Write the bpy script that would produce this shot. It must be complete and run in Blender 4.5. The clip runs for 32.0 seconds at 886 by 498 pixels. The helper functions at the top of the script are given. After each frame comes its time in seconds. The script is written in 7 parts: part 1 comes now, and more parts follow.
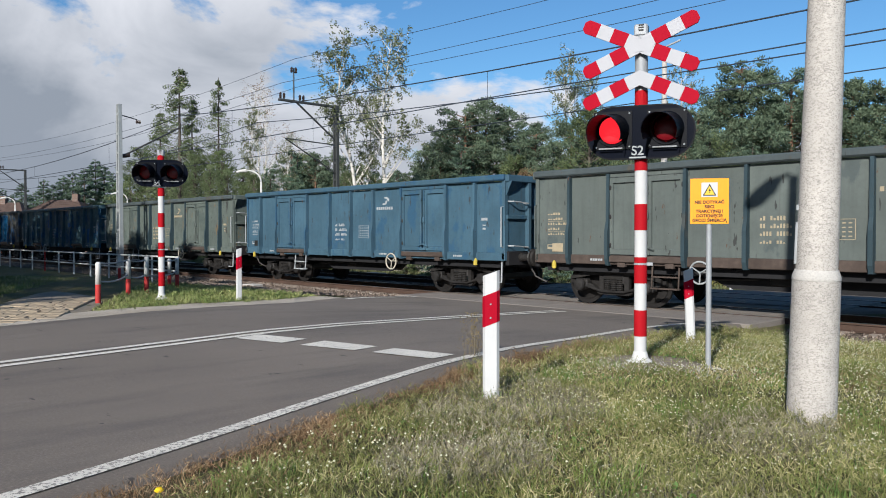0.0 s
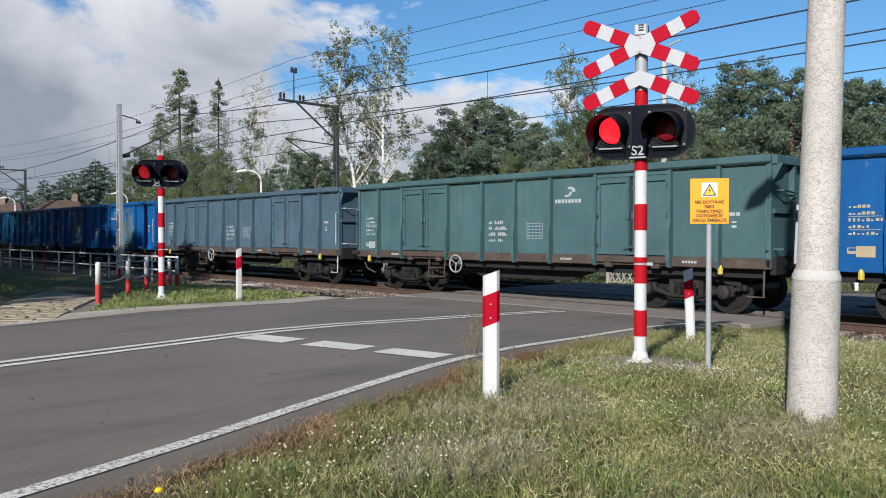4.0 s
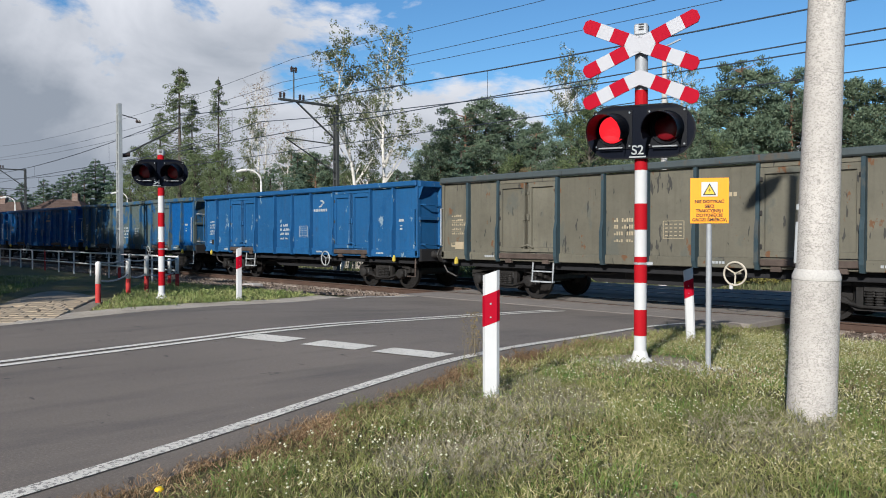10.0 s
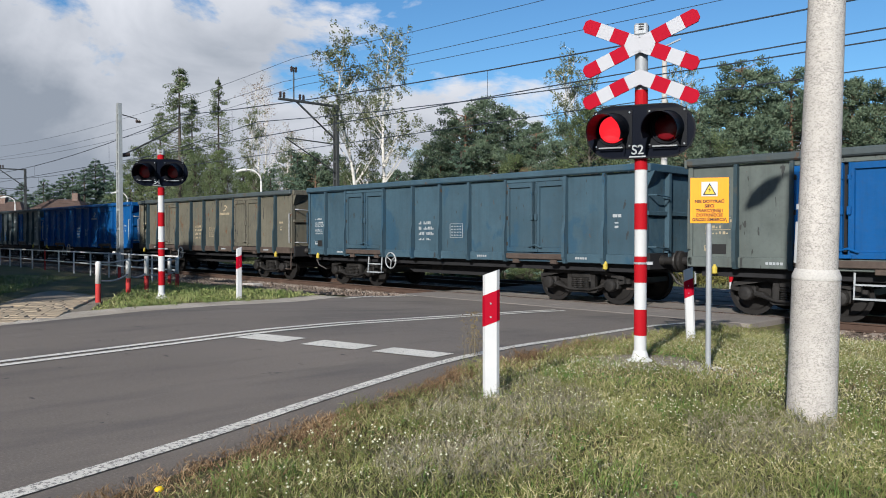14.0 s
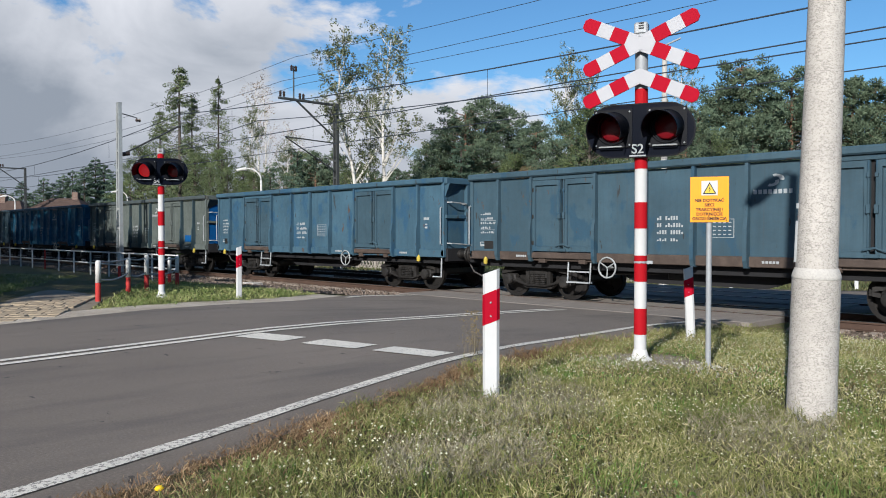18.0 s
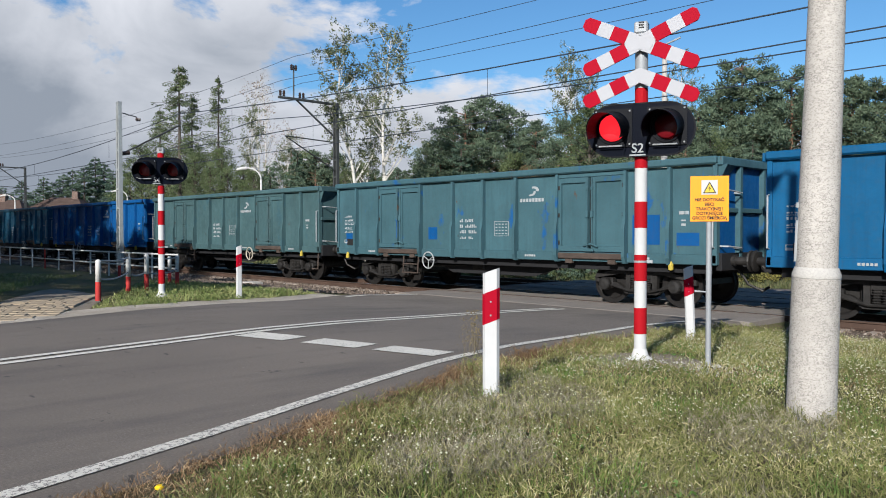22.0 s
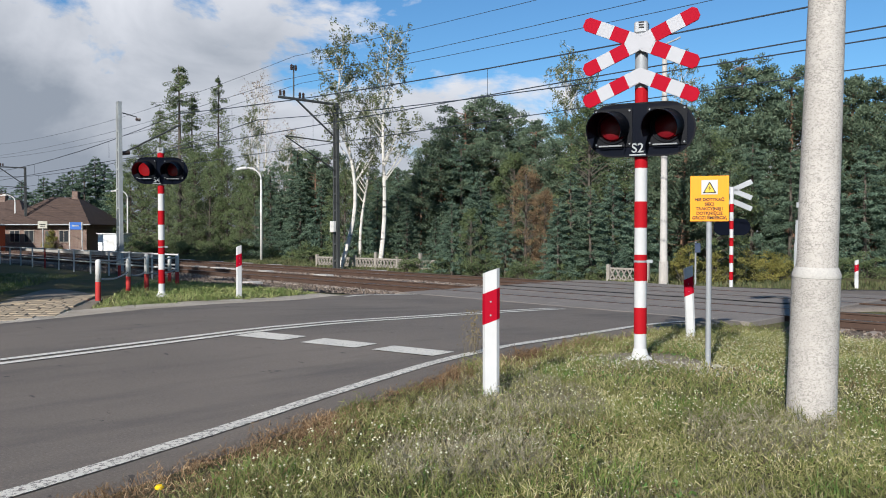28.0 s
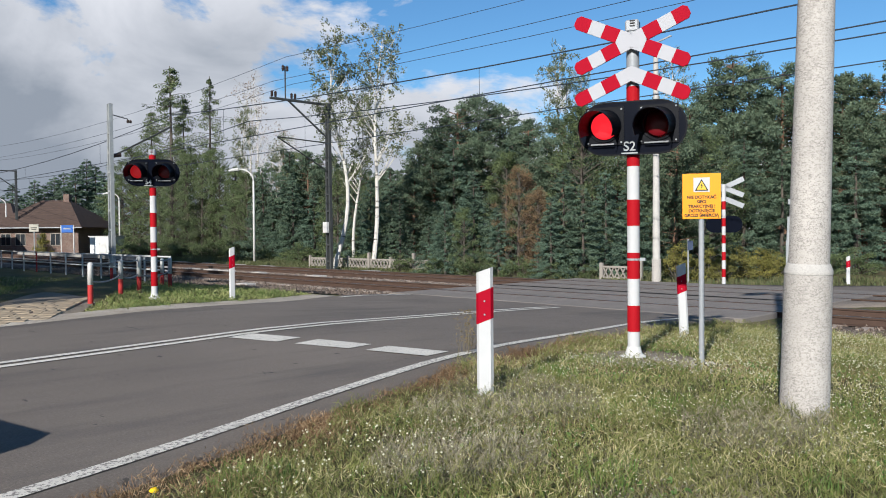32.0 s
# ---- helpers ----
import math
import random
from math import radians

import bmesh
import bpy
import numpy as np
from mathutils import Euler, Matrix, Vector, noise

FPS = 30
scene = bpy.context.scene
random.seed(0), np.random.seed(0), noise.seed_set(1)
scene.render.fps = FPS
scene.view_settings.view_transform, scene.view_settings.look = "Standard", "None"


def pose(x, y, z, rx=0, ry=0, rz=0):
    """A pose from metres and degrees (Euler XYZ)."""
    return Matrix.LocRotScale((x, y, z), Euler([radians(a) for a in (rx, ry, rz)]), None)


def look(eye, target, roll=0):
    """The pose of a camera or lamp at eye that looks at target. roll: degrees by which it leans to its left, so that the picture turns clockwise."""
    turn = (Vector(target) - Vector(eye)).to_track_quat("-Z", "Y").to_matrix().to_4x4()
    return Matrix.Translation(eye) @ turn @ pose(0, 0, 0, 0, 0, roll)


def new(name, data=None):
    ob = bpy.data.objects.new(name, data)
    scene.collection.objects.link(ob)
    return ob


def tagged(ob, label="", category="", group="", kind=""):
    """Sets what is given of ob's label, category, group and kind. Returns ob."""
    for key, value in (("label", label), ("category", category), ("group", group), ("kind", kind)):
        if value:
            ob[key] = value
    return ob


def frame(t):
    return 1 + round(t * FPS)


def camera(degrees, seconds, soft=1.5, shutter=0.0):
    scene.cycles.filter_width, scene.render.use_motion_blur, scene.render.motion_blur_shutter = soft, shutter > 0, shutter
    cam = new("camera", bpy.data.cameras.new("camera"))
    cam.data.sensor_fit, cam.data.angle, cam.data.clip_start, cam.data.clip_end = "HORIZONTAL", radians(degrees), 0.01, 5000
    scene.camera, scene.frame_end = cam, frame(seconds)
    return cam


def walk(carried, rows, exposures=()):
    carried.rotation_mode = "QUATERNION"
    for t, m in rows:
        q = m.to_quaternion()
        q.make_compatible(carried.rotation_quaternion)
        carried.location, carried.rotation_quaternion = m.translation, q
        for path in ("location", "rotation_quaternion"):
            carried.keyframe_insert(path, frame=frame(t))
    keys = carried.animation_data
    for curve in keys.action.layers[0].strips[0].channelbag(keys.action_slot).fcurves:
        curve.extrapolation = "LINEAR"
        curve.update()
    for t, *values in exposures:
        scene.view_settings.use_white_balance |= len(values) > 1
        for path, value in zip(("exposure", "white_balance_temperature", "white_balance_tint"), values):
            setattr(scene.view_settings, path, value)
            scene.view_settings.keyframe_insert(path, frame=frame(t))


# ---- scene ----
# ---------------------------------------------------------------- camera
# Track runs along x (train drives towards +x), y leads away from the camera, rail heads at z = 0.
EYE = (0.0, 0.0, 1.635)
YAW = math.atan(1315 / 1390)

cam = camera(58.85, 32.0, soft=1.0)


def aim(pitch, turn=0.0, roll=0.0):
    """Pose at the fixed stand: pitch down, turn to the right, roll, in degrees."""
    a = YAW + radians(turn)
    far = (EYE[0] - 50 * math.cos(a), EYE[1] + 50 * math.sin(a), EYE[2] - 50 * math.tan(radians(pitch)))
    return look(EYE, far, roll)


walk(cam, [
    (0.0, aim(1.01)), (6.0, aim(1.015)), (9.0, aim(1.04)), (13.0, aim(1.06)), (14.5, aim(1.07)),
    (17.0, aim(1.125)), (19.0, aim(1.14)), (22.0, aim(1.185)), (24.0, aim(1.195)), (28.0, aim(1.195)),
    (30.0, aim(1.195)), (30.5, aim(1.165, 0.015, -0.10)), (31.0, aim(1.21, 0.03, -0.36)),
    (31.5, aim(1.21, 0.07, -0.45)), (32.0, aim(1.215, 0.49, -0.50)),
], exposures=[(0.0, 0.45, 6250, 10), (32.0, 0.45, 6250, 10)])

# ---------------------------------------------------------------- world and sun
SUN_FROM = Vector((0.41, -0.912, 0.0)).normalized()
SUN_EL = radians(25.5)

world = bpy.data.worlds.new("sky")
scene.world = world
world.use_nodes = True
wn, wl = world.node_tree.nodes, world.node_tree.links
wn.clear()


def wnode(kind, **kw):
    n = wn.new(kind)
    for k, v in kw.items():
        n.inputs[k].default_value = v
    return n


def wmath(op, a, b=None):
    n = wn.new("ShaderNodeMath")
    n.operation = op
    for i, v in enumerate((a, b)):
        if v is None:
            continue
        if isinstance(v, (int, float)):
            n.inputs[i].default_value = v
        else:
            wl.new(v, n.inputs[i])
    return n.outputs[0]


def wdot(vec, axis):
    n = wn.new("ShaderNodeVectorMath")
    n.operation = "DOT_PRODUCT"
    wl.new(vec, n.inputs[0])
    n.inputs[1].default_value = axis
    return n.outputs["Value"]


sky = wn.new("ShaderNodeTexSky")
sky.sky_type, sky.sun_disc = "NISHITA", False
sky.sun_elevation, sky.sun_rotation = SUN_EL, math.atan2(SUN_FROM.x, SUN_FROM.y)
sky.air_density, sky.dust_density, sky.ozone_density = 1.0, 0.2, 2.5
ray = wn.new("ShaderNodeTexCoord").outputs["Generated"]
across = wdot(ray, (math.sin(YAW), math.cos(YAW), 0))
ahead = wdot(ray, (-math.cos(YAW), math.sin(YAW), 0))
up = wdot(ray, (0, 0, 1))
# cloud bank: thick and low to one side, thinning upwards to the other
stretch = wn.new("ShaderNodeMapping")
wl.new(ray, stretch.inputs["Vector"])
stretch.inputs["Scale"].default_value = (1.0, 1.0, 1.9)
puffs = wnode("ShaderNodeTexNoise", Scale=4.2, Detail=9.0, Roughness=0.58, Distortion=0.25)
wl.new(stretch.outputs[0], puffs.inputs["Vector"])
folds = wnode("ShaderNodeTexNoise", Scale=3.1, Detail=6.0, Roughness=0.55, Distortion=0.5)
wl.new(stretch.outputs[0], folds.inputs["Vector"])
edge = wmath("SUBTRACT", wmath("SUBTRACT", 0.212, wmath("MULTIPLY", across, 0.29)), up)
cover = wmath("ADD", wmath("MULTIPLY", edge, 4.2), wmath("MULTIPLY", wmath("SUBTRACT", puffs.outputs["Fac"], 0.5), 2.6))
ramp = wn.new("ShaderNodeValToRGB")
ramp.color_ramp.elements[0].position, ramp.color_ramp.elements[1].position = 0.04, 0.24
wl.new(cover, ramp.inputs[0])
shade = wn.new("ShaderNodeValToRGB")
shade.color_ramp.elements[0].position, shade.color_ramp.elements[1].position = 0.34, 0.76
shade.color_ramp.elements[0].color = (0.34, 0.38, 0.44, 1)
shade.color_ramp.elements[1].color = (0.86, 0.87, 0.91, 1)
tone = wmath("ADD", wmath("ADD", wmath("MULTIPLY", across, 0.62), -0.12), wmath("ADD", wmath("MULTIPLY", up, 1.9), wmath("MULTIPLY", folds.outputs["Fac"], 1.0)))
wl.new(tone, shade.inputs[0])
sky_bg, cloud_bg, mix = wn.new("ShaderNodeBackground"), wn.new("ShaderNodeBackground"), wn.new("ShaderNodeMixShader")
sky_bg.inputs["Strength"].default_value = 0.080
cloud_bg.inputs["Strength"].default_value = 0.67
tint = wn.new("ShaderNodeMix")
tint.data_type, tint.blend_type = "RGBA", "MULTIPLY"
tint.inputs[0].default_value, tint.inputs[7].default_value = 1.0, (0.60, 0.90, 1.08, 1)
wl.new(sky.outputs[0], tint.inputs[6])
wl.new(tint.outputs[2], sky_bg.inputs[0])
wl.new(shade.outputs[0], cloud_bg.inputs[0])
wl.new(ramp.outputs[0], mix.inputs[0])
wl.new(sky_bg.outputs[0], mix.inputs[1])
wl.new(cloud_bg.outputs[0], mix.inputs[2])
wl.new(mix.outputs[0], wn.new("ShaderNodeOutputWorld").inputs[0])

sun = new("sun", bpy.data.lights.new("sun", "SUN"))
sun.data.energy, sun.data.angle, sun.data.color = 5.0, radians(0.55), (1.0, 0.95, 0.87)
toward = Vector((SUN_FROM.x * math.cos(SUN_EL), SUN_FROM.y * math.cos(SUN_EL), math.sin(SUN_EL)))
sun.matrix_basis = look(toward * 60, (0, 0, 0))


# ---------------------------------------------------------------- materials
class Mat:
    """Small builder for node materials in object-space metres."""

    def __init__(self, name, rough=0.8, metal=0.0, spec=0.4, space="Object"):
        self.m = bpy.data.materials.new(name)
        self.m.use_nodes = True
        self.n, self.l = self.m.node_tree.nodes, self.m.node_tree.links
        self.b = self.n["Principled BSDF"]
        self.b.inputs["Roughness"].default_value = rough
        self.b.inputs["Metallic"].default_value = metal
        self.b.inputs["Specular IOR Level"].default_value = spec
        if space == "World":
            self.co = self.n.new("ShaderNodeNewGeometry").outputs["Position"]
        else:
            self.co = self.n.new("ShaderNodeTexCoord").outputs["Object"]
        self.rnd = self.n.new("ShaderNodeObjectInfo").outputs["Random"]

    def mapped(self, scale=(1, 1, 1), jitter=True):
        mp = self.n.new("ShaderNodeMapping")
        mp.inputs["Scale"].default_value = scale
        self.l.new(self.co, mp.inputs["Vector"])
        if jitter:
            k = self.n.new("ShaderNodeMath")
            k.operation = "MULTIPLY"
            k.inputs[1].default_value = 37.0
            self.l.new(self.rnd, k.inputs[0])
            self.l.new(k.outputs[0], mp.inputs["Location"])
        return mp.outputs[0]

    def noise(self, scale, detail=5.0, rough=0.6, stretch=(1, 1, 1), jitter=True):
        t = self.n.new("ShaderNodeTexNoise")
        t.inputs["Scale"].default_value, t.inputs["Detail"].default_value, t.inputs["Roughness"].default_value = scale, detail, rough
        self.l.new(self.mapped(stretch, jitter), t.inputs["Vector"])
        return t.outputs["Fac"]

    def voronoi(self, scale, stretch=(1, 1, 1), feature="F1"):
        t = self.n.new("ShaderNodeTexVoronoi")
        t.feature = feature
        t.inputs["Scale"].default_value = scale
        self.l.new(self.mapped(stretch), t.inputs["Vector"])
        return t.outputs["Distance"]

    def ramp(self, fac, lo, hi, a=0.0, b=1.0):
        r = self.n.new("ShaderNodeMapRange")
        r.inputs[1].default_value, r.inputs[2].default_value, r.inputs[3].default_value, r.inputs[4].default_value = lo, hi, a, b
        self.l.new(fac, r.inputs[0])
        return r.outputs[0]

    def mix(self, fac, a, b, kind="MIX"):
        x = self.n.new("ShaderNodeMix")
        x.data_type, x.blend_type = "RGBA", kind
        for sock, v in ((x.inputs[0], fac), (x.inputs[6], a), (x.inputs[7], b)):
            if isinstance(v, tuple):
                sock.default_value = (*v, 1)
            elif isinstance(v, (int, float)):
                sock.default_value = v
            else:
                self.l.new(v, sock)
        return x.outputs[2]

    def color(self, c):
        if isinstance(c, tuple):
            self.b.inputs["Base Color"].default_value = (*c, 1)
        else:
            self.l.new(c, self.b.inputs["Base Color"])
        return self

    def bump(self, fac, strength=0.4, dist=0.01):
        u = self.n.new("ShaderNodeBump")
        u.inputs["Strength"].default_value, u.inputs["Distance"].default_value = strength, dist
        self.l.new(fac, u.inputs["Height"])
        self.l.new(u.outputs[0], self.b.inputs["Normal"])
        return self

    def rough(self, fac):
        self.l.new(fac, self.b.inputs["Roughness"])
        return self


def scaled(c, k):
    return tuple(v * k for v in c)


def plain(name, c, rough=0.6, metal=0.0, wear=0.25, grain=30.0, bump=0.15, spec=0.3):
    m = Mat(name, rough, metal, spec)
    m.color(m.mix(m.ramp(m.noise(grain), 0.35, 0.75), m.mix(m.ramp(m.noise(2.3), 0.3, 0.7), c, scaled(c, 1 - wear)), scaled(c, 1 - wear * 0.8)))
    m.bump(m.noise(grain * 3), bump, 0.003)
    return m.m


def srgb(r, g, b, k=1.0):
    """Linear albedo of a paint given on a colour card's 0 to 255 scale."""
    return tuple(0.60 * k * ((c / 255 + 0.055) / 1.055) ** 2.4 for c in (r, g, b))


CHIP, SOOT = (0.085, 0.050, 0.034), (0.030, 0.030, 0.030)


def paint(name, base, patch, rust=0.5, patches=0.5, dull=0.72, scars=0.4, chip=CHIP):
    """Old wagon paint: faded field, streaks, blotches of another coat, dents, chips and rust."""
    m = Mat(name, 0.55, 0.0, 0.22)
    tone = m.mix(m.rnd, scaled(base, 1.10), scaled(base, 0.90))
    fade = m.mix(m.ramp(m.noise(0.9, 5, 0.6), 0.32, 0.70), tone, scaled(base, dull))
    streak = m.mix(m.ramp(m.noise(1.0, 6, 0.65, (7, 7, 0.45)), 0.48, 0.80, 0, 0.45), fade, scaled(base, 0.50))
    two = m.mix(m.ramp(m.noise(1.5, 6, 0.62, (1, 1, 0.6)), 0.68 - 0.24 * patches, 0.73 - 0.24 * patches, 0, 0.8), streak, patch)
    spots = m.mix(m.ramp(m.noise(3.2, 6, 0.66, (1, 1, 0.5)), 0.735 - 0.13 * rust, 0.75 - 0.13 * rust, 0, 0.9), two, chip)
    dents = m.mix(m.ramp(m.noise(4.6, 3, 0.55, (1.6, 1.6, 0.42)), 0.755 - 0.115 * scars, 0.775 - 0.115 * scars, 0, 0.85), spots, SOOT)
    nicks = m.mix(m.ramp(m.noise(15, 3, 0.6, (1, 1, 0.6)), 0.80 - 0.08 * scars, 0.83 - 0.08 * scars, 0, 0.7), dents, SOOT)
    drip = m.mix(m.ramp(m.noise(1.3, 7, 0.7, (9, 9, 0.3)), 0.60, 0.76, 0, 0.20 + 0.4 * rust), nicks, (0.06, 0.05, 0.042))
    grime = m.mix(m.ramp(m.noise(14, 5), 0.50, 0.8, 0, 0.22), drip, (0.05, 0.048, 0.045))
    m.color(grime)
    sum_ = m.n.new("ShaderNodeMath")
    sum_.operation = "MULTIPLY_ADD"
    m.l.new(m.noise(1.7, 3, 0.5), sum_.inputs[0])
    sum_.inputs[1].default_value = 5.0
    m.l.new(m.noise(9, 6), sum_.inputs[2])
    m.bump(sum_.outputs[0], 0.35, 0.010).rough(m.ramp(m.noise(5), 0.3, 0.7, 0.42, 0.75))
    return m.m


BRIGHT, BLUE = srgb(12, 92, 158, 1.12), srgb(18, 97, 144, 1.2)
TOUCH, FADED = srgb(18, 92, 158, 1.1), srgb(96, 124, 138, 1.1)
COATS = {
    "olive": paint("olive paint", srgb(108, 116, 112, 1.15), srgb(92, 102, 102), 0.55, 0.3, scars=0.75),
    "olive_chip": paint("olive grey paint chipped to primer", srgb(110, 120, 114, 1.15), srgb(94, 106, 102), 0.8, 0.35, scars=1.0, chip=srgb(132, 112, 84)),
    "olive_blue": paint("olive paint with blue touch-up", srgb(108, 116, 106, 1.1), srgb(52, 108, 126), 0.8, 0.12, scars=1.1, chip=srgb(150, 150, 130)),
    "steel": paint("faded steel blue paint", srgb(80, 113, 132, 1.08), srgb(58, 98, 128, 1.0), 0.5, 0.5, scars=0.7),
    "slate": paint("dark slate blue paint", srgb(76, 102, 116, 1.06), srgb(56, 90, 112, 1.0), 0.5, 0.45, scars=0.7),
    "petrol": paint("petrol blue paint", srgb(46, 104, 134, 1.25), srgb(38, 94, 126), 0.25, 0.4, scars=0.25),
    "patched": paint("grey teal paint with blue touch-up", srgb(92, 122, 130, 1.0), srgb(28, 94, 138, 1.0), 0.4, 0.62, scars=0.4),
    "tan": paint("tan faded paint", srgb(122, 118, 104, 1.1), srgb(104, 106, 98), 0.9, 0.45, scars=0.9, chip=srgb(122, 84, 56)),
    "tan_blue": paint("tan faded paint with blue patches", srgb(112, 112, 108, 1.1), srgb(36, 92, 140), 0.6, 0.72, scars=0.6),
    "bright": paint("bright blue paint", BRIGHT, scaled(BRIGHT, 0.88), 0.1, 0.3, 0.86, 0.05),
    "bright_grey": paint("bright blue paint over faded grey", BRIGHT, FADED, 0.15, 0.25, 0.86, 0.1),
    "faded": paint("faded grey blue paint with blue dabs", FADED, BRIGHT, 0.2, 0.55, scars=0.2),
    "blue": paint("blue paint", BLUE, scaled(BLUE, 0.85), 0.15, 0.35, 0.84, 0.1),
    "blue_tan": paint("blue paint with tan worn spots", srgb(22, 96, 158, 1.1), srgb(112, 112, 100), 0.3, 0.18, 0.84, 0.25),
    "blue_scratch": paint("scratched blue paint", srgb(38, 98, 150, 1.1), srgb(30, 88, 140), 0.75, 0.3, 0.84, 0.3, chip=srgb(150, 172, 186)),
    "grey": paint("slate grey blue paint", srgb(88, 112, 128, 1.1), srgb(76, 102, 122), 0.45, 0.4, scars=0.45),
    "grey_touch": paint("grey blue paint with few blue spots", srgb(96, 124, 136, 0.98), TOUCH, 0.3, 0.10, scars=0.4),
    "grey_blue": paint("grey paint with blue blotches", srgb(106, 120, 118, 0.95), srgb(22, 94, 144, 1.0), 0.35, 0.85, scars=0.2),
    "grey_plain": paint("worn grey paint", srgb(116, 126, 126, 1.1), srgb(98, 110, 116), 0.3, 0.45, scars=0.5),
    "teal": paint("grey teal paint", srgb(86, 118, 122, 1.02), srgb(72, 108, 118), 0.3, 0.4, scars=0.25),
    "teal_touch": paint("teal paint with blue touch-up spots", srgb(80, 118, 128, 1.05), srgb(14, 94, 162, 1.1), 0.35, 0.22, scars=0.3),
    "pale": paint("pale grey green paint", srgb(134, 148, 132, 1.1), srgb(118, 134, 124), 0.95, 0.4, scars=0.5, chip=srgb(152, 132, 92)),
}
IRON = plain("grimy bogie iron", (0.042, 0.039, 0.037), 0.55, 0.2, 0.75, 7)
RIB = paint("dark weathered rib paint", srgb(66, 86, 94), srgb(84, 88, 86), 0.6, 0.3, scars=0.4)
# black of the underframe, also of the strips that stand for shade
UNDER = plain("black underframe and shade strips", (0.016, 0.016, 0.018), 0.8, 0, 0.4, 8)
SILL = plain("rusty wagon sill", (0.105, 0.078, 0.064), 0.8, 0.1, 0.6, 8)
TYRE_STEEL = plain("worn wheel steel", (0.022, 0.020, 0.019), 0.6, 0.3, 0.4)
RIM = paint("grey rusty rim steel", srgb(92, 102, 104), srgb(100, 92, 80), 0.7, 0.4, scars=0.5)
STENCIL = plain("white stencil paint", (0.38, 0.40, 0.41), 0.7, 0, 0.35, 18)
STENCIL_TAN = plain("yellowed stencil paint", (0.40, 0.33, 0.22), 0.7, 0, 0.35, 18)
YELLOW = plain("yellow handle paint", (0.55, 0.42, 0.06), 0.6, 0, 0.4)
WHITE = plain("white road post paint", (0.52, 0.52, 0.515), 0.6, 0, 0.14, 6, spec=0.15)
WHITE_DIRTY = plain("dirty white paint", (0.66, 0.65, 0.62), 0.6, 0, 0.3, 9)
RED = plain("red signal paint", (0.36, 0.008, 0.014), 0.6, 0, 0.15, 8, spec=0.06)
RED_OLD = plain("worn red paint", (0.48, 0.04, 0.035), 0.6, 0, 0.3, 10)
REFLECT = plain("red reflective sheet", (0.33, 0.003, 0.016), 0.6, 0, 0.10, 60, spec=0.05)
REFLECT_W = plain("white reflective sheet", (0.40, 0.40, 0.42), 0.6, 0, 0.06, 60, spec=0.05)
BLACK = plain("black signal board", (0.0030, 0.0048, 0.0110), 0.3, 0, 0.3, spec=0.05)
GALV = plain("galvanised steel", (0.33, 0.345, 0.36), 0.55, 0.15, 0.25, 20)
MAST = plain("grey painted mast steel", (0.40, 0.42, 0.42), 0.6, 0.2, 0.35, 12)
DARKMAST = plain("dark weathered mast steel", (0.07, 0.075, 0.075), 0.7, 0.2, 0.35, 12)
WIRE = plain("dark copper wire", (0.05, 0.062, 0.078), 0.6, 0.4, 0.2)
PORCELAIN = plain("dark glazed insulator", (0.05, 0.035, 0.03), 0.25, 0, 0.2)
ORANGE = plain("orange sign face", (0.80, 0.29, 0.003), 0.45, 0, 0.06, 40, 0.05)
INK = plain("black print", (0.02, 0.02, 0.02), 0.6)
SIGN_BLUE = plain("blue sign face", (0.03, 0.13, 0.45), 0.5)
RUBBER = plain("black rubber", (0.02, 0.02, 0.02), 0.8)


def concrete_mat(name, c, pits=0.5, cracks=False):
    m = Mat(name, 0.9)
    big = m.mix(m.ramp(m.noise(1.6, 6), 0.3, 0.7), c, scaled(c, 0.78))
    speck = m.mix(m.ramp(m.noise(62, 6, 0.8, (1, 1, 1.7)), 0.50, 0.60, 0, pits), big, scaled(c, 0.42))
    speck = m.mix(m.ramp(m.noise(17, 6, 0.7, (1, 1, 1.4)), 0.50, 0.72, 0, 0.45), speck, scaled(c, 0.6))
    if cracks:
        off = m.n.new("ShaderNodeMath")
        off.operation = "SUBTRACT"
        off.inputs[1].default_value = 0.5
        m.l.new(m.noise(13, 3, 0.6, (1, 1, 2.2)), off.inputs[0])
        side = m.n.new("ShaderNodeMath")
        side.operation = "ABSOLUTE"
        m.l.new(off.outputs[0], side.inputs[0])
        lined = m.mix(m.ramp(side.outputs[0], 0.0, 0.026, 0.6, 0.0), speck, scaled(c, 0.28))
        speck = m.mix(m.ramp(m.noise(6, 4), 0.42, 0.55), speck, lined)
    stain = m.mix(m.ramp(m.noise(3, 7, 0.6, (3, 3, 0.5)), 0.58, 0.8, 0, 0.4), speck, (0.20, 0.18, 0.14))
    m.color(stain).bump(m.noise(45, 7, 0.7), 0.5, 0.006)
    return m.m


CONCRETE = concrete_mat("spun concrete", (0.50, 0.465, 0.425), 0.85, True)
CONCRETE_FINE = concrete_mat("pale concrete collar", (0.50, 0.475, 0.44), 0.35)
FENCE = concrete_mat("weathered fence concrete", (0.30, 0.27, 0.235), 0.3)
SLEEPER = concrete_mat("sleeper concrete", (0.36, 0.30, 0.25), 0.5)
PANEL = concrete_mat("crossing slab", (0.235, 0.205, 0.18), 0.5)


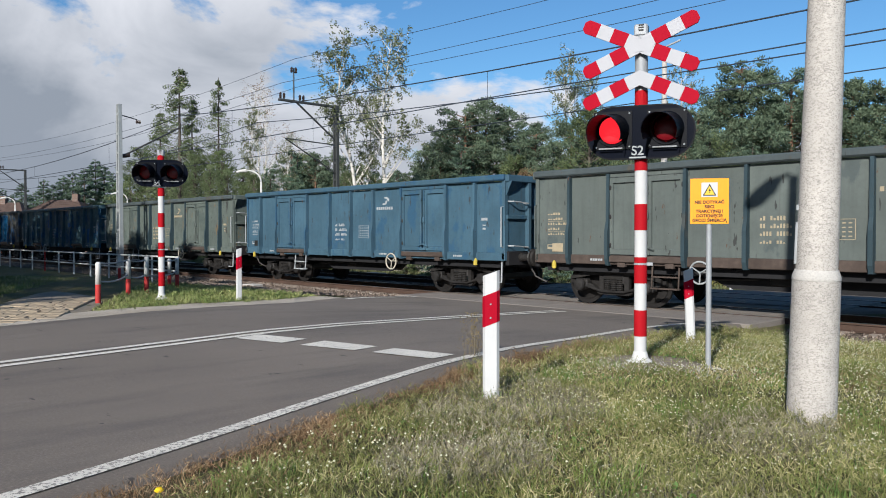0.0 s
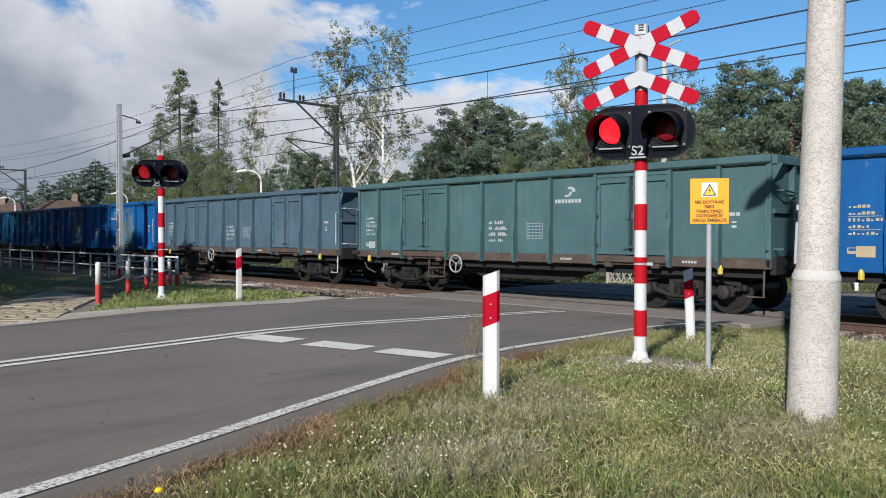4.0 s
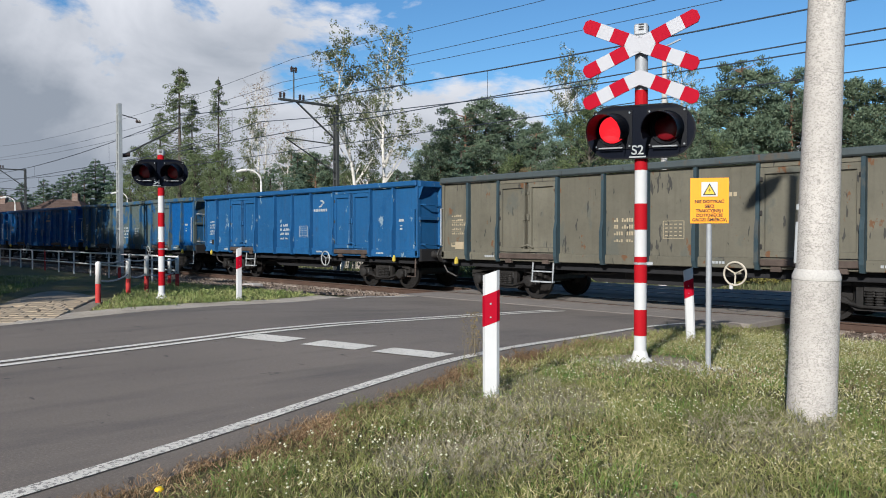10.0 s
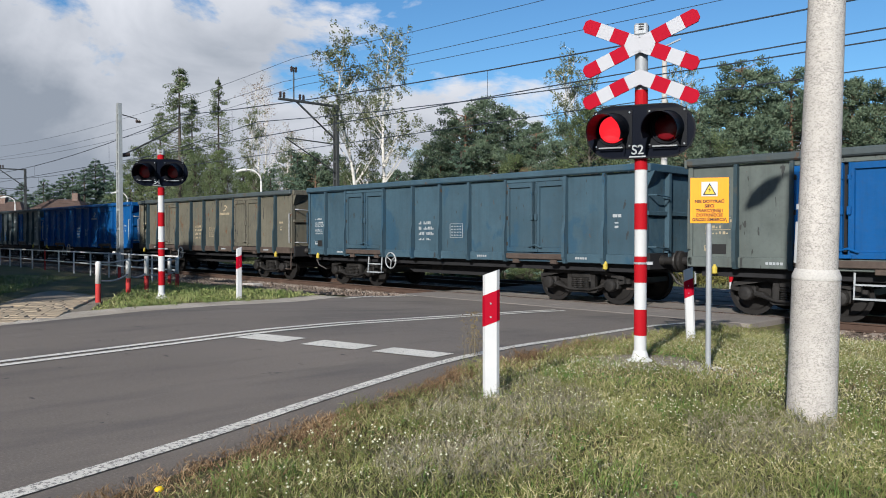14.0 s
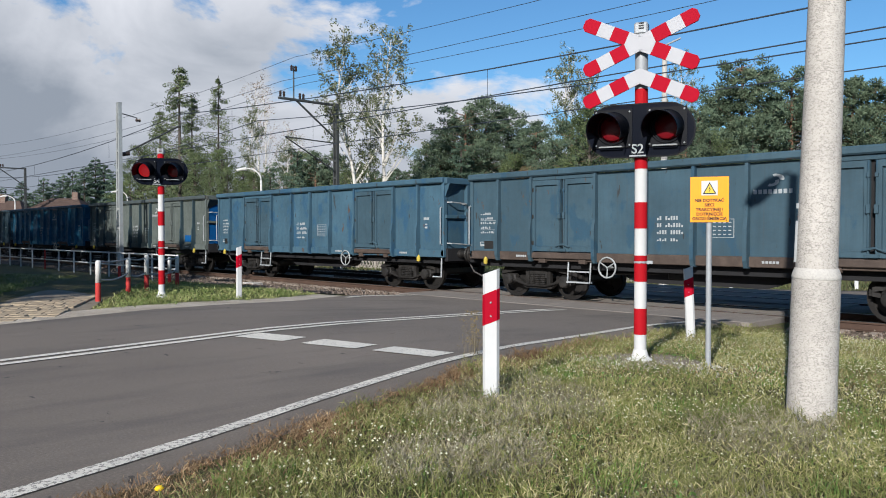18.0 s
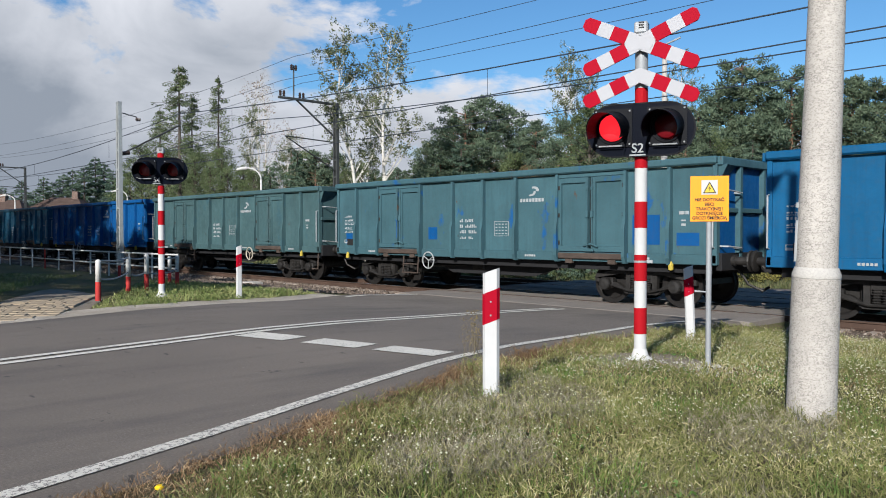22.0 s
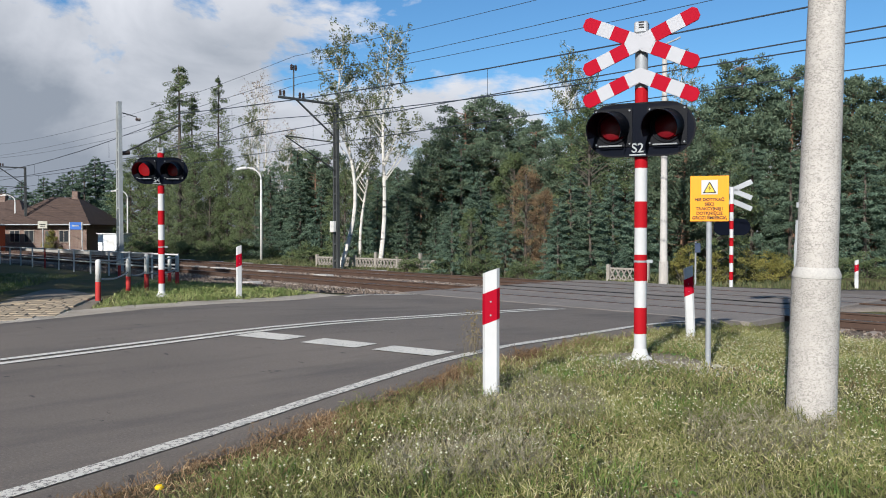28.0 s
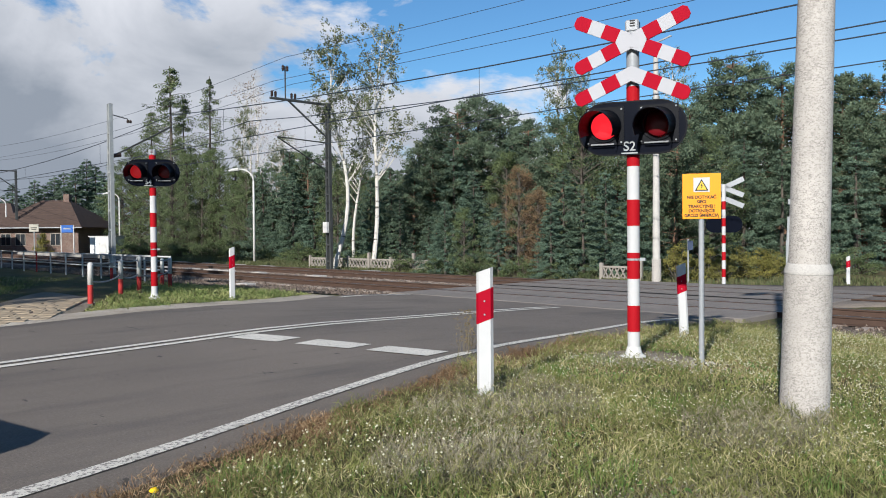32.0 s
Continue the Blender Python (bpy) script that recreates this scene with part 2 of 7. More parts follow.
def asphalt():
    m = Mat("asphalt", 0.92, 0, 0.3, "World")
    base = m.mix(m.ramp(m.noise(0.35, 4, 0.5, jitter=False), 0.3, 0.7), (0.146, 0.123, 0.103), (0.182, 0.153, 0.127))
    lane = m.mix(m.ramp(m.noise(0.8, 5, 0.6, (1.6, 0.35, 1), False), 0.45, 0.75, 0, 0.5), base, (0.104, 0.090, 0.079))
    grain = m.mix(m.ramp(m.noise(55, 4, 0.7, jitter=False), 0.50, 0.66, 0, 0.6), lane, (0.26, 0.215, 0.178))
    grain = m.mix(m.ramp(m.noise(70, 4, 0.7, jitter=False), 0.56, 0.66, 0, 0.5), grain, (0.06, 0.055, 0.052))
    stain = m.mix(m.ramp(m.noise(0.55, 6, 0.65, (2.2, 0.5, 1), False), 0.50, 0.68, 0, 0.6), grain, (0.085, 0.076, 0.070))
    spots = m.mix(m.ramp(m.noise(3.4, 4, 0.6, (0.8, 2.0, 1), False), 0.675, 0.70, 0, 0.75), stain, (0.045, 0.042, 0.040))
    chips = m.mix(m.ramp(m.noise(16, 2, 0.5, jitter=False), 0.775, 0.80, 0, 0.7), spots, (0.34, 0.30, 0.25))
    m.color(chips).bump(m.noise(190, 4, 0.7, jitter=False), 0.6, 0.006)
    return m.m


def soil():
    m = Mat("meadow soil", 0.95, 0, 0.2, "World")
    green = m.mix(m.ramp(m.noise(0.8, 6, jitter=False), 0.35, 0.65), (0.075, 0.085, 0.030), (0.13, 0.11, 0.055))
    dry = m.mix(m.ramp(m.noise(2.7, 7, 0.65, jitter=False), 0.5, 0.68), green, (0.15, 0.11, 0.065))
    dirt = m.mix(m.ramp(m.noise(14, 6, 0.7, jitter=False), 0.55, 0.72, 0, 0.8), dry, (0.055, 0.045, 0.03))
    m.color(dirt).bump(m.noise(30, 7, 0.7, jitter=False), 0.9, 0.04)
    return m.m


def ballast_mat():
    m = Mat("rusty ballast stone", 0.95, 0, 0.2, "World")
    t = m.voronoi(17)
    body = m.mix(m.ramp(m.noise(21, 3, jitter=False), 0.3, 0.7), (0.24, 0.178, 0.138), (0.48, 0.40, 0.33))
    # cell edges darkened: shade of the gaps between stones is in the colour
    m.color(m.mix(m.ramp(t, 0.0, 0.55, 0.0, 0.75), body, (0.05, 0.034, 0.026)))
    m.bump(t, 1.0, 0.05)
    return m.m


def gravel_mat():
    m = Mat("sandy gravel", 0.95, 0, 0.2, "World")
    body = m.mix(m.ramp(m.noise(1.1, 6, jitter=False), 0.35, 0.7), (0.30, 0.255, 0.20), (0.20, 0.165, 0.125))
    m.color(m.mix(m.ramp(m.noise(40, 5, 0.7, jitter=False), 0.5, 0.75, 0, 0.7), body, (0.12, 0.10, 0.08)))
    m.bump(m.noise(55, 6, 0.7, jitter=False), 0.7, 0.02)
    return m.m


def shoulder_mat():
    m = Mat("pale crushed gravel", 0.95, 0, 0.2, "World")
    body = m.mix(m.ramp(m.noise(1.4, 6, jitter=False), 0.35, 0.7), (0.52, 0.455, 0.375), (0.36, 0.305, 0.24))
    m.color(m.mix(m.ramp(m.noise(26, 5, 0.75, jitter=False), 0.52, 0.70, 0, 0.75), body, (0.17, 0.14, 0.11)))
    m.bump(m.noise(40, 6, 0.7, jitter=False), 0.8, 0.03)
    return m.m


def line_mat(name, wear):
    m = Mat(name, 0.75, 0, 0.3, "World")
    body = m.mix(m.ramp(m.noise(3, 5, jitter=False), 0.35, 0.7), (0.70, 0.655, 0.57), (0.58, 0.54, 0.47))
    worn = m.mix(m.ramp(m.noise(40, 3, 0.7, jitter=False), 0.63 - 0.105 * wear, 0.67 - 0.105 * wear, 0, 0.9), body, (0.17, 0.15, 0.13))
    m.color(m.mix(m.ramp(m.noise(1.8, 6, 0.7, jitter=False), 0.60, 0.68, 0, 0.6), worn, (0.24, 0.215, 0.19)))
    m.bump(m.noise(80, 4, jitter=False), 0.5, 0.005)
    return m.m


def leaf_mat(name, a, b, dark=0.5, trans=0.25, split=None):
    m = Mat(name, 0.65, 0, 0.25)
    isl = m.n.new("ShaderNodeNewGeometry").outputs["Random Per Island"]
    c = m.mix(isl if split is None else m.ramp(isl, split, split + 0.25), a, b)
    # dark noise patches put the shade of gaps between leaf clumps into the colour
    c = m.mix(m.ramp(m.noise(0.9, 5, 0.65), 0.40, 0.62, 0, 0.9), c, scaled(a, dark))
    c = m.mix(m.ramp(m.rnd, 0.0, 1.0, 0.0, 0.30), c, (0.09, 0.11, 0.055))
    m.color(c)
    tr = m.n.new("ShaderNodeBsdfTranslucent")
    m.l.new(c, tr.inputs[0])
    mx = m.n.new("ShaderNodeMixShader")
    mx.inputs[0].default_value = trans
    m.l.new(m.b.outputs[0], mx.inputs[1])
    m.l.new(tr.outputs[0], mx.inputs[2])
    m.l.new(mx.outputs[0], m.n["Material Output"].inputs[0])
    return m.m


def bark_mat(name, a, b, stretch=(6, 6, 1), scale=2.0, lo=0.5, hi=0.6):
    m = Mat(name, 0.9, 0, 0.2)
    f = m.noise(scale, 7, 0.65, stretch)
    m.color(m.mix(m.ramp(f, lo, hi), a, b)).bump(f, 0.8, 0.03)
    return m.m


ASPHALT, SOIL, BALLAST, GRAVEL = asphalt(), soil(), ballast_mat(), gravel_mat()
LINE, LINE_WORN = line_mat("road marking paint", 0.35), line_mat("worn road marking paint", 1.0)
BIRCH_BARK = bark_mat("white birch bark", (0.56, 0.53, 0.48), (0.10, 0.09, 0.08), (1, 1, 4), 1.6, 0.58, 0.64)
PINE_BARK = bark_mat("pine bark", (0.17, 0.10, 0.065), (0.07, 0.05, 0.04))
DARK_BARK = bark_mat("dark bark", (0.10, 0.085, 0.07), (0.05, 0.042, 0.036))
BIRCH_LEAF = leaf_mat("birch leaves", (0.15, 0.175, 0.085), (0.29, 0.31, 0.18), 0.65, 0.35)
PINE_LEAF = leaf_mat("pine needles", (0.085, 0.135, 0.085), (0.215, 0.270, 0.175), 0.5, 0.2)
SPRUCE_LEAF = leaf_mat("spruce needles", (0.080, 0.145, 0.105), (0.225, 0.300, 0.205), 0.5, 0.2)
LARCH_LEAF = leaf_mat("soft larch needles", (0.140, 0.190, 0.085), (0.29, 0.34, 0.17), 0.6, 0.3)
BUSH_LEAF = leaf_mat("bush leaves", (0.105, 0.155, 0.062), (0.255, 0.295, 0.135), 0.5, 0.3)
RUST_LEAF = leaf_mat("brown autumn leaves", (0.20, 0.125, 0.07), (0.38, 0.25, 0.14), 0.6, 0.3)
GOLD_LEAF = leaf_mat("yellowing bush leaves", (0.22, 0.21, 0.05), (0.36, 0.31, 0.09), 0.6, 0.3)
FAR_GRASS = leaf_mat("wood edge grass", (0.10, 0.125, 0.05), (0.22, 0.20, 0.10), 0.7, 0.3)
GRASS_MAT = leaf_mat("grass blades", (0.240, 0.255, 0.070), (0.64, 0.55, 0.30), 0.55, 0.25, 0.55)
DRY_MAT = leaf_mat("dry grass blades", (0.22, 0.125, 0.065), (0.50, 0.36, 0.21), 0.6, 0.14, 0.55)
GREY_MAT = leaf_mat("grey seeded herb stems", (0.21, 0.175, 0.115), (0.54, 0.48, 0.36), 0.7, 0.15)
BLOOM = plain("white flower heads", (0.58, 0.57, 0.40), 0.8, 0, 0.15)
DANDELION = plain("yellow flower heads", (0.80, 0.52, 0.01), 0.8, 0, 0.15)


# ---------------------------------------------------------------- mesh builder
class Geo:
    """Collects vertices and faces; makes one mesh."""

    def __init__(self):
        self.v, self.f = [], []

    def add(self, verts, faces):
        k = len(self.v)
        self.v.extend(verts)
        self.f.extend([tuple(i + k for i in f) for f in faces])
        return self

    def box(self, x0, x1, y0, y1, z0, z1, c=0.0):
        """Box, with chamfered edges when c > 0."""
        if c <= 0:
            v = [(x, y, z) for x in (x0, x1) for y in (y0, y1) for z in (z0, z1)]
            return self.add(v, [(0, 1, 3, 2), (4, 6, 7, 5), (0, 4, 5, 1), (2, 3, 7, 6), (0, 2, 6, 4), (1, 5, 7, 3)])
        lo, hi = (x0, y0, z0), (x1, y1, z1)
        v, ids = [], {}
        for s in [(a, b, d) for a in (0, 1) for b in (0, 1) for d in (0, 1)]:
            for ax in range(3):
                p = [(hi[i] if s[i] else lo[i]) + (0 if i == ax else (-c if s[i] else c)) for i in range(3)]
                ids[s, ax] = len(v)
                v.append(tuple(p))
        fs = []
        for ax in range(3):
            o = [i for i in range(3) if i != ax]
            for side in (0, 1):
                q = []
                for a, b in ((0, 0), (1, 0), (1, 1), (0, 1)):
                    s = [0, 0, 0]
                    s[ax], s[o[0]], s[o[1]] = side, a, b
                    q.append(ids[tuple(s), ax])
                fs.append(tuple(q) if (side == 1) == (ax != 1) else tuple(reversed(q)))
            for a in (0, 1):
                for b in (0, 1):
                    s0, s1 = [0, 0, 0], [0, 0, 0]
                    s0[o[0]] = s1[o[0]] = a
                    s0[o[1]] = s1[o[1]] = b
                    s1[ax] = 1
                    s0, s1 = tuple(s0), tuple(s1)
                    fs.append((ids[s0, o[0]], ids[s1, o[0]], ids[s1, o[1]], ids[s0, o[1]]))
        for s in [(a, b, d) for a in (0, 1) for b in (0, 1) for d in (0, 1)]:
            fs.append((ids[s, 0], ids[s, 1], ids[s, 2]))
        return self.add(v, fs)

    def tube(self, pts, r, n=8, r1=None, caps=True):
        """Round bar along points; radius r, tapering to r1."""
        pts = [Vector(p) for p in pts]
        r1 = r if r1 is None else r1
        v, fs = [], []
        for i, p in enumerate(pts):
            d = (pts[min(i + 1, len(pts) - 1)] - pts[max(i - 1, 0)]).normalized()
            a = d.orthogonal().normalized() if i == 0 else (a - d * a.dot(d)).normalized()
            b = d.cross(a)
            rr = r + (r1 - r) * i / max(len(pts) - 1, 1)
            for k in range(n):
                t = 2 * math.pi * k / n
                v.append(tuple(p + (a * math.cos(t) + b * math.sin(t)) * rr))
        for i in range(len(pts) - 1):
            for k in range(n):
                fs.append((i * n + k, i * n + (k + 1) % n, (i + 1) * n + (k + 1) % n, (i + 1) * n + k))
        if caps:
            fs.append(tuple(reversed(range(n))))
            fs.append(tuple(range((len(pts) - 1) * n, len(pts) * n)))
        return self.add(v, fs)

    def lathe(self, prof, at=(0, 0, 0), axis="Z", n=16):
        """Turned body: prof holds (radius, height) pairs along the axis."""
        v, fs = [], []
        for r, h in prof:
            for k in range(n):
                t = 2 * math.pi * k / n
                p = {"Z": (r * math.cos(t), r * math.sin(t), h), "Y": (r * math.cos(t), h, -r * math.sin(t)), "X": (h, r * math.cos(t), r * math.sin(t))}[axis]
                v.append((p[0] + at[0], p[1] + at[1], p[2] + at[2]))
        for i in range(len(prof) - 1):
            for k in range(n):
                fs.append((i * n + k, i * n + (k + 1) % n, (i + 1) * n + (k + 1) % n, (i + 1) * n + k))
        fs.append(tuple(reversed(range(n))))
        fs.append(tuple(range((len(prof) - 1) * n, len(prof) * n)))
        return self.add(v, fs)

    def prism(self, outline, y0, y1):
        """Outline in x, z pushed from y0 to y1."""
        n = len(outline)
        v = [(x, y0, z) for x, z in outline] + [(x, y1, z) for x, z in outline]
        fs = [tuple(range(n)), tuple(reversed(range(n, 2 * n)))]
        fs += [(i, n + i, n + (i + 1) % n, (i + 1) % n) for i in range(n)]
        return self.add(v, fs)

    def mesh(self, name, smooth=False):
        me = bpy.data.meshes.new(name)
        me.from_pydata(self.v, [], self.f)
        me.validate()
        bm = bmesh.new()
        bm.from_mesh(me)
        bmesh.ops.recalc_face_normals(bm, faces=bm.faces)
        bm.to_mesh(me)
        bm.free()
        if smooth:
            me.polygons.foreach_set("use_smooth", [True] * len(me.polygons))
        return me


def G():
    return Geo()


def thing(name, label, category, group="", kind="", at=None):
    ob = new(name)
    ob.empty_display_size = 0.2
    if at is not None:
        ob.matrix_basis = at
    return tagged(ob, label, category, group, kind)


def part(name, geo, material, parent, label="", at=None, smooth=False):
    """One mesh object under a thing or a part; geo is a Geo or a shared mesh."""
    me = geo.mesh(name, smooth) if isinstance(geo, Geo) else geo
    ob = new(name, me)
    if not me.materials:
        me.materials.append(material)
    if me.materials[0] is not material:
        ob.material_slots[0].link = "OBJECT"
        ob.material_slots[0].material = material
    ob.parent = parent
    if at is not None:
        ob.matrix_basis = at
    if label:
        tagged(ob, label)
    return ob


def solid(name, geo, material, label, category, group="", kind="", at=None, smooth=False):
    """A thing of one mesh."""
    ob = part(name, geo, material, None, "", at, smooth)
    return tagged(ob, label, category, group, kind)


# ---------------------------------------------------------------- ground plan
ROAD_X = [14.0, 4.0, -3.9, -7.85, -8.32, -9.0, -9.8, -10.5, -10.7, -9.8, -7.3, -3.0, 6.0, 60.0]
ROAD_Y = [-120.0, -60.0, -20.0, -1.0, 2.07, 6.25, 9.8, 13.2, 17.0, 20.4, 23.3, 27.4, 36.0, 86.0]


def road_line(step=0.5):
    """Centre line of the road as a smooth row of points with their side vectors."""
    d = np.concatenate([[0], np.cumsum(np.hypot(np.diff(ROAD_X), np.diff(ROAD_Y)))])
    s = np.arange(0, d[-1], step)
    x, y = np.interp(s, d, ROAD_X), np.interp(s, d, ROAD_Y)
    for _ in range(3):
        xs, ys = np.pad(x, 3, "edge"), np.pad(y, 3, "edge")
        x = sum(xs[i:i + len(x)] for i in range(7)) / 7
        y = sum(ys[i:i + len(y)] for i in range(7)) / 7
    tx, ty = np.gradient(x), np.gradient(y)
    n = np.hypot(tx, ty)
    return x, y, ty / n, -tx / n


RX, RY, NX, NY = road_line()
RIGHT_W = np.interp(RY, [-4, 1, 2, 3.4, 4.5, 5.3, 6, 7.5, 10.8, 14, 20, 30], [4.75, 4.30, 4.08, 3.78, 3.62, 3.50, 3.42, 3.40, 3.35, 3.8, 3.8, 3.9])
RIGHT_W = np.convolve(np.pad(RIGHT_W, 3, "edge"), np.ones(7) / 7, "valid")
LEFT_W = np.interp(RY, [-120, 2.5, 7, 10, 12.6, 16, 20, 25], [3.25, 3.25, 3.75, 4.3, 5.6, 5.6, 4.4, 3.9])


def road_height(y):
    return np.interp(y, [-200, 5.2, 6.6, 13.2, 14.6, 22.4, 26, 400], [0.40, 0.40, 0.36, 0.02, -0.045, -0.05, -0.20, -0.20])


def verge_height(y):
    return np.interp(y, [-200, 5.0, 7.0, 9.8, 12.6, 13.4, 23.4, 24.4, 60, 400], [0.37, 0.37, 0.345, 0.19, -0.02, -0.42, -0.42, -0.22, -0.2, -0.2])


def off_road(x, y):
    """Distance outside the asphalt edge (negative on the road)."""
    x, y = np.atleast_1d(np.asarray(x, float)), np.atleast_1d(np.asarray(y, float))
    out = np.empty(len(x))
    for a in range(0, len(x), 4000):
        px, py = x[a:a + 4000, None], y[a:a + 4000, None]
        i = np.argmin((px - RX) ** 2 + (py - RY) ** 2, axis=1)
        lat = (x[a:a + 4000] - RX[i]) * NX[i] + (y[a:a + 4000] - RY[i]) * NY[i]
        far = np.hypot(x[a:a + 4000] - RX[i], y[a:a + 4000] - RY[i])
        out[a:a + 4000] = np.where(lat > 0, np.maximum(lat, far * 0.999) - RIGHT_W[i], np.maximum(-lat, far * 0.999) - LEFT_W[i])
    return out


def ground_z(x, y):
    d = off_road(x, y)
    k = np.clip(d / 1.3, 0, 1)
    k = k * k * (3 - 2 * k)
    return (1 - k) * (road_height(np.asarray(y, float)) - 0.05) + k * verge_height(np.asarray(y, float))


def gz(x, y):
    return float(ground_z([x], [y])[0])


def axis(lo, hi, step, reach):
    mid = np.arange(lo, hi + 0.01, step)
    far = np.array([4.0, 10, 20, 40, 80, 160, 400, 1000, reach])
    return np.concatenate([lo - far[::-1], mid, hi + far])


def sheet(xs, ys, height):
    gx, gy = np.meshgrid(xs, ys, indexing="ij")
    z = height(gx.ravel(), gy.ravel())
    n, m = len(xs), len(ys)
    v = np.column_stack([gx.ravel(), gy.ravel(), z])
    i = np.arange((n - 1) * m).reshape(n - 1, m)[:, :-1].ravel()
    f = np.column_stack([i, i + m, i + m + 1, i + 1])
    return v, f


def np_mesh(name, v, f, smooth=False):
    me = bpy.data.meshes.new(name)
    v, f = np.asarray(v, np.float32), np.asarray(f, np.int32)
    me.vertices.add(len(v))
    me.vertices.foreach_set("co", v.ravel())
    me.loops.add(f.size)
    me.loops.foreach_set("vertex_index", f.ravel())
    me.polygons.add(len(f))
    me.polygons.foreach_set("loop_start", np.arange(0, f.size, f.shape[1], dtype=np.int32))
    me.polygons.foreach_set("use_smooth", np.full(len(f), smooth))
    me.update(calc_edges=True)
    return me


def bumpy(x, y):
    return ground_z(x, y) + np.where(off_road(x, y) > 0.6, 0.02 * np.sin(3.1 * x + 1.7 * y) * np.sin(2.3 * y - 1.1 * x), 0)


gv, gf = sheet(axis(-60, 24, 0.5, 2600), axis(-8, 40, 0.5, 2600), bumpy)
solid("ground", np_mesh("ground", gv, gf, True), SOIL, "rough meadow ground with dry and green grass", "ground", kind="structure")


def ribbon(left, right, lift, rows=None, cols=9, thick=0.0):
    """Strip along the road between two side offsets (arrays or numbers), laid on the road surface."""
    idx = np.arange(len(RX)) if rows is None else rows
    l, r = np.broadcast_to(left, RX.shape)[idx], np.broadcast_to(right, RX.shape)[idx]
    v, f = [], []
    for j, i in enumerate(idx):
        for k in range(cols):
            q = k / (cols - 1) if not thick else (0.0 if k == 0 else 1.0 if k == cols - 1 else 0.004 + 0.992 * (k - 1) / (cols - 3))
            o = l[j] + (r[j] - l[j]) * q
            x, y = RX[i] + NX[i] * o, RY[i] + NY[i] * o
            drop = thick if k in (0, cols - 1) and thick else 0.0
            v.append((x, y, float(road_height(y)) + lift - drop))
    for j in range(len(idx) - 1):
        for k in range(cols - 1):
            a = j * cols + k
            f.append((a, a + 1, a + cols + 1, a + cols))
    return np_mesh("strip", v, f, True)


solid("road", ribbon(-LEFT_W, RIGHT_W, 0.0, cols=17, thick=0.06), ASPHALT, "grey asphalt road leading over the level crossing", "road", kind="structure")


def rows_between(y0, y1):
    return np.array([i for i in range(len(RX)) if y0 <= RY[i] <= y1])


# painted lines
EDGE_OFF = np.interp(RY, [-4, 1, 2, 3.4, 4.5, 5.3, 6, 7.5, 10.8, 14], [4.45, 3.98, 3.77, 3.46, 3.32, 3.20, 3.14, 3.10, 2.95, 3.2])
EDGE_OFF = np.convolve(np.pad(EDGE_OFF, 2, "edge"), np.ones(5) / 5, "valid")
near_rows = rows_between(-60, 13.0)
solid("edge_line", ribbon(EDGE_OFF - 0.062, EDGE_OFF + 0.062, 0.008, near_rows, 2), LINE_WORN, "worn white edge line painted on the asphalt", "road marking", kind="structure")
far_rows = rows_between(13.4, 19.0)
solid("edge_line", ribbon(EDGE_OFF - 0.05, EDGE_OFF + 0.07, 0.012, far_rows, 2), LINE, "worn white edge line across the crossing", "road marking", kind="structure")
centre_rows = rows_between(-60, 13.3)
for o in (-0.12, 0.12):
    solid("centre_line", ribbon(o - 0.06, o + 0.06, 0.008, centre_rows, 2), LINE, "white line of the double centre marking", "road marking", "double centre line", "structure")
solid("centre_line", ribbon(-0.06, 0.06, 0.008, rows_between(20.3, 60), 2), LINE, "white centre line beyond the tracks", "road marking", kind="structure")
LEFT_MARK = rows_between(11.4, 14.6)
solid("edge_line", ribbon(-LEFT_W + 0.35, -LEFT_W + 0.5, 0.008, LEFT_MARK, 2), LINE, "short white edge line beside the tracks", "road marking", kind="structure")
for x0, y0 in ((-8.51, 4.62), (-7.48, 4.87), (-6.50, 5.11)):
    g = G()
    v = []
    for du, dv in ((0, 0), (1, 0), (1, 1), (0, 1)):
        x, y = x0 + 0.75 * du - 0.10 * dv, y0 + 0.19 * du + 0.40 * dv
        v.append((x, y, float(road_height(y)) + 0.008))
    g.add(v, [(0, 1, 2, 3)])
    solid("stop_mark", g, LINE, "white block of the broken stop line", "road marking", "stop line blocks", "structure")

solid("shoulder", ribbon(-LEFT_W - 0.85, -LEFT_W + 0.01, -0.006, rows_between(-30, 12.5), 5), shoulder_mat(), "pale gravel shoulder along the asphalt", "road shoulder", kind="structure")
# gravel footpath beside the far verge
g = G()
path = [(-11.1, 2.2), (-12.2, 3.0), (-13.4, 3.6), (-14.6, 4.2), (-16.2, 4.9), (-18.5, 5.6)]
pv = []
for i, (x, y) in enumerate(path):
    w = (1.3, 1.4, 1.45, 1.4, 1.1, 0.3)[i]
    for s in (-1, 0, 1):
        px, py = x - 0.38 * w * s, y + 0.92 * w * s
        pv.append((px, py, gz(px, py) + (0.035 if s == 0 else 0.012)))
g.add(pv, [(i * 3 + k, i * 3 + k + 1, i * 3 + k + 4, i * 3 + k + 3) for i in range(len(path) - 1) for k in (0, 1)])
pavement = solid("pavement", g, GRAVEL, "worn tan block paving strewn with sand beside the road", "footpath", kind="structure")
PAVER = plain("tan paving block", (0.44, 0.345, 0.235), 0.9, 0, 0.4, 14, 0.5)
PAVER_ME = G().box(-0.135, 0.135, -0.073, 0.073, -0.05, 0.03, 0.012).mesh("paving_block")
pr = random.Random(31)
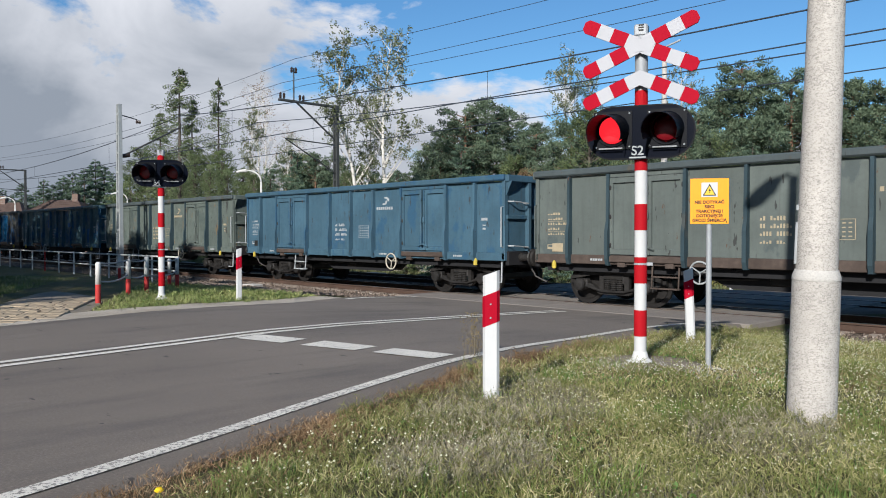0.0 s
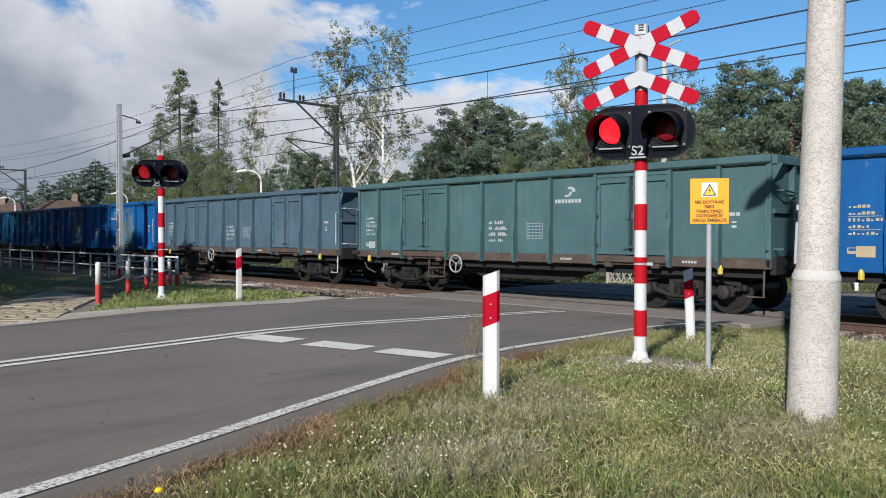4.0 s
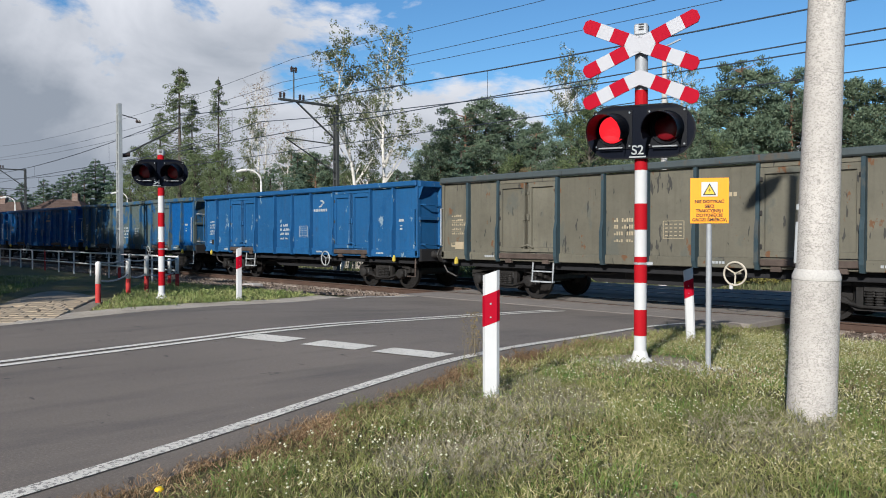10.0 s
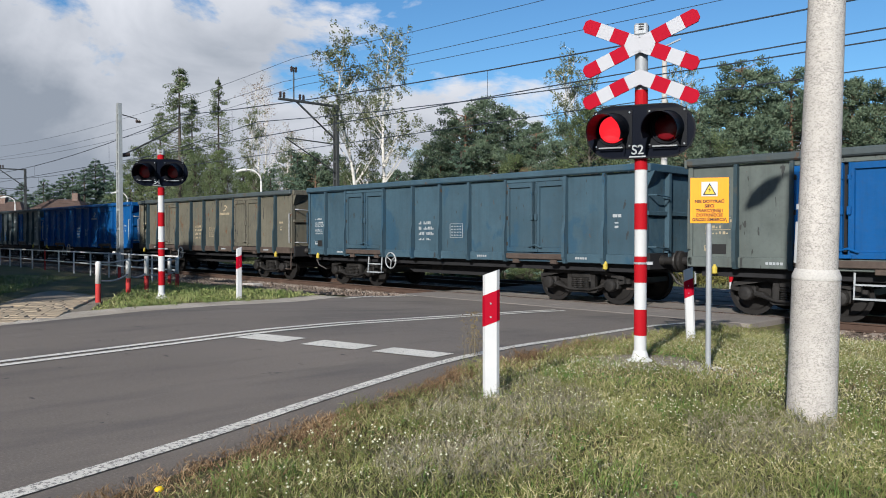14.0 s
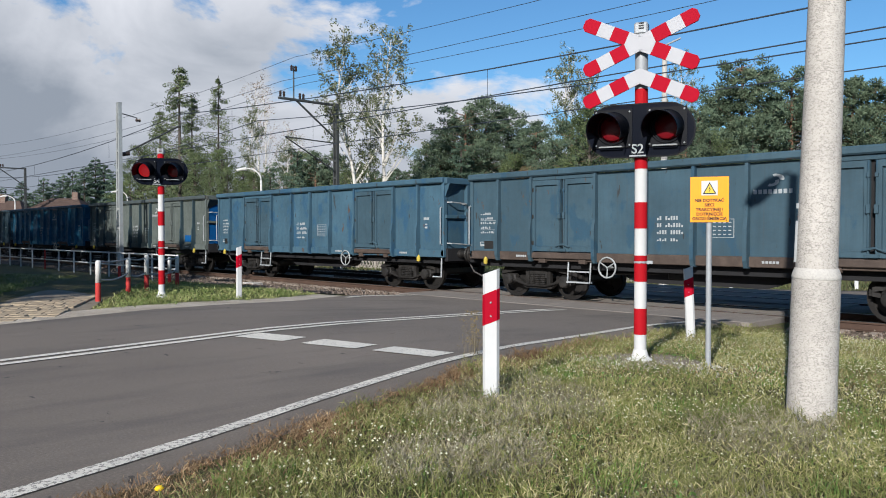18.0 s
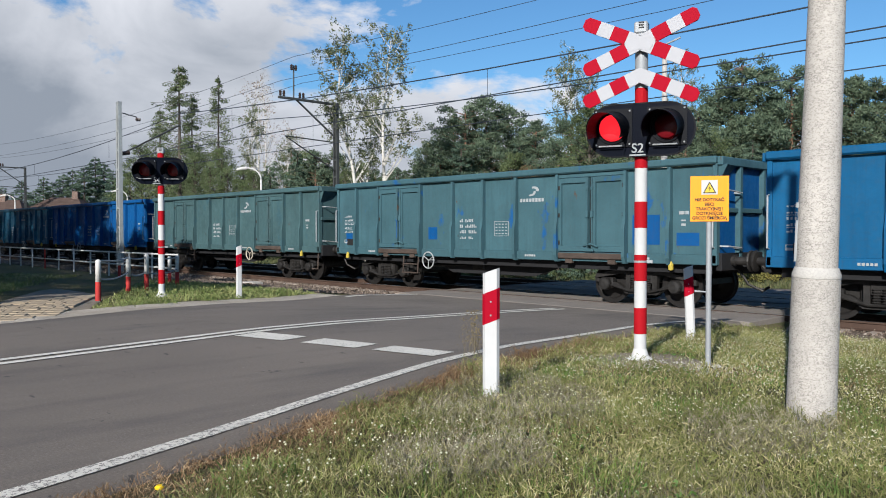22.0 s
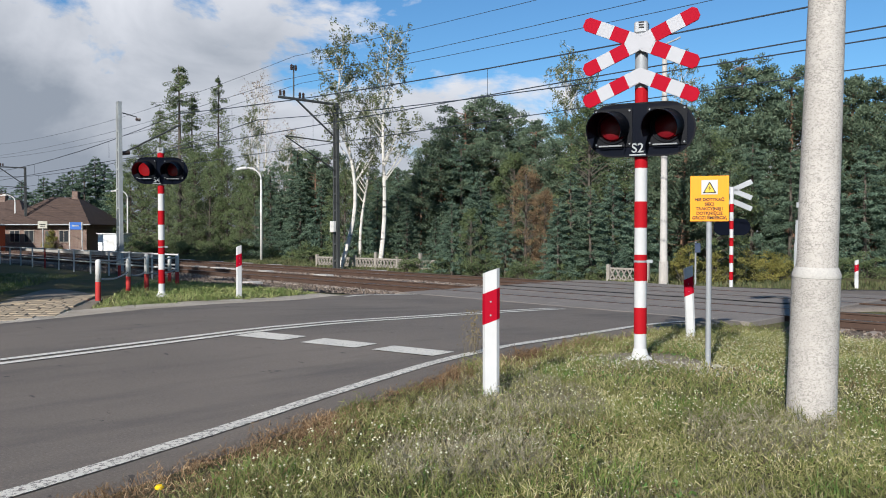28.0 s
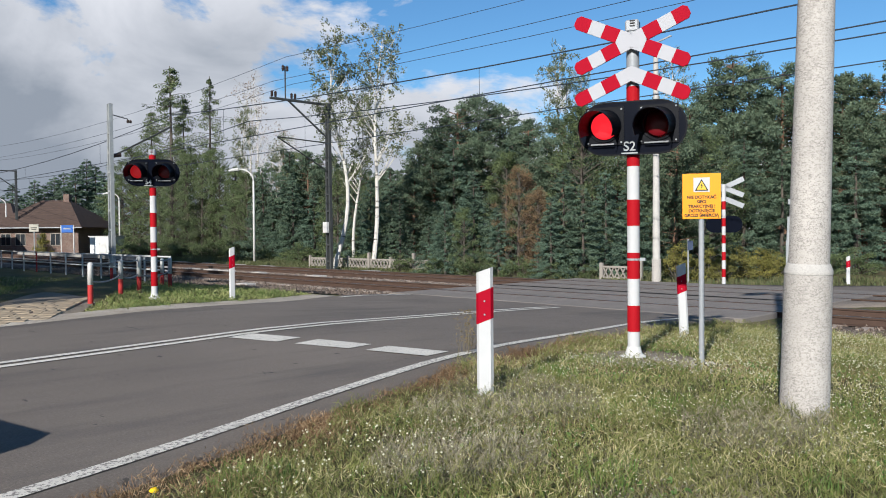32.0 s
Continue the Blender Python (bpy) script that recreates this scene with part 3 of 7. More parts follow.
for i in range(17):
    for k in range(18):
        u, v = 0.3 + 0.285 * i + (0.14 if k % 2 else 0.0), -1.36 + 0.158 * k
        px, py = -11.1 - 0.884 * u - 0.468 * v, 2.2 + 0.468 * u + 0.884 * v
        if off_road(px, py)[0] < 0.35 or pr.random() < 0.07:
            continue
        part("paving_block", PAVER_ME, PAVER, pavement, at=pose(px, py, gz(px, py) + 0.016 + pr.uniform(-0.005, 0.005), pr.uniform(-1.2, 1.2), pr.uniform(-1, 1), 152.1 + pr.uniform(-2, 2)))

# ---------------------------------------------------------------- tracks
TRACKS = (16.38, 20.45)
CROSS_L, CROSS_R = -16.6, -6.6


def bed(yc):
    g = G()
    xs = [-900, -300, -120, -60, -30, CROSS_L, CROSS_R, 20, 120, 500, 900]
    prof = [(-2.9, -0.45), (-1.75, -0.19), (1.75, -0.19), (2.9, -0.45)]
    v = [(x, yc + o, z) for x in xs for o, z in prof]
    n = len(prof)
    return g.add(v, [(i * n + k, i * n + k + 1, (i + 1) * n + k + 1, (i + 1) * n + k) for i in range(len(xs) - 1) for k in range(n - 1)])


RAIL_STEEL = plain("rusty rail side", (0.10, 0.062, 0.046), 0.8, 0.2, 0.4, 12)
RAIL_HEAD = plain("polished rail head", (0.36, 0.34, 0.33), 0.3, 0.9, 0.2, 12)
SLEEPER_ME = G().box(-0.13, 0.13, -1.3, 1.3, -0.36, -0.165, 0.02).mesh("sleeper")
CLIP_ME = G().box(-0.05, 0.05, -0.11, 0.11, -0.165, -0.13, 0.012).mesh("rail_clip")
rng = random.Random(5)
for yc in TRACKS:
    track = thing("railway_track", "rusty railway track with concrete sleepers in brown ballast", "railway track", "parallel tracks", "structure")
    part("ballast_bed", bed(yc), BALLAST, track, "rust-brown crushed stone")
    for s in (-1, 1):
        y = yc + s * 0.7535
        prof = [(-0.07, -0.172), (0.07, -0.172), (0.07, -0.16), (0.012, -0.14), (0.012, -0.05), (0.036, -0.035), (0.036, -0.006), (-0.036, -0.006), (-0.036, -0.035), (-0.012, -0.05), (-0.012, -0.14), (-0.07, -0.16)]
        v = [(x, y + a, b) for x in (-900, 900) for a, b in prof]
        n = len(prof)
        rail = part("rail", G().add(v, [(i, (i + 1) % n, n + (i + 1) % n, n + i) for i in range(n)]), RAIL_STEEL, track)
        part("rail_head", G().box(-900, 900, y - 0.031, y + 0.031, -0.0065, 0.0, 0.002), RAIL_HEAD, rail, "polished running surface")
    xs = [x for x in np.arange(-70, 14, 0.62) if not CROSS_L < x < CROSS_R]
    for x in xs:
        part("sleeper", SLEEPER_ME, SLEEPER, track, at=pose(x, yc + rng.uniform(-0.02, 0.02), 0))
    more = G()
    for x in list(np.arange(-190, -70, 0.62)) + list(np.arange(14.2, 60, 0.62)):
        more.box(x - 0.13, x + 0.13, yc - 1.3, yc + 1.3, -0.36, -0.165)
    tagged(part("sleeper_row", more, SLEEPER, track), kind="stuff")
    # crossing slabs: inside the gauge and outside
    for a, b in ((-2.35, -0.83), (-0.66, 0.66), (0.83, 2.0)):
        k = 0
        x = CROSS_L
        while x < CROSS_R - 0.1:
            part("crossing_slab", G().box(0.006, 1.244, yc + a, yc + b, -0.2, -0.012 + 0.003 * (k % 2), 0.012), PANEL, track, "grey concrete crossing slab" if k == 0 else "", at=pose(x, 0, 0))
            x += 1.25
            k += 1

def apron(x0, x1, y0, y1):
    """Stony strip between grass and track bed."""
    v, f = sheet(np.arange(x0, x1 + 0.1, 0.5), np.linspace(y0, y1, 7), lambda x, y: ground_z(x, y) + 0.03 - 0.06 * (np.abs(y - (y0 + y1) / 2) > (y1 - y0) / 2 - 0.01))
    return np_mesh("apron", v, f, True)


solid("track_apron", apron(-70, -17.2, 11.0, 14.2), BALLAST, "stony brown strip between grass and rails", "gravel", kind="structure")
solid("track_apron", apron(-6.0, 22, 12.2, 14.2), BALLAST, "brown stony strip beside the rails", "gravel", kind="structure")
# loose stones on the bed shoulders
rng2 = np.random.default_rng(11)


def stones(count, x0, x1, y0, y1, size, height):
    base = np.array([(1, 0, 0), (-0.6, 0.8, 0), (-0.6, -0.8, 0), (0.1, 0.1, 0.8), (0, 0, -0.5)])
    tri = np.array([(0, 1, 3), (1, 2, 3), (2, 0, 3), (1, 0, 4), (2, 1, 4), (0, 2, 4)])
    x, y = rng2.uniform(x0, x1, count), rng2.uniform(y0, y1, count)
    keep = off_road(x, y) > 0.2
    x, y = x[keep], y[keep]
    n = len(x)
    a, s = rng2.uniform(0, 6.28, n), rng2.uniform(0.5, 1.2, n) * size
    pts = base[None] * s[:, None, None] * rng2.uniform(0.7, 1.3, (n, 5, 3))
    ca, sa = np.cos(a)[:, None], np.sin(a)[:, None]
    v = np.stack([pts[..., 0] * ca - pts[..., 1] * sa + x[:, None], pts[..., 0] * sa + pts[..., 1] * ca + y[:, None], pts[..., 2] + height(x, y)[:, None]], -1)
    f = tri[None] + 5 * np.arange(n)[:, None, None]
    return np_mesh("stones", v.reshape(-1, 3), f.reshape(-1, 3))


def bed_top(x, y):
    o = np.minimum(np.abs(y - TRACKS[0]), np.abs(y - TRACKS[1]))
    return np.interp(o, [0, 1.75, 2.9], [-0.18, -0.18, -0.44])


solid("gravel_stones", stones(420, -4.95, -3.35, 6.40, 7.25, 0.022, lambda x, y: ground_z(x, y) + 0.01), concrete_mat("pale gravel stone", (0.46, 0.43, 0.39)), "pale gravel stones round the signal foot", "gravel", kind="stuff")
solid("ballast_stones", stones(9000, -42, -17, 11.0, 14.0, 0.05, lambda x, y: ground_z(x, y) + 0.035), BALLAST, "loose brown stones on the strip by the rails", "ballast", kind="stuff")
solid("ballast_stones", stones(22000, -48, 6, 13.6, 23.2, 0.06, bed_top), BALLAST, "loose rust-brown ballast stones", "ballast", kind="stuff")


# ---------------------------------------------------------------- coal wagons
RIBS = (-6.46, -5.46, -4.36, -2.46, -1.14, 0.0, 1.14, 2.46, 4.36, 5.46, 6.46)
BAYS = ((-6.42, -5.50), (-5.42, -4.40), (-2.42, -1.18), (-1.10, -0.04), (0.04, 1.10), (1.18, 2.42), (4.40, 5.42), (5.50, 6.42))
YS = -1.40  # plane of the side sheets on the track's near side


def wagon_meshes():
    M = {}
    for i, (a, b) in enumerate(BAYS):
        M["panel%d" % i] = G().box(a - 0.03, b + 0.03, YS, YS + 0.05, 1.18, 3.02, 0.004).mesh("side_panel")
    # ribs: shallow above, deeper over the lower third
    prof = [(0.03, 0.95), (-0.11, 0.95), (-0.165, 1.10), (-0.165, 1.72), (-0.118, 1.95), (-0.105, 3.02), (0.03, 3.02)]
    v = [(sx * (0.036 if z > 1.8 else 0.043), YS + y, z) for sx in (-1, 1) for y, z in prof]
    n = len(prof)
    M["rib"] = G().add(v, [tuple(range(n)), tuple(reversed(range(n, 2 * n)))] + [(i, (i + 1) % n, n + (i + 1) % n, n + i) for i in range(n)]).mesh("rib")
    M["corner"] = G().box(-0.05, 0.05, YS - 0.05, YS + 0.1, 1.0, 3.05, 0.012).mesh("corner_post")
    M["top"] = G().box(-6.52, 6.52, YS - 0.125, YS + 0.06, 3.03, 3.19, 0.03).mesh("top_rail")
    M["sill"] = G().box(-6.52, 6.52, YS - 0.05, YS + 0.12, 0.97, 1.18, 0.012).mesh("side_sill")
    rings = []
    for dx, dz, dy in ((0.435, 0.86, 0.03), (0.435, 0.86, -0.060), (0.43, 0.855, -0.066), (0.345, 0.745, -0.066), (0.335, 0.735, -0.018)):
        rings += [(sx * dx, YS + dy, 2.06 + sz * dz) for sx, sz in ((-1, -1), (1, -1), (1, 1), (-1, 1))]
    door = G().add(rings, [(0, 1, 2, 3), (16, 17, 18, 19)] + [(4 * k + i, 4 * k + (i + 1) % 4, 4 * k + 4 + (i + 1) % 4, 4 * k + 4 + i) for k in range(4) for i in range(4)])
    M["door"] = door.mesh("door")
    latch = G()
    for q in (-0.068, 0.068):
        latch.tube([(q, YS - 0.085, 1.20), (q, YS - 0.085, 2.92)], 0.016, 6)
        latch.box(q - 0.035, q + 0.035, YS - 0.125, YS - 0.05, 1.98, 2.14, 0.012)
        latch.box(q - 0.028, q + 0.028, YS - 0.11, YS - 0.05, 2.62, 2.70, 0.008)
    latch.tube([(-0.16, YS - 0.10, 1.33), (0.06, YS - 0.115, 1.38), (0.24, YS - 0.10, 1.31)], 0.022, 6)
    latch.box(-0.12, 0.12, YS - 0.11, YS - 0.03, 1.20, 1.27, 0.01)
    M["latch"] = latch.mesh("latch_bar")
    # black strip added behind the leaves as the shade in their gap
    M["door_post"] = G().box(-0.10, 0.10, YS + 0.031, YS + 0.08, 1.18, 3.0, 0.006).mesh("door_post")
    M["hinge"] = G().box(-0.05, 0.05, YS - 0.085, YS - 0.02, -0.05, 0.05, 0.012).mesh("hinge")
    M["lintel"] = G().box(-1.92 / 2, 1.92 / 2, YS - 0.05, YS + 0.04, 2.93, 3.03, 0.006).mesh("door_lintel")
    M["door_sill"] = G().box(-0.90, 0.90, YS - 0.12, YS + 0.01, 1.03, 1.165, 0.014).box(-0.7, -0.5, YS - 0.09, YS, 0.92, 1.03, 0.008).box(0.5, 0.7, YS - 0.09, YS, 0.92, 1.03, 0.008).mesh("door_sill")
    # the far side in one piece
    back = G().box(-6.46, 6.46, 1.36, 1.41, 1.18, 3.02)
    for x in RIBS:
        back.box(x - 0.05, x + 0.05, 1.40, 1.49, 1.0, 3.03)
    back.box(-6.52, 6.52, 1.34, 1.50, 3.03, 3.19, 0.02).box(-6.52, 6.52, 1.28, 1.45, 0.97, 1.18)
    M["back"] = back.mesh("side_wall")
    # end wall with chamfered upper corners, posts and ledge
    end = G()
    end.add([(6.33, -1.38, 1.1), (6.33, 1.38, 1.1), (6.33, 1.38, 3.1), (6.33, -1.38, 3.1), (6.39, -1.38, 1.1), (6.39, 1.38, 1.1), (6.39, 1.38, 3.1), (6.39, -1.38, 3.1)],
            [(0, 1, 2, 3), (7, 6, 5, 4), (0, 4, 5, 1), (1, 5, 6, 2), (2, 6, 7, 3), (3, 7, 4, 0)])
    M["end"] = end.mesh("end_wall")
    M["end_post"] = G().box(6.38, 6.50, -0.06, 0.06, 1.0, 3.02, 0.01).mesh("end_post")
    M["end_beam"] = G().box(6.30, 6.52, -1.43, 1.43, 3.0, 3.18, 0.02).mesh("end_beam")
    M["end_rail"] = G().box(6.37, 6.46, -1.38, 1.38, 2.05, 2.15, 0.01).mesh("end_rail")
    M["gusset"] = G().add([(6.39, -1.38, 3.0), (6.39, -1.38, 2.6), (6.62, -1.40, 3.02), (6.39, -0.6, 3.0)], [(0, 1, 2), (0, 2, 3), (1, 3, 2), (0, 3, 1)]).mesh("gusset")
    frame_ = G().box(-6.48, 6.48, -1.30, 1.30, 1.06, 1.14)
    frame_.box(-6.9, 6.9, -0.42, -0.28, 0.78, 1.06).box(-6.9, 6.9, 0.28, 0.42, 0.78, 1.06)
    for s in (-1, 1):
        frame_.box(s * 6.52 - 0.06, s * 6.52 + 0.06, -1.36, 1.36, 0.86, 1.22, 0.01)
        for x in (s * 4.5, s * 1.6):
            frame_.box(x - 0.12, x + 0.12, -1.32, 1.32, 0.92, 1.06)
    frame_.tube([(-1.5, -0.75, 0.72), (1.8, -0.75, 0.72)], 0.03, 6).tube([(-2.6, -0.9, 0.86), (2.6, -0.9, 0.86)], 0.025, 6)
    # the long box is a black band standing for shade below the sill
    frame_.box(-6.3, 6.3, -1.24, -1.18, 0.78, 1.06, 0.008).prism([(-2.4, 0.80), (-1.7, 0.52), (1.3, 0.52), (2.2, 0.80)], -0.9, -0.86)
    M["underframe"] = frame_.mesh("underframe")
    tank = G().lathe([(0.10, -0.52), (0.19, -0.47), (0.20, 0.0), (0.19, 0.47), (0.10, 0.52)], (0.9, -0.55, 0.74), "X", 12)
    M["tank"] = tank.mesh("air_tank", True)
    M["gear"] = G().box(-0.9, -0.45, -0.95, -0.6, 0.62, 0.92, 0.03).box(-0.3, 0.1, -0.8, -0.5, 0.66, 0.9, 0.03).tube([(-2.4, -1.0, 0.70), (-0.9, -0.85, 0.74)], 0.03, 6).mesh("brake_gear")
    # bogie parts, origin under the pivot on the rail
    sf = G()
    for s in (-1, 1):
        y = s * 0.98
        sf.prism([(-1.22, 0.58), (-0.55, 0.70), (0.55, 0.70), (1.22, 0.58), (1.22, 0.67), (0.55, 0.80), (-0.55, 0.80), (-1.22, 0.67)], y - 0.06, y + 0.06)
        sf.prism([(-1.22, 0.50), (-0.62, 0.40), (-0.40, 0.25), (0.40, 0.25), (0.62, 0.40), (1.22, 0.50), (1.22, 0.58), (0.60, 0.48), (0.38, 0.33), (-0.38, 0.33), (-0.60, 0.48), (-1.22, 0.58)], y - 0.06, y + 0.06)
        for x in (-0.34, 0.34):
            sf.box(x - 0.06, x + 0.06, y - 0.055, y + 0.055, 0.30, 0.74)
    sf.box(-0.28, 0.28, -1.05, 1.05, 0.50, 0.74, 0.02).box(-1.3, -1.2, -0.95, 0.95, 0.5, 0.62).box(1.2, 1.3, -0.95, 0.95, 0.5, 0.62)
    sf.tube([(-0.75, -1.1, 0.44), (-0.3, -1.1, 0.33), (0.3, -1.1, 0.33), (0.75, -1.1, 0.44)], 0.028, 6)
    M["side_frame"] = sf.mesh("bogie_frame")
    ax = G().lathe([(0.06, -0.05), (0.13, -0.035), (0.15, 0.0), (0.15, 0.16)], (0, -1.16, 0.46), "Y", 12)
    ax.box(-0.17, 0.17, -1.08, -0.9, 0.36, 0.60, 0.03)
    M["axle_box"] = ax.mesh("axle_box", False)
    sp = G().lathe([(0.06 + 0.025 * (k % 2), 0.35 + 0.024 * k) for k in range(12)], (0, -1.04, 0), "Z", 10)
    M["spring"] = sp.mesh("coil_spring")
    wh = G()
    for s in (-1, 1):
        wh.lathe([(0.10, -0.09 * s), (0.13, -0.07 * s), (0.20, -0.02 * s), (0.39, 0.0), (0.40, -0.05 * s), (0.455, -0.06 * s), (0.46, 0.04 * s), (0.485, 0.055 * s), (0.485, 0.075 * s), (0.40, 0.075 * s), (0.36, 0.03 * s), (0.12, 0.05 * s)], (0, -s * -0.75 * 1.0, 0), "Y", 24)
        wh.box(-0.03, 0.03, s * 0.75 - 0.03, s * 0.75 + 0.03, 0.16, 0.33)
    wh.tube([(0, -1.0, 0), (0, 1.0, 0)], 0.075, 10)
    M["wheelset"] = wh.mesh("wheelset")
    buf = G().lathe([(0.11, 0.0), (0.11, 0.16), (0.085, 0.18), (0.085, 0.44), (0.19, 0.46), (0.225, 0.49), (0.21, 0.52), (0.10, 0.535)], (6.48, 0, 1.06), "X", 16)
    M["buffer"] = buf.mesh("buffer")
    hk = G().box(6.45, 6.74, -0.05, 0.05, 0.98, 1.1, 0.015).tube([(6.7, 0, 1.04), (6.86, 0, 0.86), (7.02, 0, 0.82)], 0.035, 6)
    hk.tube([(6.46, -0.45, 0.92), (6.7, -0.42, 0.55), (6.95, -0.3, 0.42), (7.02, -0.15, 0.5)], 0.03, 6)
    M["hook"] = hk.mesh("coupling")
    hr = G().tube([(0, YS - 0.02, 1.32), (0, YS - 0.12, 1.34), (0, YS - 0.12, 2.35), (0, YS - 0.02, 2.37)], 0.018, 6)
    M["grab"] = hr.mesh("grab_rail")
    hb = G().tube([(6.42, -1.30, 2.50), (6.60, -1.28, 2.50), (6.60, -0.70, 2.46), (6.42, -0.68, 2.46)], 0.018, 6)
    M["endrail"] = hb.mesh("end_handrail")
    st = G().tube([(-0.32, 0, 0.98), (-0.32, -0.04, 0.48), (0.32, -0.04, 0.48), (0.32, 0, 0.98)], 0.022, 6).box(-0.32, 0.32, -0.09, 0.05, 0.47, 0.50).box(-0.32, 0.32, -0.06, 0.03, 0.72, 0.75)
    M["step"] = st.mesh("step")
    es = G().tube([(0, 0, 1.0), (0, -0.02, 0.42), (-0.34, -0.02, 0.42)], 0.024, 6)
    M["shunt_step"] = es.mesh("shunter_step")
    bw = G()
    bw.tube([(0.23 * math.cos(t), -1.47, 0.86 + 0.23 * math.sin(t)) for t in np.linspace(0, 2 * math.pi, 21)], 0.020, 6, caps=False)
    for a in (0.5, 2.6, 4.7):
        bw.tube([(0, -1.45, 0.86), (0.22 * math.cos(a), -1.47, 0.86 + 0.22 * math.sin(a))], 0.014, 5)
    bw.tube([(0, -1.47, 0.86), (0, -1.1, 0.86)], 0.025, 6)
    M["handwheel"] = bw.mesh("brake_handwheel")
    M["yellow"] = G().lathe([(0.02, -0.10), (0.055, -0.08), (0.055, 0.03), (0.02, 0.10)], (0, -1.47, 0.93), "Z", 8).mesh("release_handle")
    # stencilled writing as plain bars, raised by a coat of paint
    def bars(rows_):
        g = G()
        for x0, x1, z, h in rows_:
            g.box(x0, x1, YS - 0.006, YS + 0.002, z, z + h)
        return g
    nr = random.Random(3)
    code = []
    for k, words in enumerate(((2, 5), (2, 7), (4, 5), (4, 3))):
        x = -0.42
        for n in words:
            for j in range(n):
                h = 0.085 if k < 3 else 0.06
                code += [(x, x + 0.038, 1.92 - 0.15 * k, h * nr.choice((0.55, 1.0, 1.0)))]
                x += 0.062
            x += 0.08
    M["code"] = bars(code).mesh("code_marking")
    tab = [(0.0, 0.50, 1.92, 0.010), (0.0, 0.50, 1.55, 0.010), (0.0, 0.012, 1.55, 0.38), (0.488, 0.50, 1.55, 0.38)]
    for k in range(4):
        tab += [(0.05 + 0.11 * j, 0.05 + 0.11 * j + 0.06, 1.605 + 0.08 * k, 0.022) for j in range(4)]
    M["table"] = bars(tab).mesh("load_table")
    tl = []
    for k in range(5):
        for j in range(nr.randint(5, 8)):
            x = -0.36 + 0.075 * j
            tl.append((x, x + nr.choice((0.035, 0.055)), 2.12 - 0.12 * k, nr.choice((0.03, 0.055))))
        if k in (1, 3):
            tl.append((-0.36, 0.18, 2.115 - 0.12 * k - 0.03, 0.010))
    tl += [(-0.36, -0.02, 1.40, 0.012), (-0.36, -0.02, 1.30, 0.05), (-0.02, 0.0, 1.30, 0.11), (-0.38, -0.36, 1.30, 0.11)]
    M["notice"] = bars(tl).mesh("notice_marking")
    M["small"] = bars([(-0.10, 0.02, 2.02, 0.07), (0.04, 0.12, 2.02, 0.07), (-0.05, 0.05, 1.88, 0.03), (-0.05, 0.05, 1.78, 0.05)]).mesh("axle_marking")
    M["low"] = bars([(-0.16 + 0.07 * j, -0.16 + 0.07 * j + 0.05, 1.05, 0.05) for j in range(5)]).mesh("sill_marking")
    logo = G()
    for s in (-1, 1):
        arc = [(s * (0.05 + 0.16 * math.cos(t)), 2.66 + s * 0.02 + 0.10 * math.sin(t)) for t in np.linspace(-0.3 + (0 if s > 0 else 3.14), 2.0 + (0 if s > 0 else 3.14), 7)]
        inn = [(s * (0.04 + 0.08 * math.cos(t)), 2.66 + s * 0.02 + 0.05 * math.sin(t)) for t in np.linspace(2.0 + (0 if s > 0 else 3.14), -0.3 + (0 if s > 0 else 3.14), 7)]
        logo.prism(arc + inn, YS - 0.006, YS + 0.002)
    M["logo"] = logo.mesh("emblem")
    M["name"] = bars([(-0.39 + 0.098 * j, -0.39 + 0.098 * j + 0.068, 2.40, 0.085) for j in range(8)]).mesh("name_marking")
    M["dab"] = G().box(-0.20, 0.20, YS - 0.004, YS + 0.002, -0.17, 0.17).mesh("paint_patch")
    M["data_plate"] = G().box(-0.16, 0.16, YS - 0.012, YS, 1.32, 1.52, 0.003).mesh("data_plate")
    return M


WM = wagon_meshes()
STUFF_WHITE = {"w": STENCIL, "t": STENCIL_TAN}
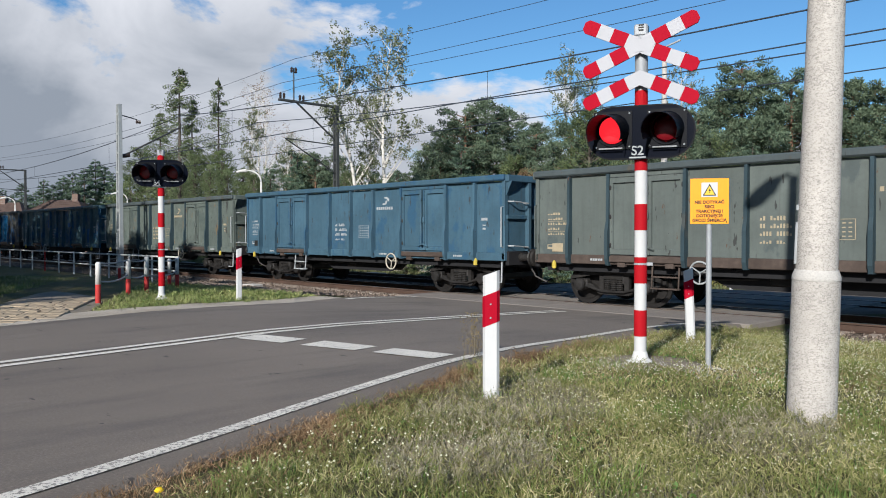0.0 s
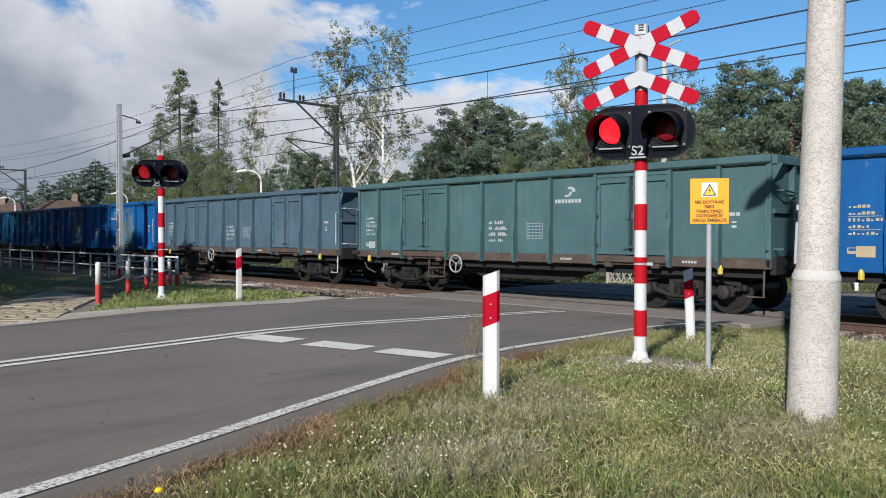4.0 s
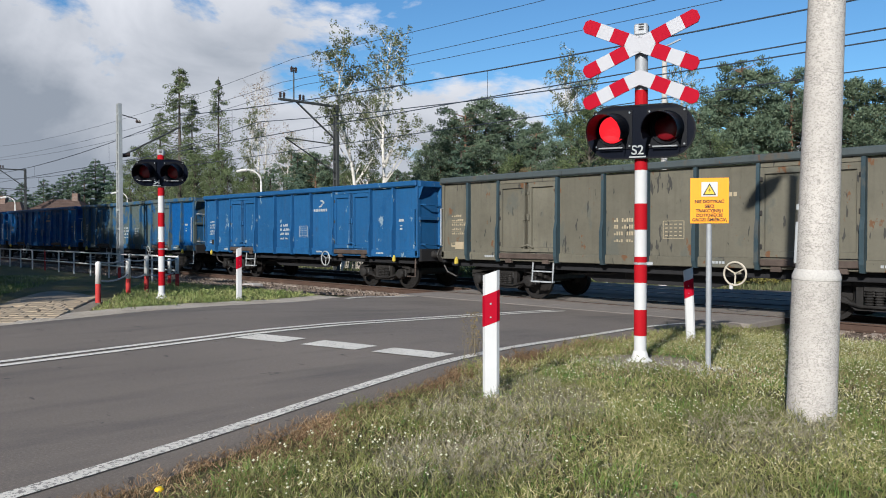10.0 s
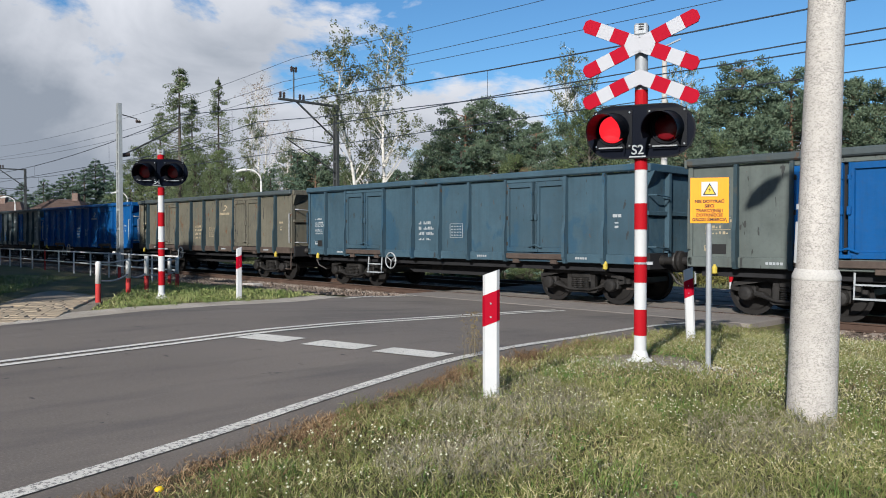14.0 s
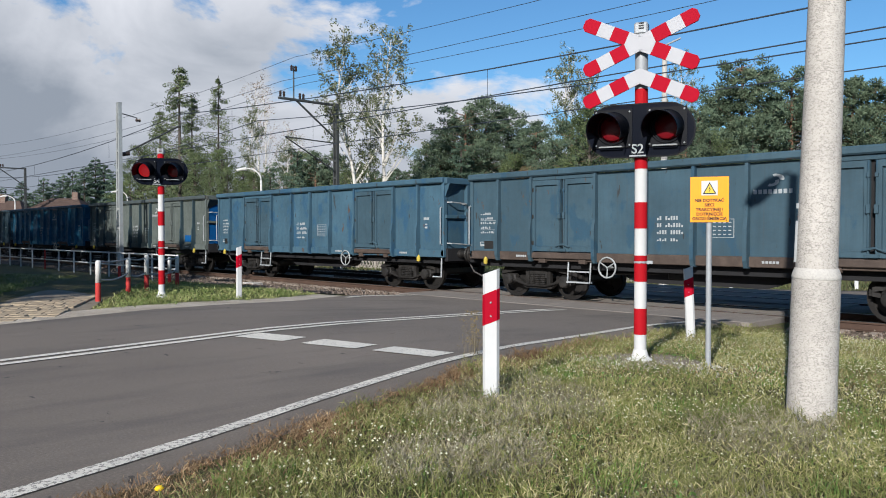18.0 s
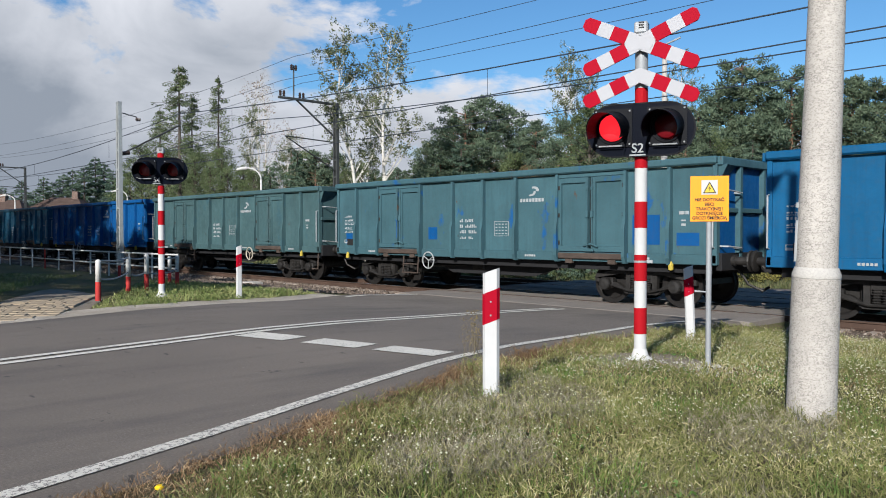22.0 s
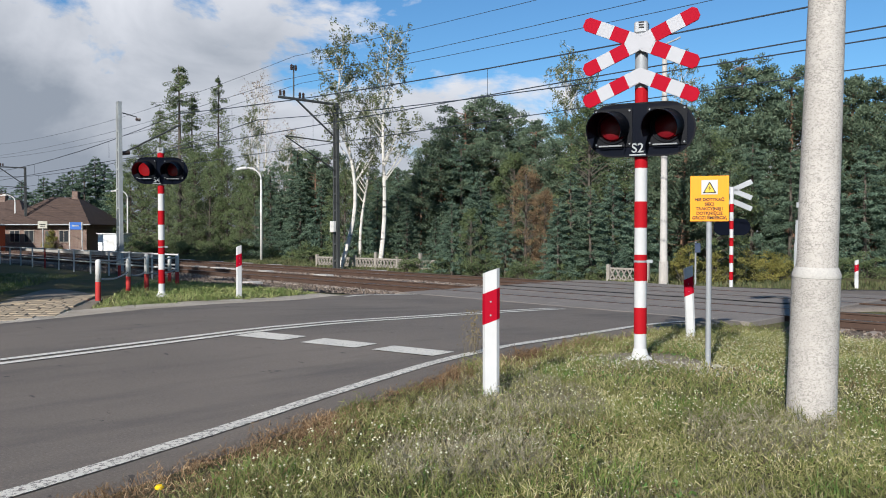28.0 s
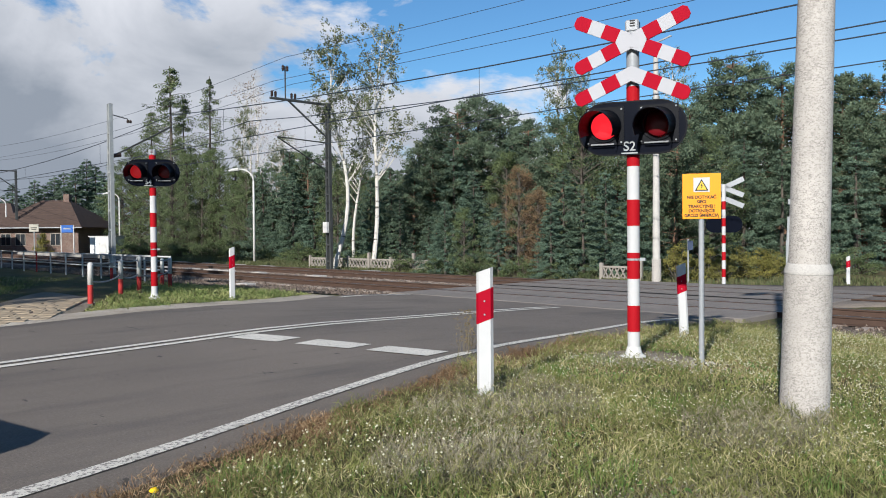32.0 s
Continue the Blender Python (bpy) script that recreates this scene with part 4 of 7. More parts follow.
# main coat, door coat, colour of the writing, colour words; the loco end of the row comes first
CONSIST = [
    ("olive", "olive", "t", "olive grey"), ("steel", "steel", "w", "steel blue"), ("olive_chip", "olive_chip", "t", "chipped olive grey"),
    ("patched", "patched", "w", "grey teal with blue touch-up"), ("tan_blue", "blue", "t", "tan with blue doors"), ("bright_grey", "faded", "t", "bright blue with faded doors"),
    ("teal", "teal", "w", "grey teal"), ("grey", "grey", "w", "dark grey"), ("bright", "faded", "t", "blue with faded doors"),
    ("blue", "blue", "w", "blue"), ("bright", "bright", "w", "bright blue"), ("blue", "blue", "w", "dark blue"),
    ("olive_blue", "olive_blue", "t", "scratched olive with blue patches"), ("grey_touch", "grey_touch", "w", "grey blue"), ("tan", "tan", "t", "brownish tan"),
    ("blue_scratch", "blue_scratch", "w", "scratched blue"), ("grey_blue", "grey_blue", "w", "grey with blue blotches"), ("blue_tan", "blue_tan", "t", "weathered blue"),
    ("bright_grey", "bright", "w", "bright blue with pale patches"), ("olive", "bright", "t", "grey with bright blue doors"), ("slate", "slate", "w", "dark slate blue"),
    ("tan", "tan", "t", "rusty tan"), ("bright", "bright", "w", "bright blue"), ("grey_plain", "bright", "w", "grey with blue panels"),
    ("pale", "pale", "t", "chipped pale grey green"), ("slate", "slate", "w", "slate blue"), ("steel", "slate", "w", "steel grey"),
    ("olive", "olive", "w", "olive grey with a blue end"), ("petrol", "petrol", "w", "petrol blue"), ("slate", "slate", "w", "slate grey"),
    ("blue", "blue", "w", "clean blue"), ("teal_touch", "teal_touch", "w", "teal with blue touch-up squares"), ("teal", "teal", "w", "grey teal"),
    ("bright", "bright", "w", "bright blue"), ("petrol", "petrol", "w", "dark petrol blue"), ("steel", "steel", "w", "dusty steel blue"), ("blue", "blue", "w", "blue"),
]
# wagons with the handwheel beside the second door, pale handwheels, a repainted end, and loose touch-up squares
WHEEL_SECOND = {1, 2, 5, 8, 12, 14, 15, 16, 19, 24, 26, 27, 28, 30, 32, 34}
WHEEL_PALE = {1, 2, 8, 9, 12, 13, 14, 18, 22, 28, 32}
BLUE_END = {19, 23, 27, 31}
PANEL_SWAP = {16: (6, 7), 23: (2,), 4: (0, 5), 5: (1,), 19: (7,), 18: (3,)}
DABS = {
    31: ((-5.9, 1.45, 0.8, 1.0), (-3.1, 1.36, 0.55, 0.8), (-2.0, 1.62, 0.9, 1.0), (3.1, 1.62, 0.5, 1.1), (4.85, 1.70, 1.7, 1.9), (5.85, 1.50, 1.3, 0.8)),
    13: ((4.85, 1.52, 0.4, 0.3), (5.9, 1.50, 0.9, 0.4), (0.85, 1.45, 0.3, 0.5)), 3: ((5.0, 1.6, 1.4, 2.2), (-1.7, 2.3, 0.6, 1.4), (1.9, 2.2, 1.0, 0.7)),
    27: ((4.9, 1.42, 1.9, 0.8),), 23: ((-5.0, 2.35, 0.8, 1.2), (-0.7, 1.5, 1.0, 1.6)), 12: ((5.0, 2.2, 0.9, 1.6), (5.9, 2.3, 0.8, 1.5)),
}
PITCH, FIRST = 14.04, -5.97
WAGONS, WHEELS = [], []
TOUCHED = COATS["bright"]
CREAM = plain("cream enamel", (0.52, 0.47, 0.38), 0.6, 0, 0.35, 14)
wr = random.Random(21)
TURN = pose(0, 0, 0, 0, 0, 180)


def wagon(i, coat, door_coat, ink, words):
    w = thing("coal_wagon", "%s open coal wagon on the track" % words, "freight wagon", "wagons of the coal train",
              at=pose(FIRST - PITCH * i, TRACKS[0], 0))
    body, door_m, pen = COATS[coat], COATS[door_coat], STUFF_WHITE[ink]
    for k in range(len(BAYS)):
        odd = TOUCHED if k in PANEL_SWAP.get(i, ()) else body
        part("side_panel", WM["panel%d" % k], odd, w)
    plain_blue = coat in ("bright", "bright_grey", "blue", "blue_tan", "blue_scratch", "petrol")
    rib_m = RIB if coat in ("tan", "olive", "grey_plain", "olive_chip") else body
    for x in RIBS[1:-1]:
        part("rib", WM["rib"], rib_m, w, at=pose(x, 0, 0))
    for x in (RIBS[0], RIBS[-1]):
        part("corner_post", WM["corner"], body, w, at=pose(x, 0, 0))
    part("top_rail", WM["top"], RIM if coat in ("tan", "olive", "pale", "grey_plain", "olive_chip", "tan_blue") else body, w)
    part("side_sill", WM["sill"], SILL if not plain_blue and wr.random() < 0.35 else body, w)
    for c in (-3.41, 3.41):
        part("door_lintel", WM["lintel"], body, w, at=pose(c, 0, 0))
        for s in (-1, 1):
            d = part("door", WM["door"], body if s > 0 and i == 23 else door_m, w, at=pose(c + s * 0.49, 0, 0))
            for z in (1.4, 2.05, 2.7):
                part("hinge", WM["hinge"], IRON, d, at=pose(s * 0.43, 0, z))
        part("latch_bar", WM["latch"], door_m, w, at=pose(c, 0, 0))
        part("door_post", WM["door_post"], UNDER, w, at=pose(c, 0, 0))
        part("door_sill", WM["door_sill"], SILL, w, at=pose(c, 0, 0))
    part("side_wall", WM["back"], body, w)
    for m in (pose(0.1, 0, 0), TURN @ pose(0.1, 0, 0)):
        end_m = TOUCHED if i in BLUE_END else body
        e = part("end_wall", WM["end"], end_m, w, at=m)
        for y in (-0.55, 0.55):
            part("end_post", WM["end_post"], body, e, at=pose(0, y, 0))
        part("end_beam", WM["end_beam"], body, e)
        part("end_rail", WM["end_rail"], body, e)
        part("gusset", WM["gusset"], body, e)
    part("underframe", WM["underframe"], UNDER, w)
    part("air_tank", WM["tank"], IRON, w)
    part("brake_gear", WM["gear"], IRON, w)
    for c in (-4.5, 4.5):
        b = part("bogie", WM["side_frame"], IRON, w, at=pose(c, 0, 0))
        for x in (-0.17, 0.0, 0.17):
            part("coil_spring", WM["spring"], IRON, b, at=pose(x, 0, 0))
        for x in (-0.9, 0.9):
            part("axle_box", WM["axle_box"], IRON, b, at=pose(x, 0, 0))
            ws = part("wheelset", WM["wheelset"], TYRE_STEEL, b)
            ws.matrix_parent_inverse = Matrix.Translation((x, 0, 0.485))
            WHEELS.append(ws)
    for y in (-0.875, 0.875):
        part("buffer", WM["buffer"], IRON, w, at=pose(0, y, 0))
        part("buffer", WM["buffer"], IRON, w, at=pose(0, y, 0, 0, 0, 180))
    part("coupling", WM["hook"], IRON, w)
    rail_m = STENCIL if wr.random() < 0.55 else body
    part("grab_rail", WM["grab"], rail_m, w, at=pose(6.46, 0, 0))
    part("end_handrail", WM["endrail"], rail_m, w, at=pose(0.08, 0, 0))
    part("end_handrail", WM["endrail"], rail_m, w, at=pose(0.08, 0, -1.14))
    part("grab_rail", WM["grab"], rail_m, w, at=pose(-6.46, 0, 0))
    part("step", WM["step"], STENCIL if wr.random() < 0.5 else SILL, w, at=pose(-2.95, -1.38, 0))
    part("shunter_step", WM["shunt_step"], STENCIL if wr.random() < 0.5 else SILL, w, at=pose(6.35, -1.36, 0))
    part("brake_handwheel", WM["handwheel"], CREAM if i in WHEEL_PALE else MAST, w, at=pose(2.0 if i in WHEEL_SECOND else -2.12, 0, 0))
    for x, z, kx, kz in DABS.get(i, ()):
        part("paint_patch", WM["dab"], TOUCHED, w, "blue touch-up patch", at=pose(x, 0, z) @ Matrix.Diagonal((kx, 1, kz, 1)))
    part("release_handle", WM["yellow"], YELLOW, w, at=pose(-5.9, 0, 0))
    part("release_handle", WM["yellow"], YELLOW, w, at=pose(5.5, 0, 0))
    tagged(part("code_marking", WM["code"], pen, w, at=pose(-0.45 - 0.1 * wr.random(), 0, 0)), kind="stuff")
    tagged(part("load_table", WM["table"], pen, w, at=pose(0.35, 0, 0)), kind="stuff")
    tagged(part("notice_marking", WM["notice"], pen, w, at=pose(-5.78, 0, 0)), kind="stuff")
    tagged(part("axle_marking", WM["small"], pen, w, at=pose(5.75, 0, 0)), kind="stuff")
    for x in (-4.7, 1.6, 4.8):
        tagged(part("sill_marking", WM["low"], STENCIL, w, at=pose(x, -0.052, 0)), kind="stuff")
    if wr.random() < 0.85:
        part("emblem", WM["logo"], pen, w, at=pose(1.63, 0, 0))
        tagged(part("name_marking", WM["name"], pen, w, at=pose(1.63, 0, 0)), kind="stuff")
    part("data_plate", WM["data_plate"], INK if wr.random() < 0.6 else pen, w, at=pose(-5.85, 0, -0.08))
    WAGONS.append(w)


for i, spec in enumerate(CONSIST):
    wagon(i, *spec)


# ---------------------------------------------------------------- lettering
def letters(text, size, align="CENTER", bold=0.0):
    """Mesh of raised letters in the x, z plane, facing -y."""
    cu = bpy.data.curves.new("letters", "FONT")
    cu.body, cu.size, cu.align_x, cu.extrude, cu.offset = text, size, align, 0.0015, bold
    ob = new("letters", cu)
    bpy.context.view_layer.update()
    me = bpy.data.meshes.new_from_object(ob.evaluated_get(bpy.context.evaluated_depsgraph_get()))
    bpy.data.objects.remove(ob)
    me.transform(pose(0, 0, 0, 90))
    me.materials.clear()
    return me


# ---------------------------------------------------------------- level crossing signals
def lens_glow(name, c, power):
    m = Mat(name, 0.3)
    m.color((0.35, 0.01, 0.012))
    m.b.inputs["Emission Color"].default_value = (*c, 1)
    m.b.inputs["Emission Strength"].default_value = power
    return m.m


LENS_LIT = lens_glow("lit red lens", (1.0, 0.022, 0.035), 0.75)
LENS_FAINT = lens_glow("faintly lit red lens", (1.0, 0.03, 0.04), 0.2)
LENS_OFF = plain("unlit red lens", (0.15, 0.004, 0.009), 0.3, 0, 0.3, 60)
HOOD = plain("black lamp hood", (0.003, 0.004, 0.007), 0.4, 0, 0.3, spec=0.08)
FLASHERS = []


def stadium(w, h, n=10):
    r = h / 2
    pts = []
    for k in range(n + 1):
        a = -math.pi / 2 + math.pi * k / n
        pts.append((w / 2 - r + r * math.cos(a), r * math.sin(a)))
    for k in range(n + 1):
        a = math.pi / 2 + math.pi * k / n
        pts.append((-w / 2 + r + r * math.cos(a), r * math.sin(a)))
    return pts


def signal_arm(g_white, g_red, cx, cz, angle, length=0.605, width=0.138):
    """Half an arm of the cross: white field, red block, white block, red tip."""
    ca, sa = math.cos(angle), math.sin(angle)

    def put(pts):
        return [(cx + u * ca - v * sa, cz + u * sa + v * ca) for u, v in pts]
    h = width / 2
    g_white.prism(put([(0, -h), (0.14, -h), (0.14, h), (0, h)]), -0.118, -0.096)
    g_red.prism(put([(0.14, -h), (0.30, -h), (0.30, h), (0.14, h)]), -0.118, -0.096)
    g_white.prism(put([(0.30, -h), (0.445, -h), (0.445, h), (0.30, h)]), -0.118, -0.096)
    g_red.prism(put([(0.445, -h), (length - 0.035, -h), (length, -h * 0.5), (length, h * 0.5), (length - 0.035, h), (0.445, h)]), -0.118, -0.096)


def warning_signal(name_text, at, board_z, pole_top, bands_from, cross=True, label="", band=0.262, step=0.532):
    s = thing("crossing_signal", label, "crossing signal", "level crossing signals", at=at)
    pole = part("pole", G().tube([(0, 0, 0.0), (0, 0, pole_top)], 0.062, 16, caps=False), WHITE, s, "white post with red bands", smooth=True)
    z, k = bands_from, 0
    part("red_band", G().tube([(0, 0, z + 0.335), (0, 0, z + 0.50)], 0.0645, 16, caps=False), RED, pole, smooth=True)
    while z > 0.30:
        lo = max(z - band, 0.2)
        part("red_band", G().tube([(0, 0, lo), (0, 0, z)], 0.0645, 16, caps=False), RED, pole, smooth=True)
        z -= step
        k += 1
    part("foot", G().lathe([(0.13, 0.0), (0.13, 0.02), (0.085, 0.05), (0.066, 0.12)], n=16), WHITE_DIRTY, s)
    part("clamp", G().lathe([(0.068, 0.99), (0.068, 1.01)], n=14).box(0.06, 0.12, -0.02, 0.02, 0.985, 1.015), GALV, s)
    if cross:
        part("upper_pole", G().tube([(0, 0, board_z + 0.42), (0, 0, pole_top + 0.003)], 0.064, 16, caps=False), GALV, s, "bare galvanised upper post", smooth=True)
    part("red_collar", G().tube([(0, 0, board_z + 0.2), (0, 0, board_z + 0.42)], 0.0655, 16, caps=False), RED, s)
    cap = part("bell_box", G().box(-0.067, 0.067, -0.065, 0.065, pole_top, pole_top + 0.12, 0.015), GALV, s, "small grey warning bell box")
    for q in (0.05, 0.075, 0.10):
        part("louvre", G().box(-0.02, 0.03, -0.071, -0.064, pole_top + q, pole_top + q + 0.012), INK, cap)
    board = part("backboard", G().prism([(x, z + board_z) for x, z in stadium(1.07, 0.535)], -0.10, -0.075), BLACK, s, "black oval backboard")
    rim = stadium(1.07, 0.535)
    inner = stadium(1.04, 0.505)
    g = G()
    n = len(rim)
    v = [(x, -0.104, z + board_z) for x, z in rim] + [(x, -0.104, z + board_z) for x, z in inner]
    g.add(v, [(i, (i + 1) % n, n + (i + 1) % n, n + i) for i in range(n)])
    part("rim", g, HOOD, board)
    for sx in (-1, 1):
        cx, cz = sx * 0.262, board_z + 0.025
        lamp = part("lamp", G().prism([(cx + x * 1.0, cz + z) for x, z in ((-0.19, -0.19), (0.19, -0.19), (0.19, 0.19), (-0.19, 0.19))], -0.118, -0.098), HOOD, s, "square black lamp housing")
        hood = G()
        rings = []
        for j, (y, r) in enumerate(((-0.112, 0.162), (-0.26, 0.165), (-0.40, 0.17))):
            for k in range(21):
                a = math.radians(-25 + 230 * k / 20)
                y2 = y - (0.10 * math.sin(max(a, 0)) if j == 2 and math.sin(a) > 0 else 0)
                rings.append((cx + r * math.cos(a) - 0.02 * j, y2, cz + r * math.sin(a) - 0.028 * j))
        inner_r = [(x - (x - cx) * 0.04, y, z - 0.007) for x, y, z in rings]
        m = len(rings)
        hood.add(rings + inner_r, [(j * 21 + k, j * 21 + k + 1, (j + 1) * 21 + k + 1, (j + 1) * 21 + k) for j in range(2) for k in range(20)]
                 + [(m + (j + 1) * 21 + k, m + (j + 1) * 21 + k + 1, m + j * 21 + k + 1, m + j * 21 + k) for j in range(2) for k in range(20)]
                 + [(42 + k, 42 + k + 1, m + 42 + k + 1, m + 42 + k) for k in range(20)])
        part("hood", hood, HOOD, lamp)
        part("ring", G().tube([(cx + 0.155 * math.cos(t), -0.122, cz + 0.155 * math.sin(t)) for t in np.linspace(0, 2 * math.pi, 25)], 0.012, 6, caps=False), HOOD, lamp)
        part("bracket", G().tube([(cx + 0.10, -0.11, cz - 0.185), (cx + 0.10, -0.16, cz - 0.185), (cx - 0.13, -0.16, cz - 0.185)], 0.008, 6), GALV, lamp)
        for bx in (-0.165, 0.165):
            for bz in (-0.165, 0.165):
                part("bolt", G().lathe([(0.011, 0.0), (0.008, -0.012)], (cx + bx, -0.118, cz + bz), "Y", 6), GALV, lamp)
        # turning lens with a lit and a dark face
        disc = G().lathe([(0.135, 0.0), (0.115, -0.014), (0.07, -0.024), (0.01, -0.028)], (0, 0, 0), "Y", 22)
        dark = G().lathe([(0.135, 0.001), (0.115, 0.014), (0.07, 0.024), (0.01, 0.028)], (0, 0, 0), "Y", 22)
        me = disc.mesh("lens", True)
        lens = part("lens", me, LENS_LIT if cross else LENS_FAINT, lamp, "round red lens")
        lens.matrix_parent_inverse = Matrix.Translation((cx, -0.128, cz))
        back = part("lens_back", dark.mesh("lens_back", True), LENS_OFF, lamp)
        back.matrix_parent_inverse = Matrix.Translation((cx, -0.128, cz))
        FLASHERS.append((lens, back, name_text, sx))
    part("number_letters", letters(name_text, 0.13, bold=0.0015), STENCIL, board, "white letters %s" % name_text, at=pose(-0.02 if cross else -0.06, -0.104, board_z - 0.225))
    part("number_underline", G().box(-0.10 if cross else -0.14, 0.06 if cross else 0.02, -0.108, -0.1, board_z - 0.257, board_z - 0.243), STENCIL, board)
    if cross:
        a = radians(24)
        for cz, angles in ((board_z + 0.855, (a, -a, math.pi - a, math.pi + a)), (board_z + 0.535, (-a, math.pi + a))):
            for ang in angles:
                gw, gr = G(), G()
                signal_arm(gw, gr, 0, cz, ang)
                arm = part("cross_arm", gw, REFLECT_W, s, "white reflective arm with red blocks")
                part("red_block", gr, REFLECT, arm)
            part("hub", G().prism([(x, cz + z) for x, z in ((-0.15, 0.0), (-0.09, -0.078), (0, -0.062), (0.09, -0.078), (0.15, 0.0), (0.09, 0.078), (0, 0.062), (-0.09, 0.078))] if len(angles) == 4 else [(-0.10, cz - 0.11), (0.0, cz - 0.073), (0.10, cz - 0.11), (0.10, cz + 0.028), (0, cz + 0.073), (-0.10, cz + 0.028)], -0.1195, -0.094), REFLECT_W, s)
            part("mount", G().box(-0.05, 0.05, -0.096, 0.0, cz - 0.04, cz + 0.04), GALV, s)
    return s


S2_AT, S4_AT = (-4.37, 6.87), (-15.25, 6.69)
warning_signal("S2", pose(*S2_AT, gz(*S2_AT), 0, 0, 24), 2.67 - 0.36, 3.27, 1.60, True, "tall red and white level crossing signal with double warning cross")
warning_signal("S4", pose(*S4_AT, gz(*S4_AT), 0, 0, 56), 2.51, 2.86, 1.725, False, "red and white level crossing signal with twin red lamps", 0.281, 0.587)
g = G().lathe([(0.55, -0.04), (0.52, 0.012), (0.1, 0.02)], (0, 0, 0), "Z", 14)
solid("signal_base", g, GRAVEL, "pale crumbled concrete patch round the signal post", "concrete base", at=pose(S2_AT[0] + 0.1, S2_AT[1], gz(*S2_AT)))


def far_signal(x, y, turn):
    """The signal across the tracks, seen from behind."""
    s = thing("crossing_signal", "red and white signal across the tracks seen from behind", "crossing signal", "level crossing signals", at=pose(x, y, gz(x, y), 0, 0, turn))
    pole = part("pole", G().tube([(0, 0, 0), (0, 0, 3.3)], 0.062, 12, caps=False), WHITE, s, smooth=True)
    for k in range(5):
        part("red_band", G().tube([(0, 0, 0.28 + 0.55 * k), (0, 0, 0.55 + 0.55 * k)], 0.0645, 12, caps=False), RED, pole)
    part("backboard", G().prism([(a, b + 2.0) for a, b in stadium(1.15, 0.54)], -0.1, -0.07), BLACK, s)
    for cz, angs in ((3.2, (0.42, -0.42, math.pi - 0.42, math.pi + 0.42)), (2.85, (-0.42, math.pi + 0.42))):
        for a in angs:
            g = G()
            g.prism([(u * math.cos(a) - v * math.sin(a), cz + u * math.sin(a) + v * math.cos(a)) for u, v in ((0.05, -0.08), (0.66, -0.08), (0.66, 0.08), (0.05, 0.08))], -0.1, -0.08)
            part("cross_arm", g, GALV, s, "bare metal back of the arm")


far_signal(-12.1, 24.35, 200)


# ---------------------------------------------------------------- delineators, bollards, signs
def delineator(x, y, turn, lean=0.0, h=1.0, grey_top=False):
    d = thing("road_post", "white plastic road post with slanted red band" + (" and grey cap" if grey_top else ""), "road post", "white road posts", at=pose(x, y, gz(x, y) - 0.02, 0, lean, turn))
    w, t = 0.062, 0.045
    out = [(-w, -t * 0.4), (-w * 0.7, -t), (w * 0.7, -t), (w, -t * 0.4), (w * 0.6, t), (-w * 0.6, t)]

    def slab(z0, z1, slant, grow, low=None):
        v = [(a * grow, b * grow, z + k * (a / w)) for z, k in ((z0, slant if low is None else low), (z1, slant)) for a, b in out]
        n = len(out)
        return G().add(v, [tuple(reversed(range(n))), tuple(range(n, 2 * n))] + [(i, (i + 1) % n, n + (i + 1) % n, n + i) for i in range(n)])
    body = part("post_body", slab(0.0, h + 0.01, 0.022, 1.0, 0.0), WHITE, d)
    if grey_top:
        part("grey_sleeve", slab(h * 0.84, h - 0.002, 0.0, 1.03), MAST, d)
    part("red_band", slab(h * 0.63, h * 0.86 if not grey_top else h * 0.83, 0.026, 1.04), REFLECT, d, "red reflective band")
    part("screw", G().lathe([(0.008, 0.0), (0.006, -0.006)], (0, -t * 1.06, h * 0.68), "Y", 6), GALV, body)
    part("screw", G().lathe([(0.008, 0.0), (0.006, -0.006)], (0, -t * 1.06, h * 0.78), "Y", 6), GALV, body)


delineator(-3.995, 4.275, 38)
delineator(-14.9, 8.2, 80, h=1.08)
delineator(-5.42, 9.77, 25, -2.5, 1.0)
delineator(-9.5, 27.9, 30, h=0.95)
delineator(-7.4, 30.0, 30, h=0.95)


def bollard(x, y, h, lean=0.0, split=0.5):
    b = thing("bollard", "short steel bollard, white above and red below", "bollard", "chained bollards", at=pose(x, y, gz(x, y) - 0.02, 0, lean, 0))
    part("lower_tube", G().tube([(0, 0, 0), (0, 0, h * split)], 0.05, 12, caps=False), RED_OLD, b, smooth=True)
    part("upper_tube", G().tube([(0, 0, h * split), (0, 0, h - 0.02), (0, 0, h)], 0.0502, 12), WHITE_DIRTY, b, smooth=True)
    part("cap", G().lathe([(0.053, h - 0.01), (0.045, h + 0.02), (0.02, h + 0.035)], n=12), WHITE_DIRTY, b)


BOLLARDS = [(-14.94, 5.34, 0.76, 2), (-16.64, 6.57, 0.76, 1), (-17.16, 7.18, 0.81, 1), (-19.85, 9.13, 0.79, 0), (-21.25, 9.55, 0.76, 0), (-26.7, 10.25, 0.8, 0)]
for x, y, h, lean in BOLLARDS:
    bollard(x, y, h, lean)


def chain(p, q, sag, material, r=0.016):
    pts = [(p[0] + (q[0] - p[0]) * t, p[1] + (q[1] - p[1]) * t, p[2] + (q[2] - p[2]) * t - sag * 4 * t * (1 - t)) for t in np.linspace(0, 1, 9)]
    return G().tube(pts, r, 6)


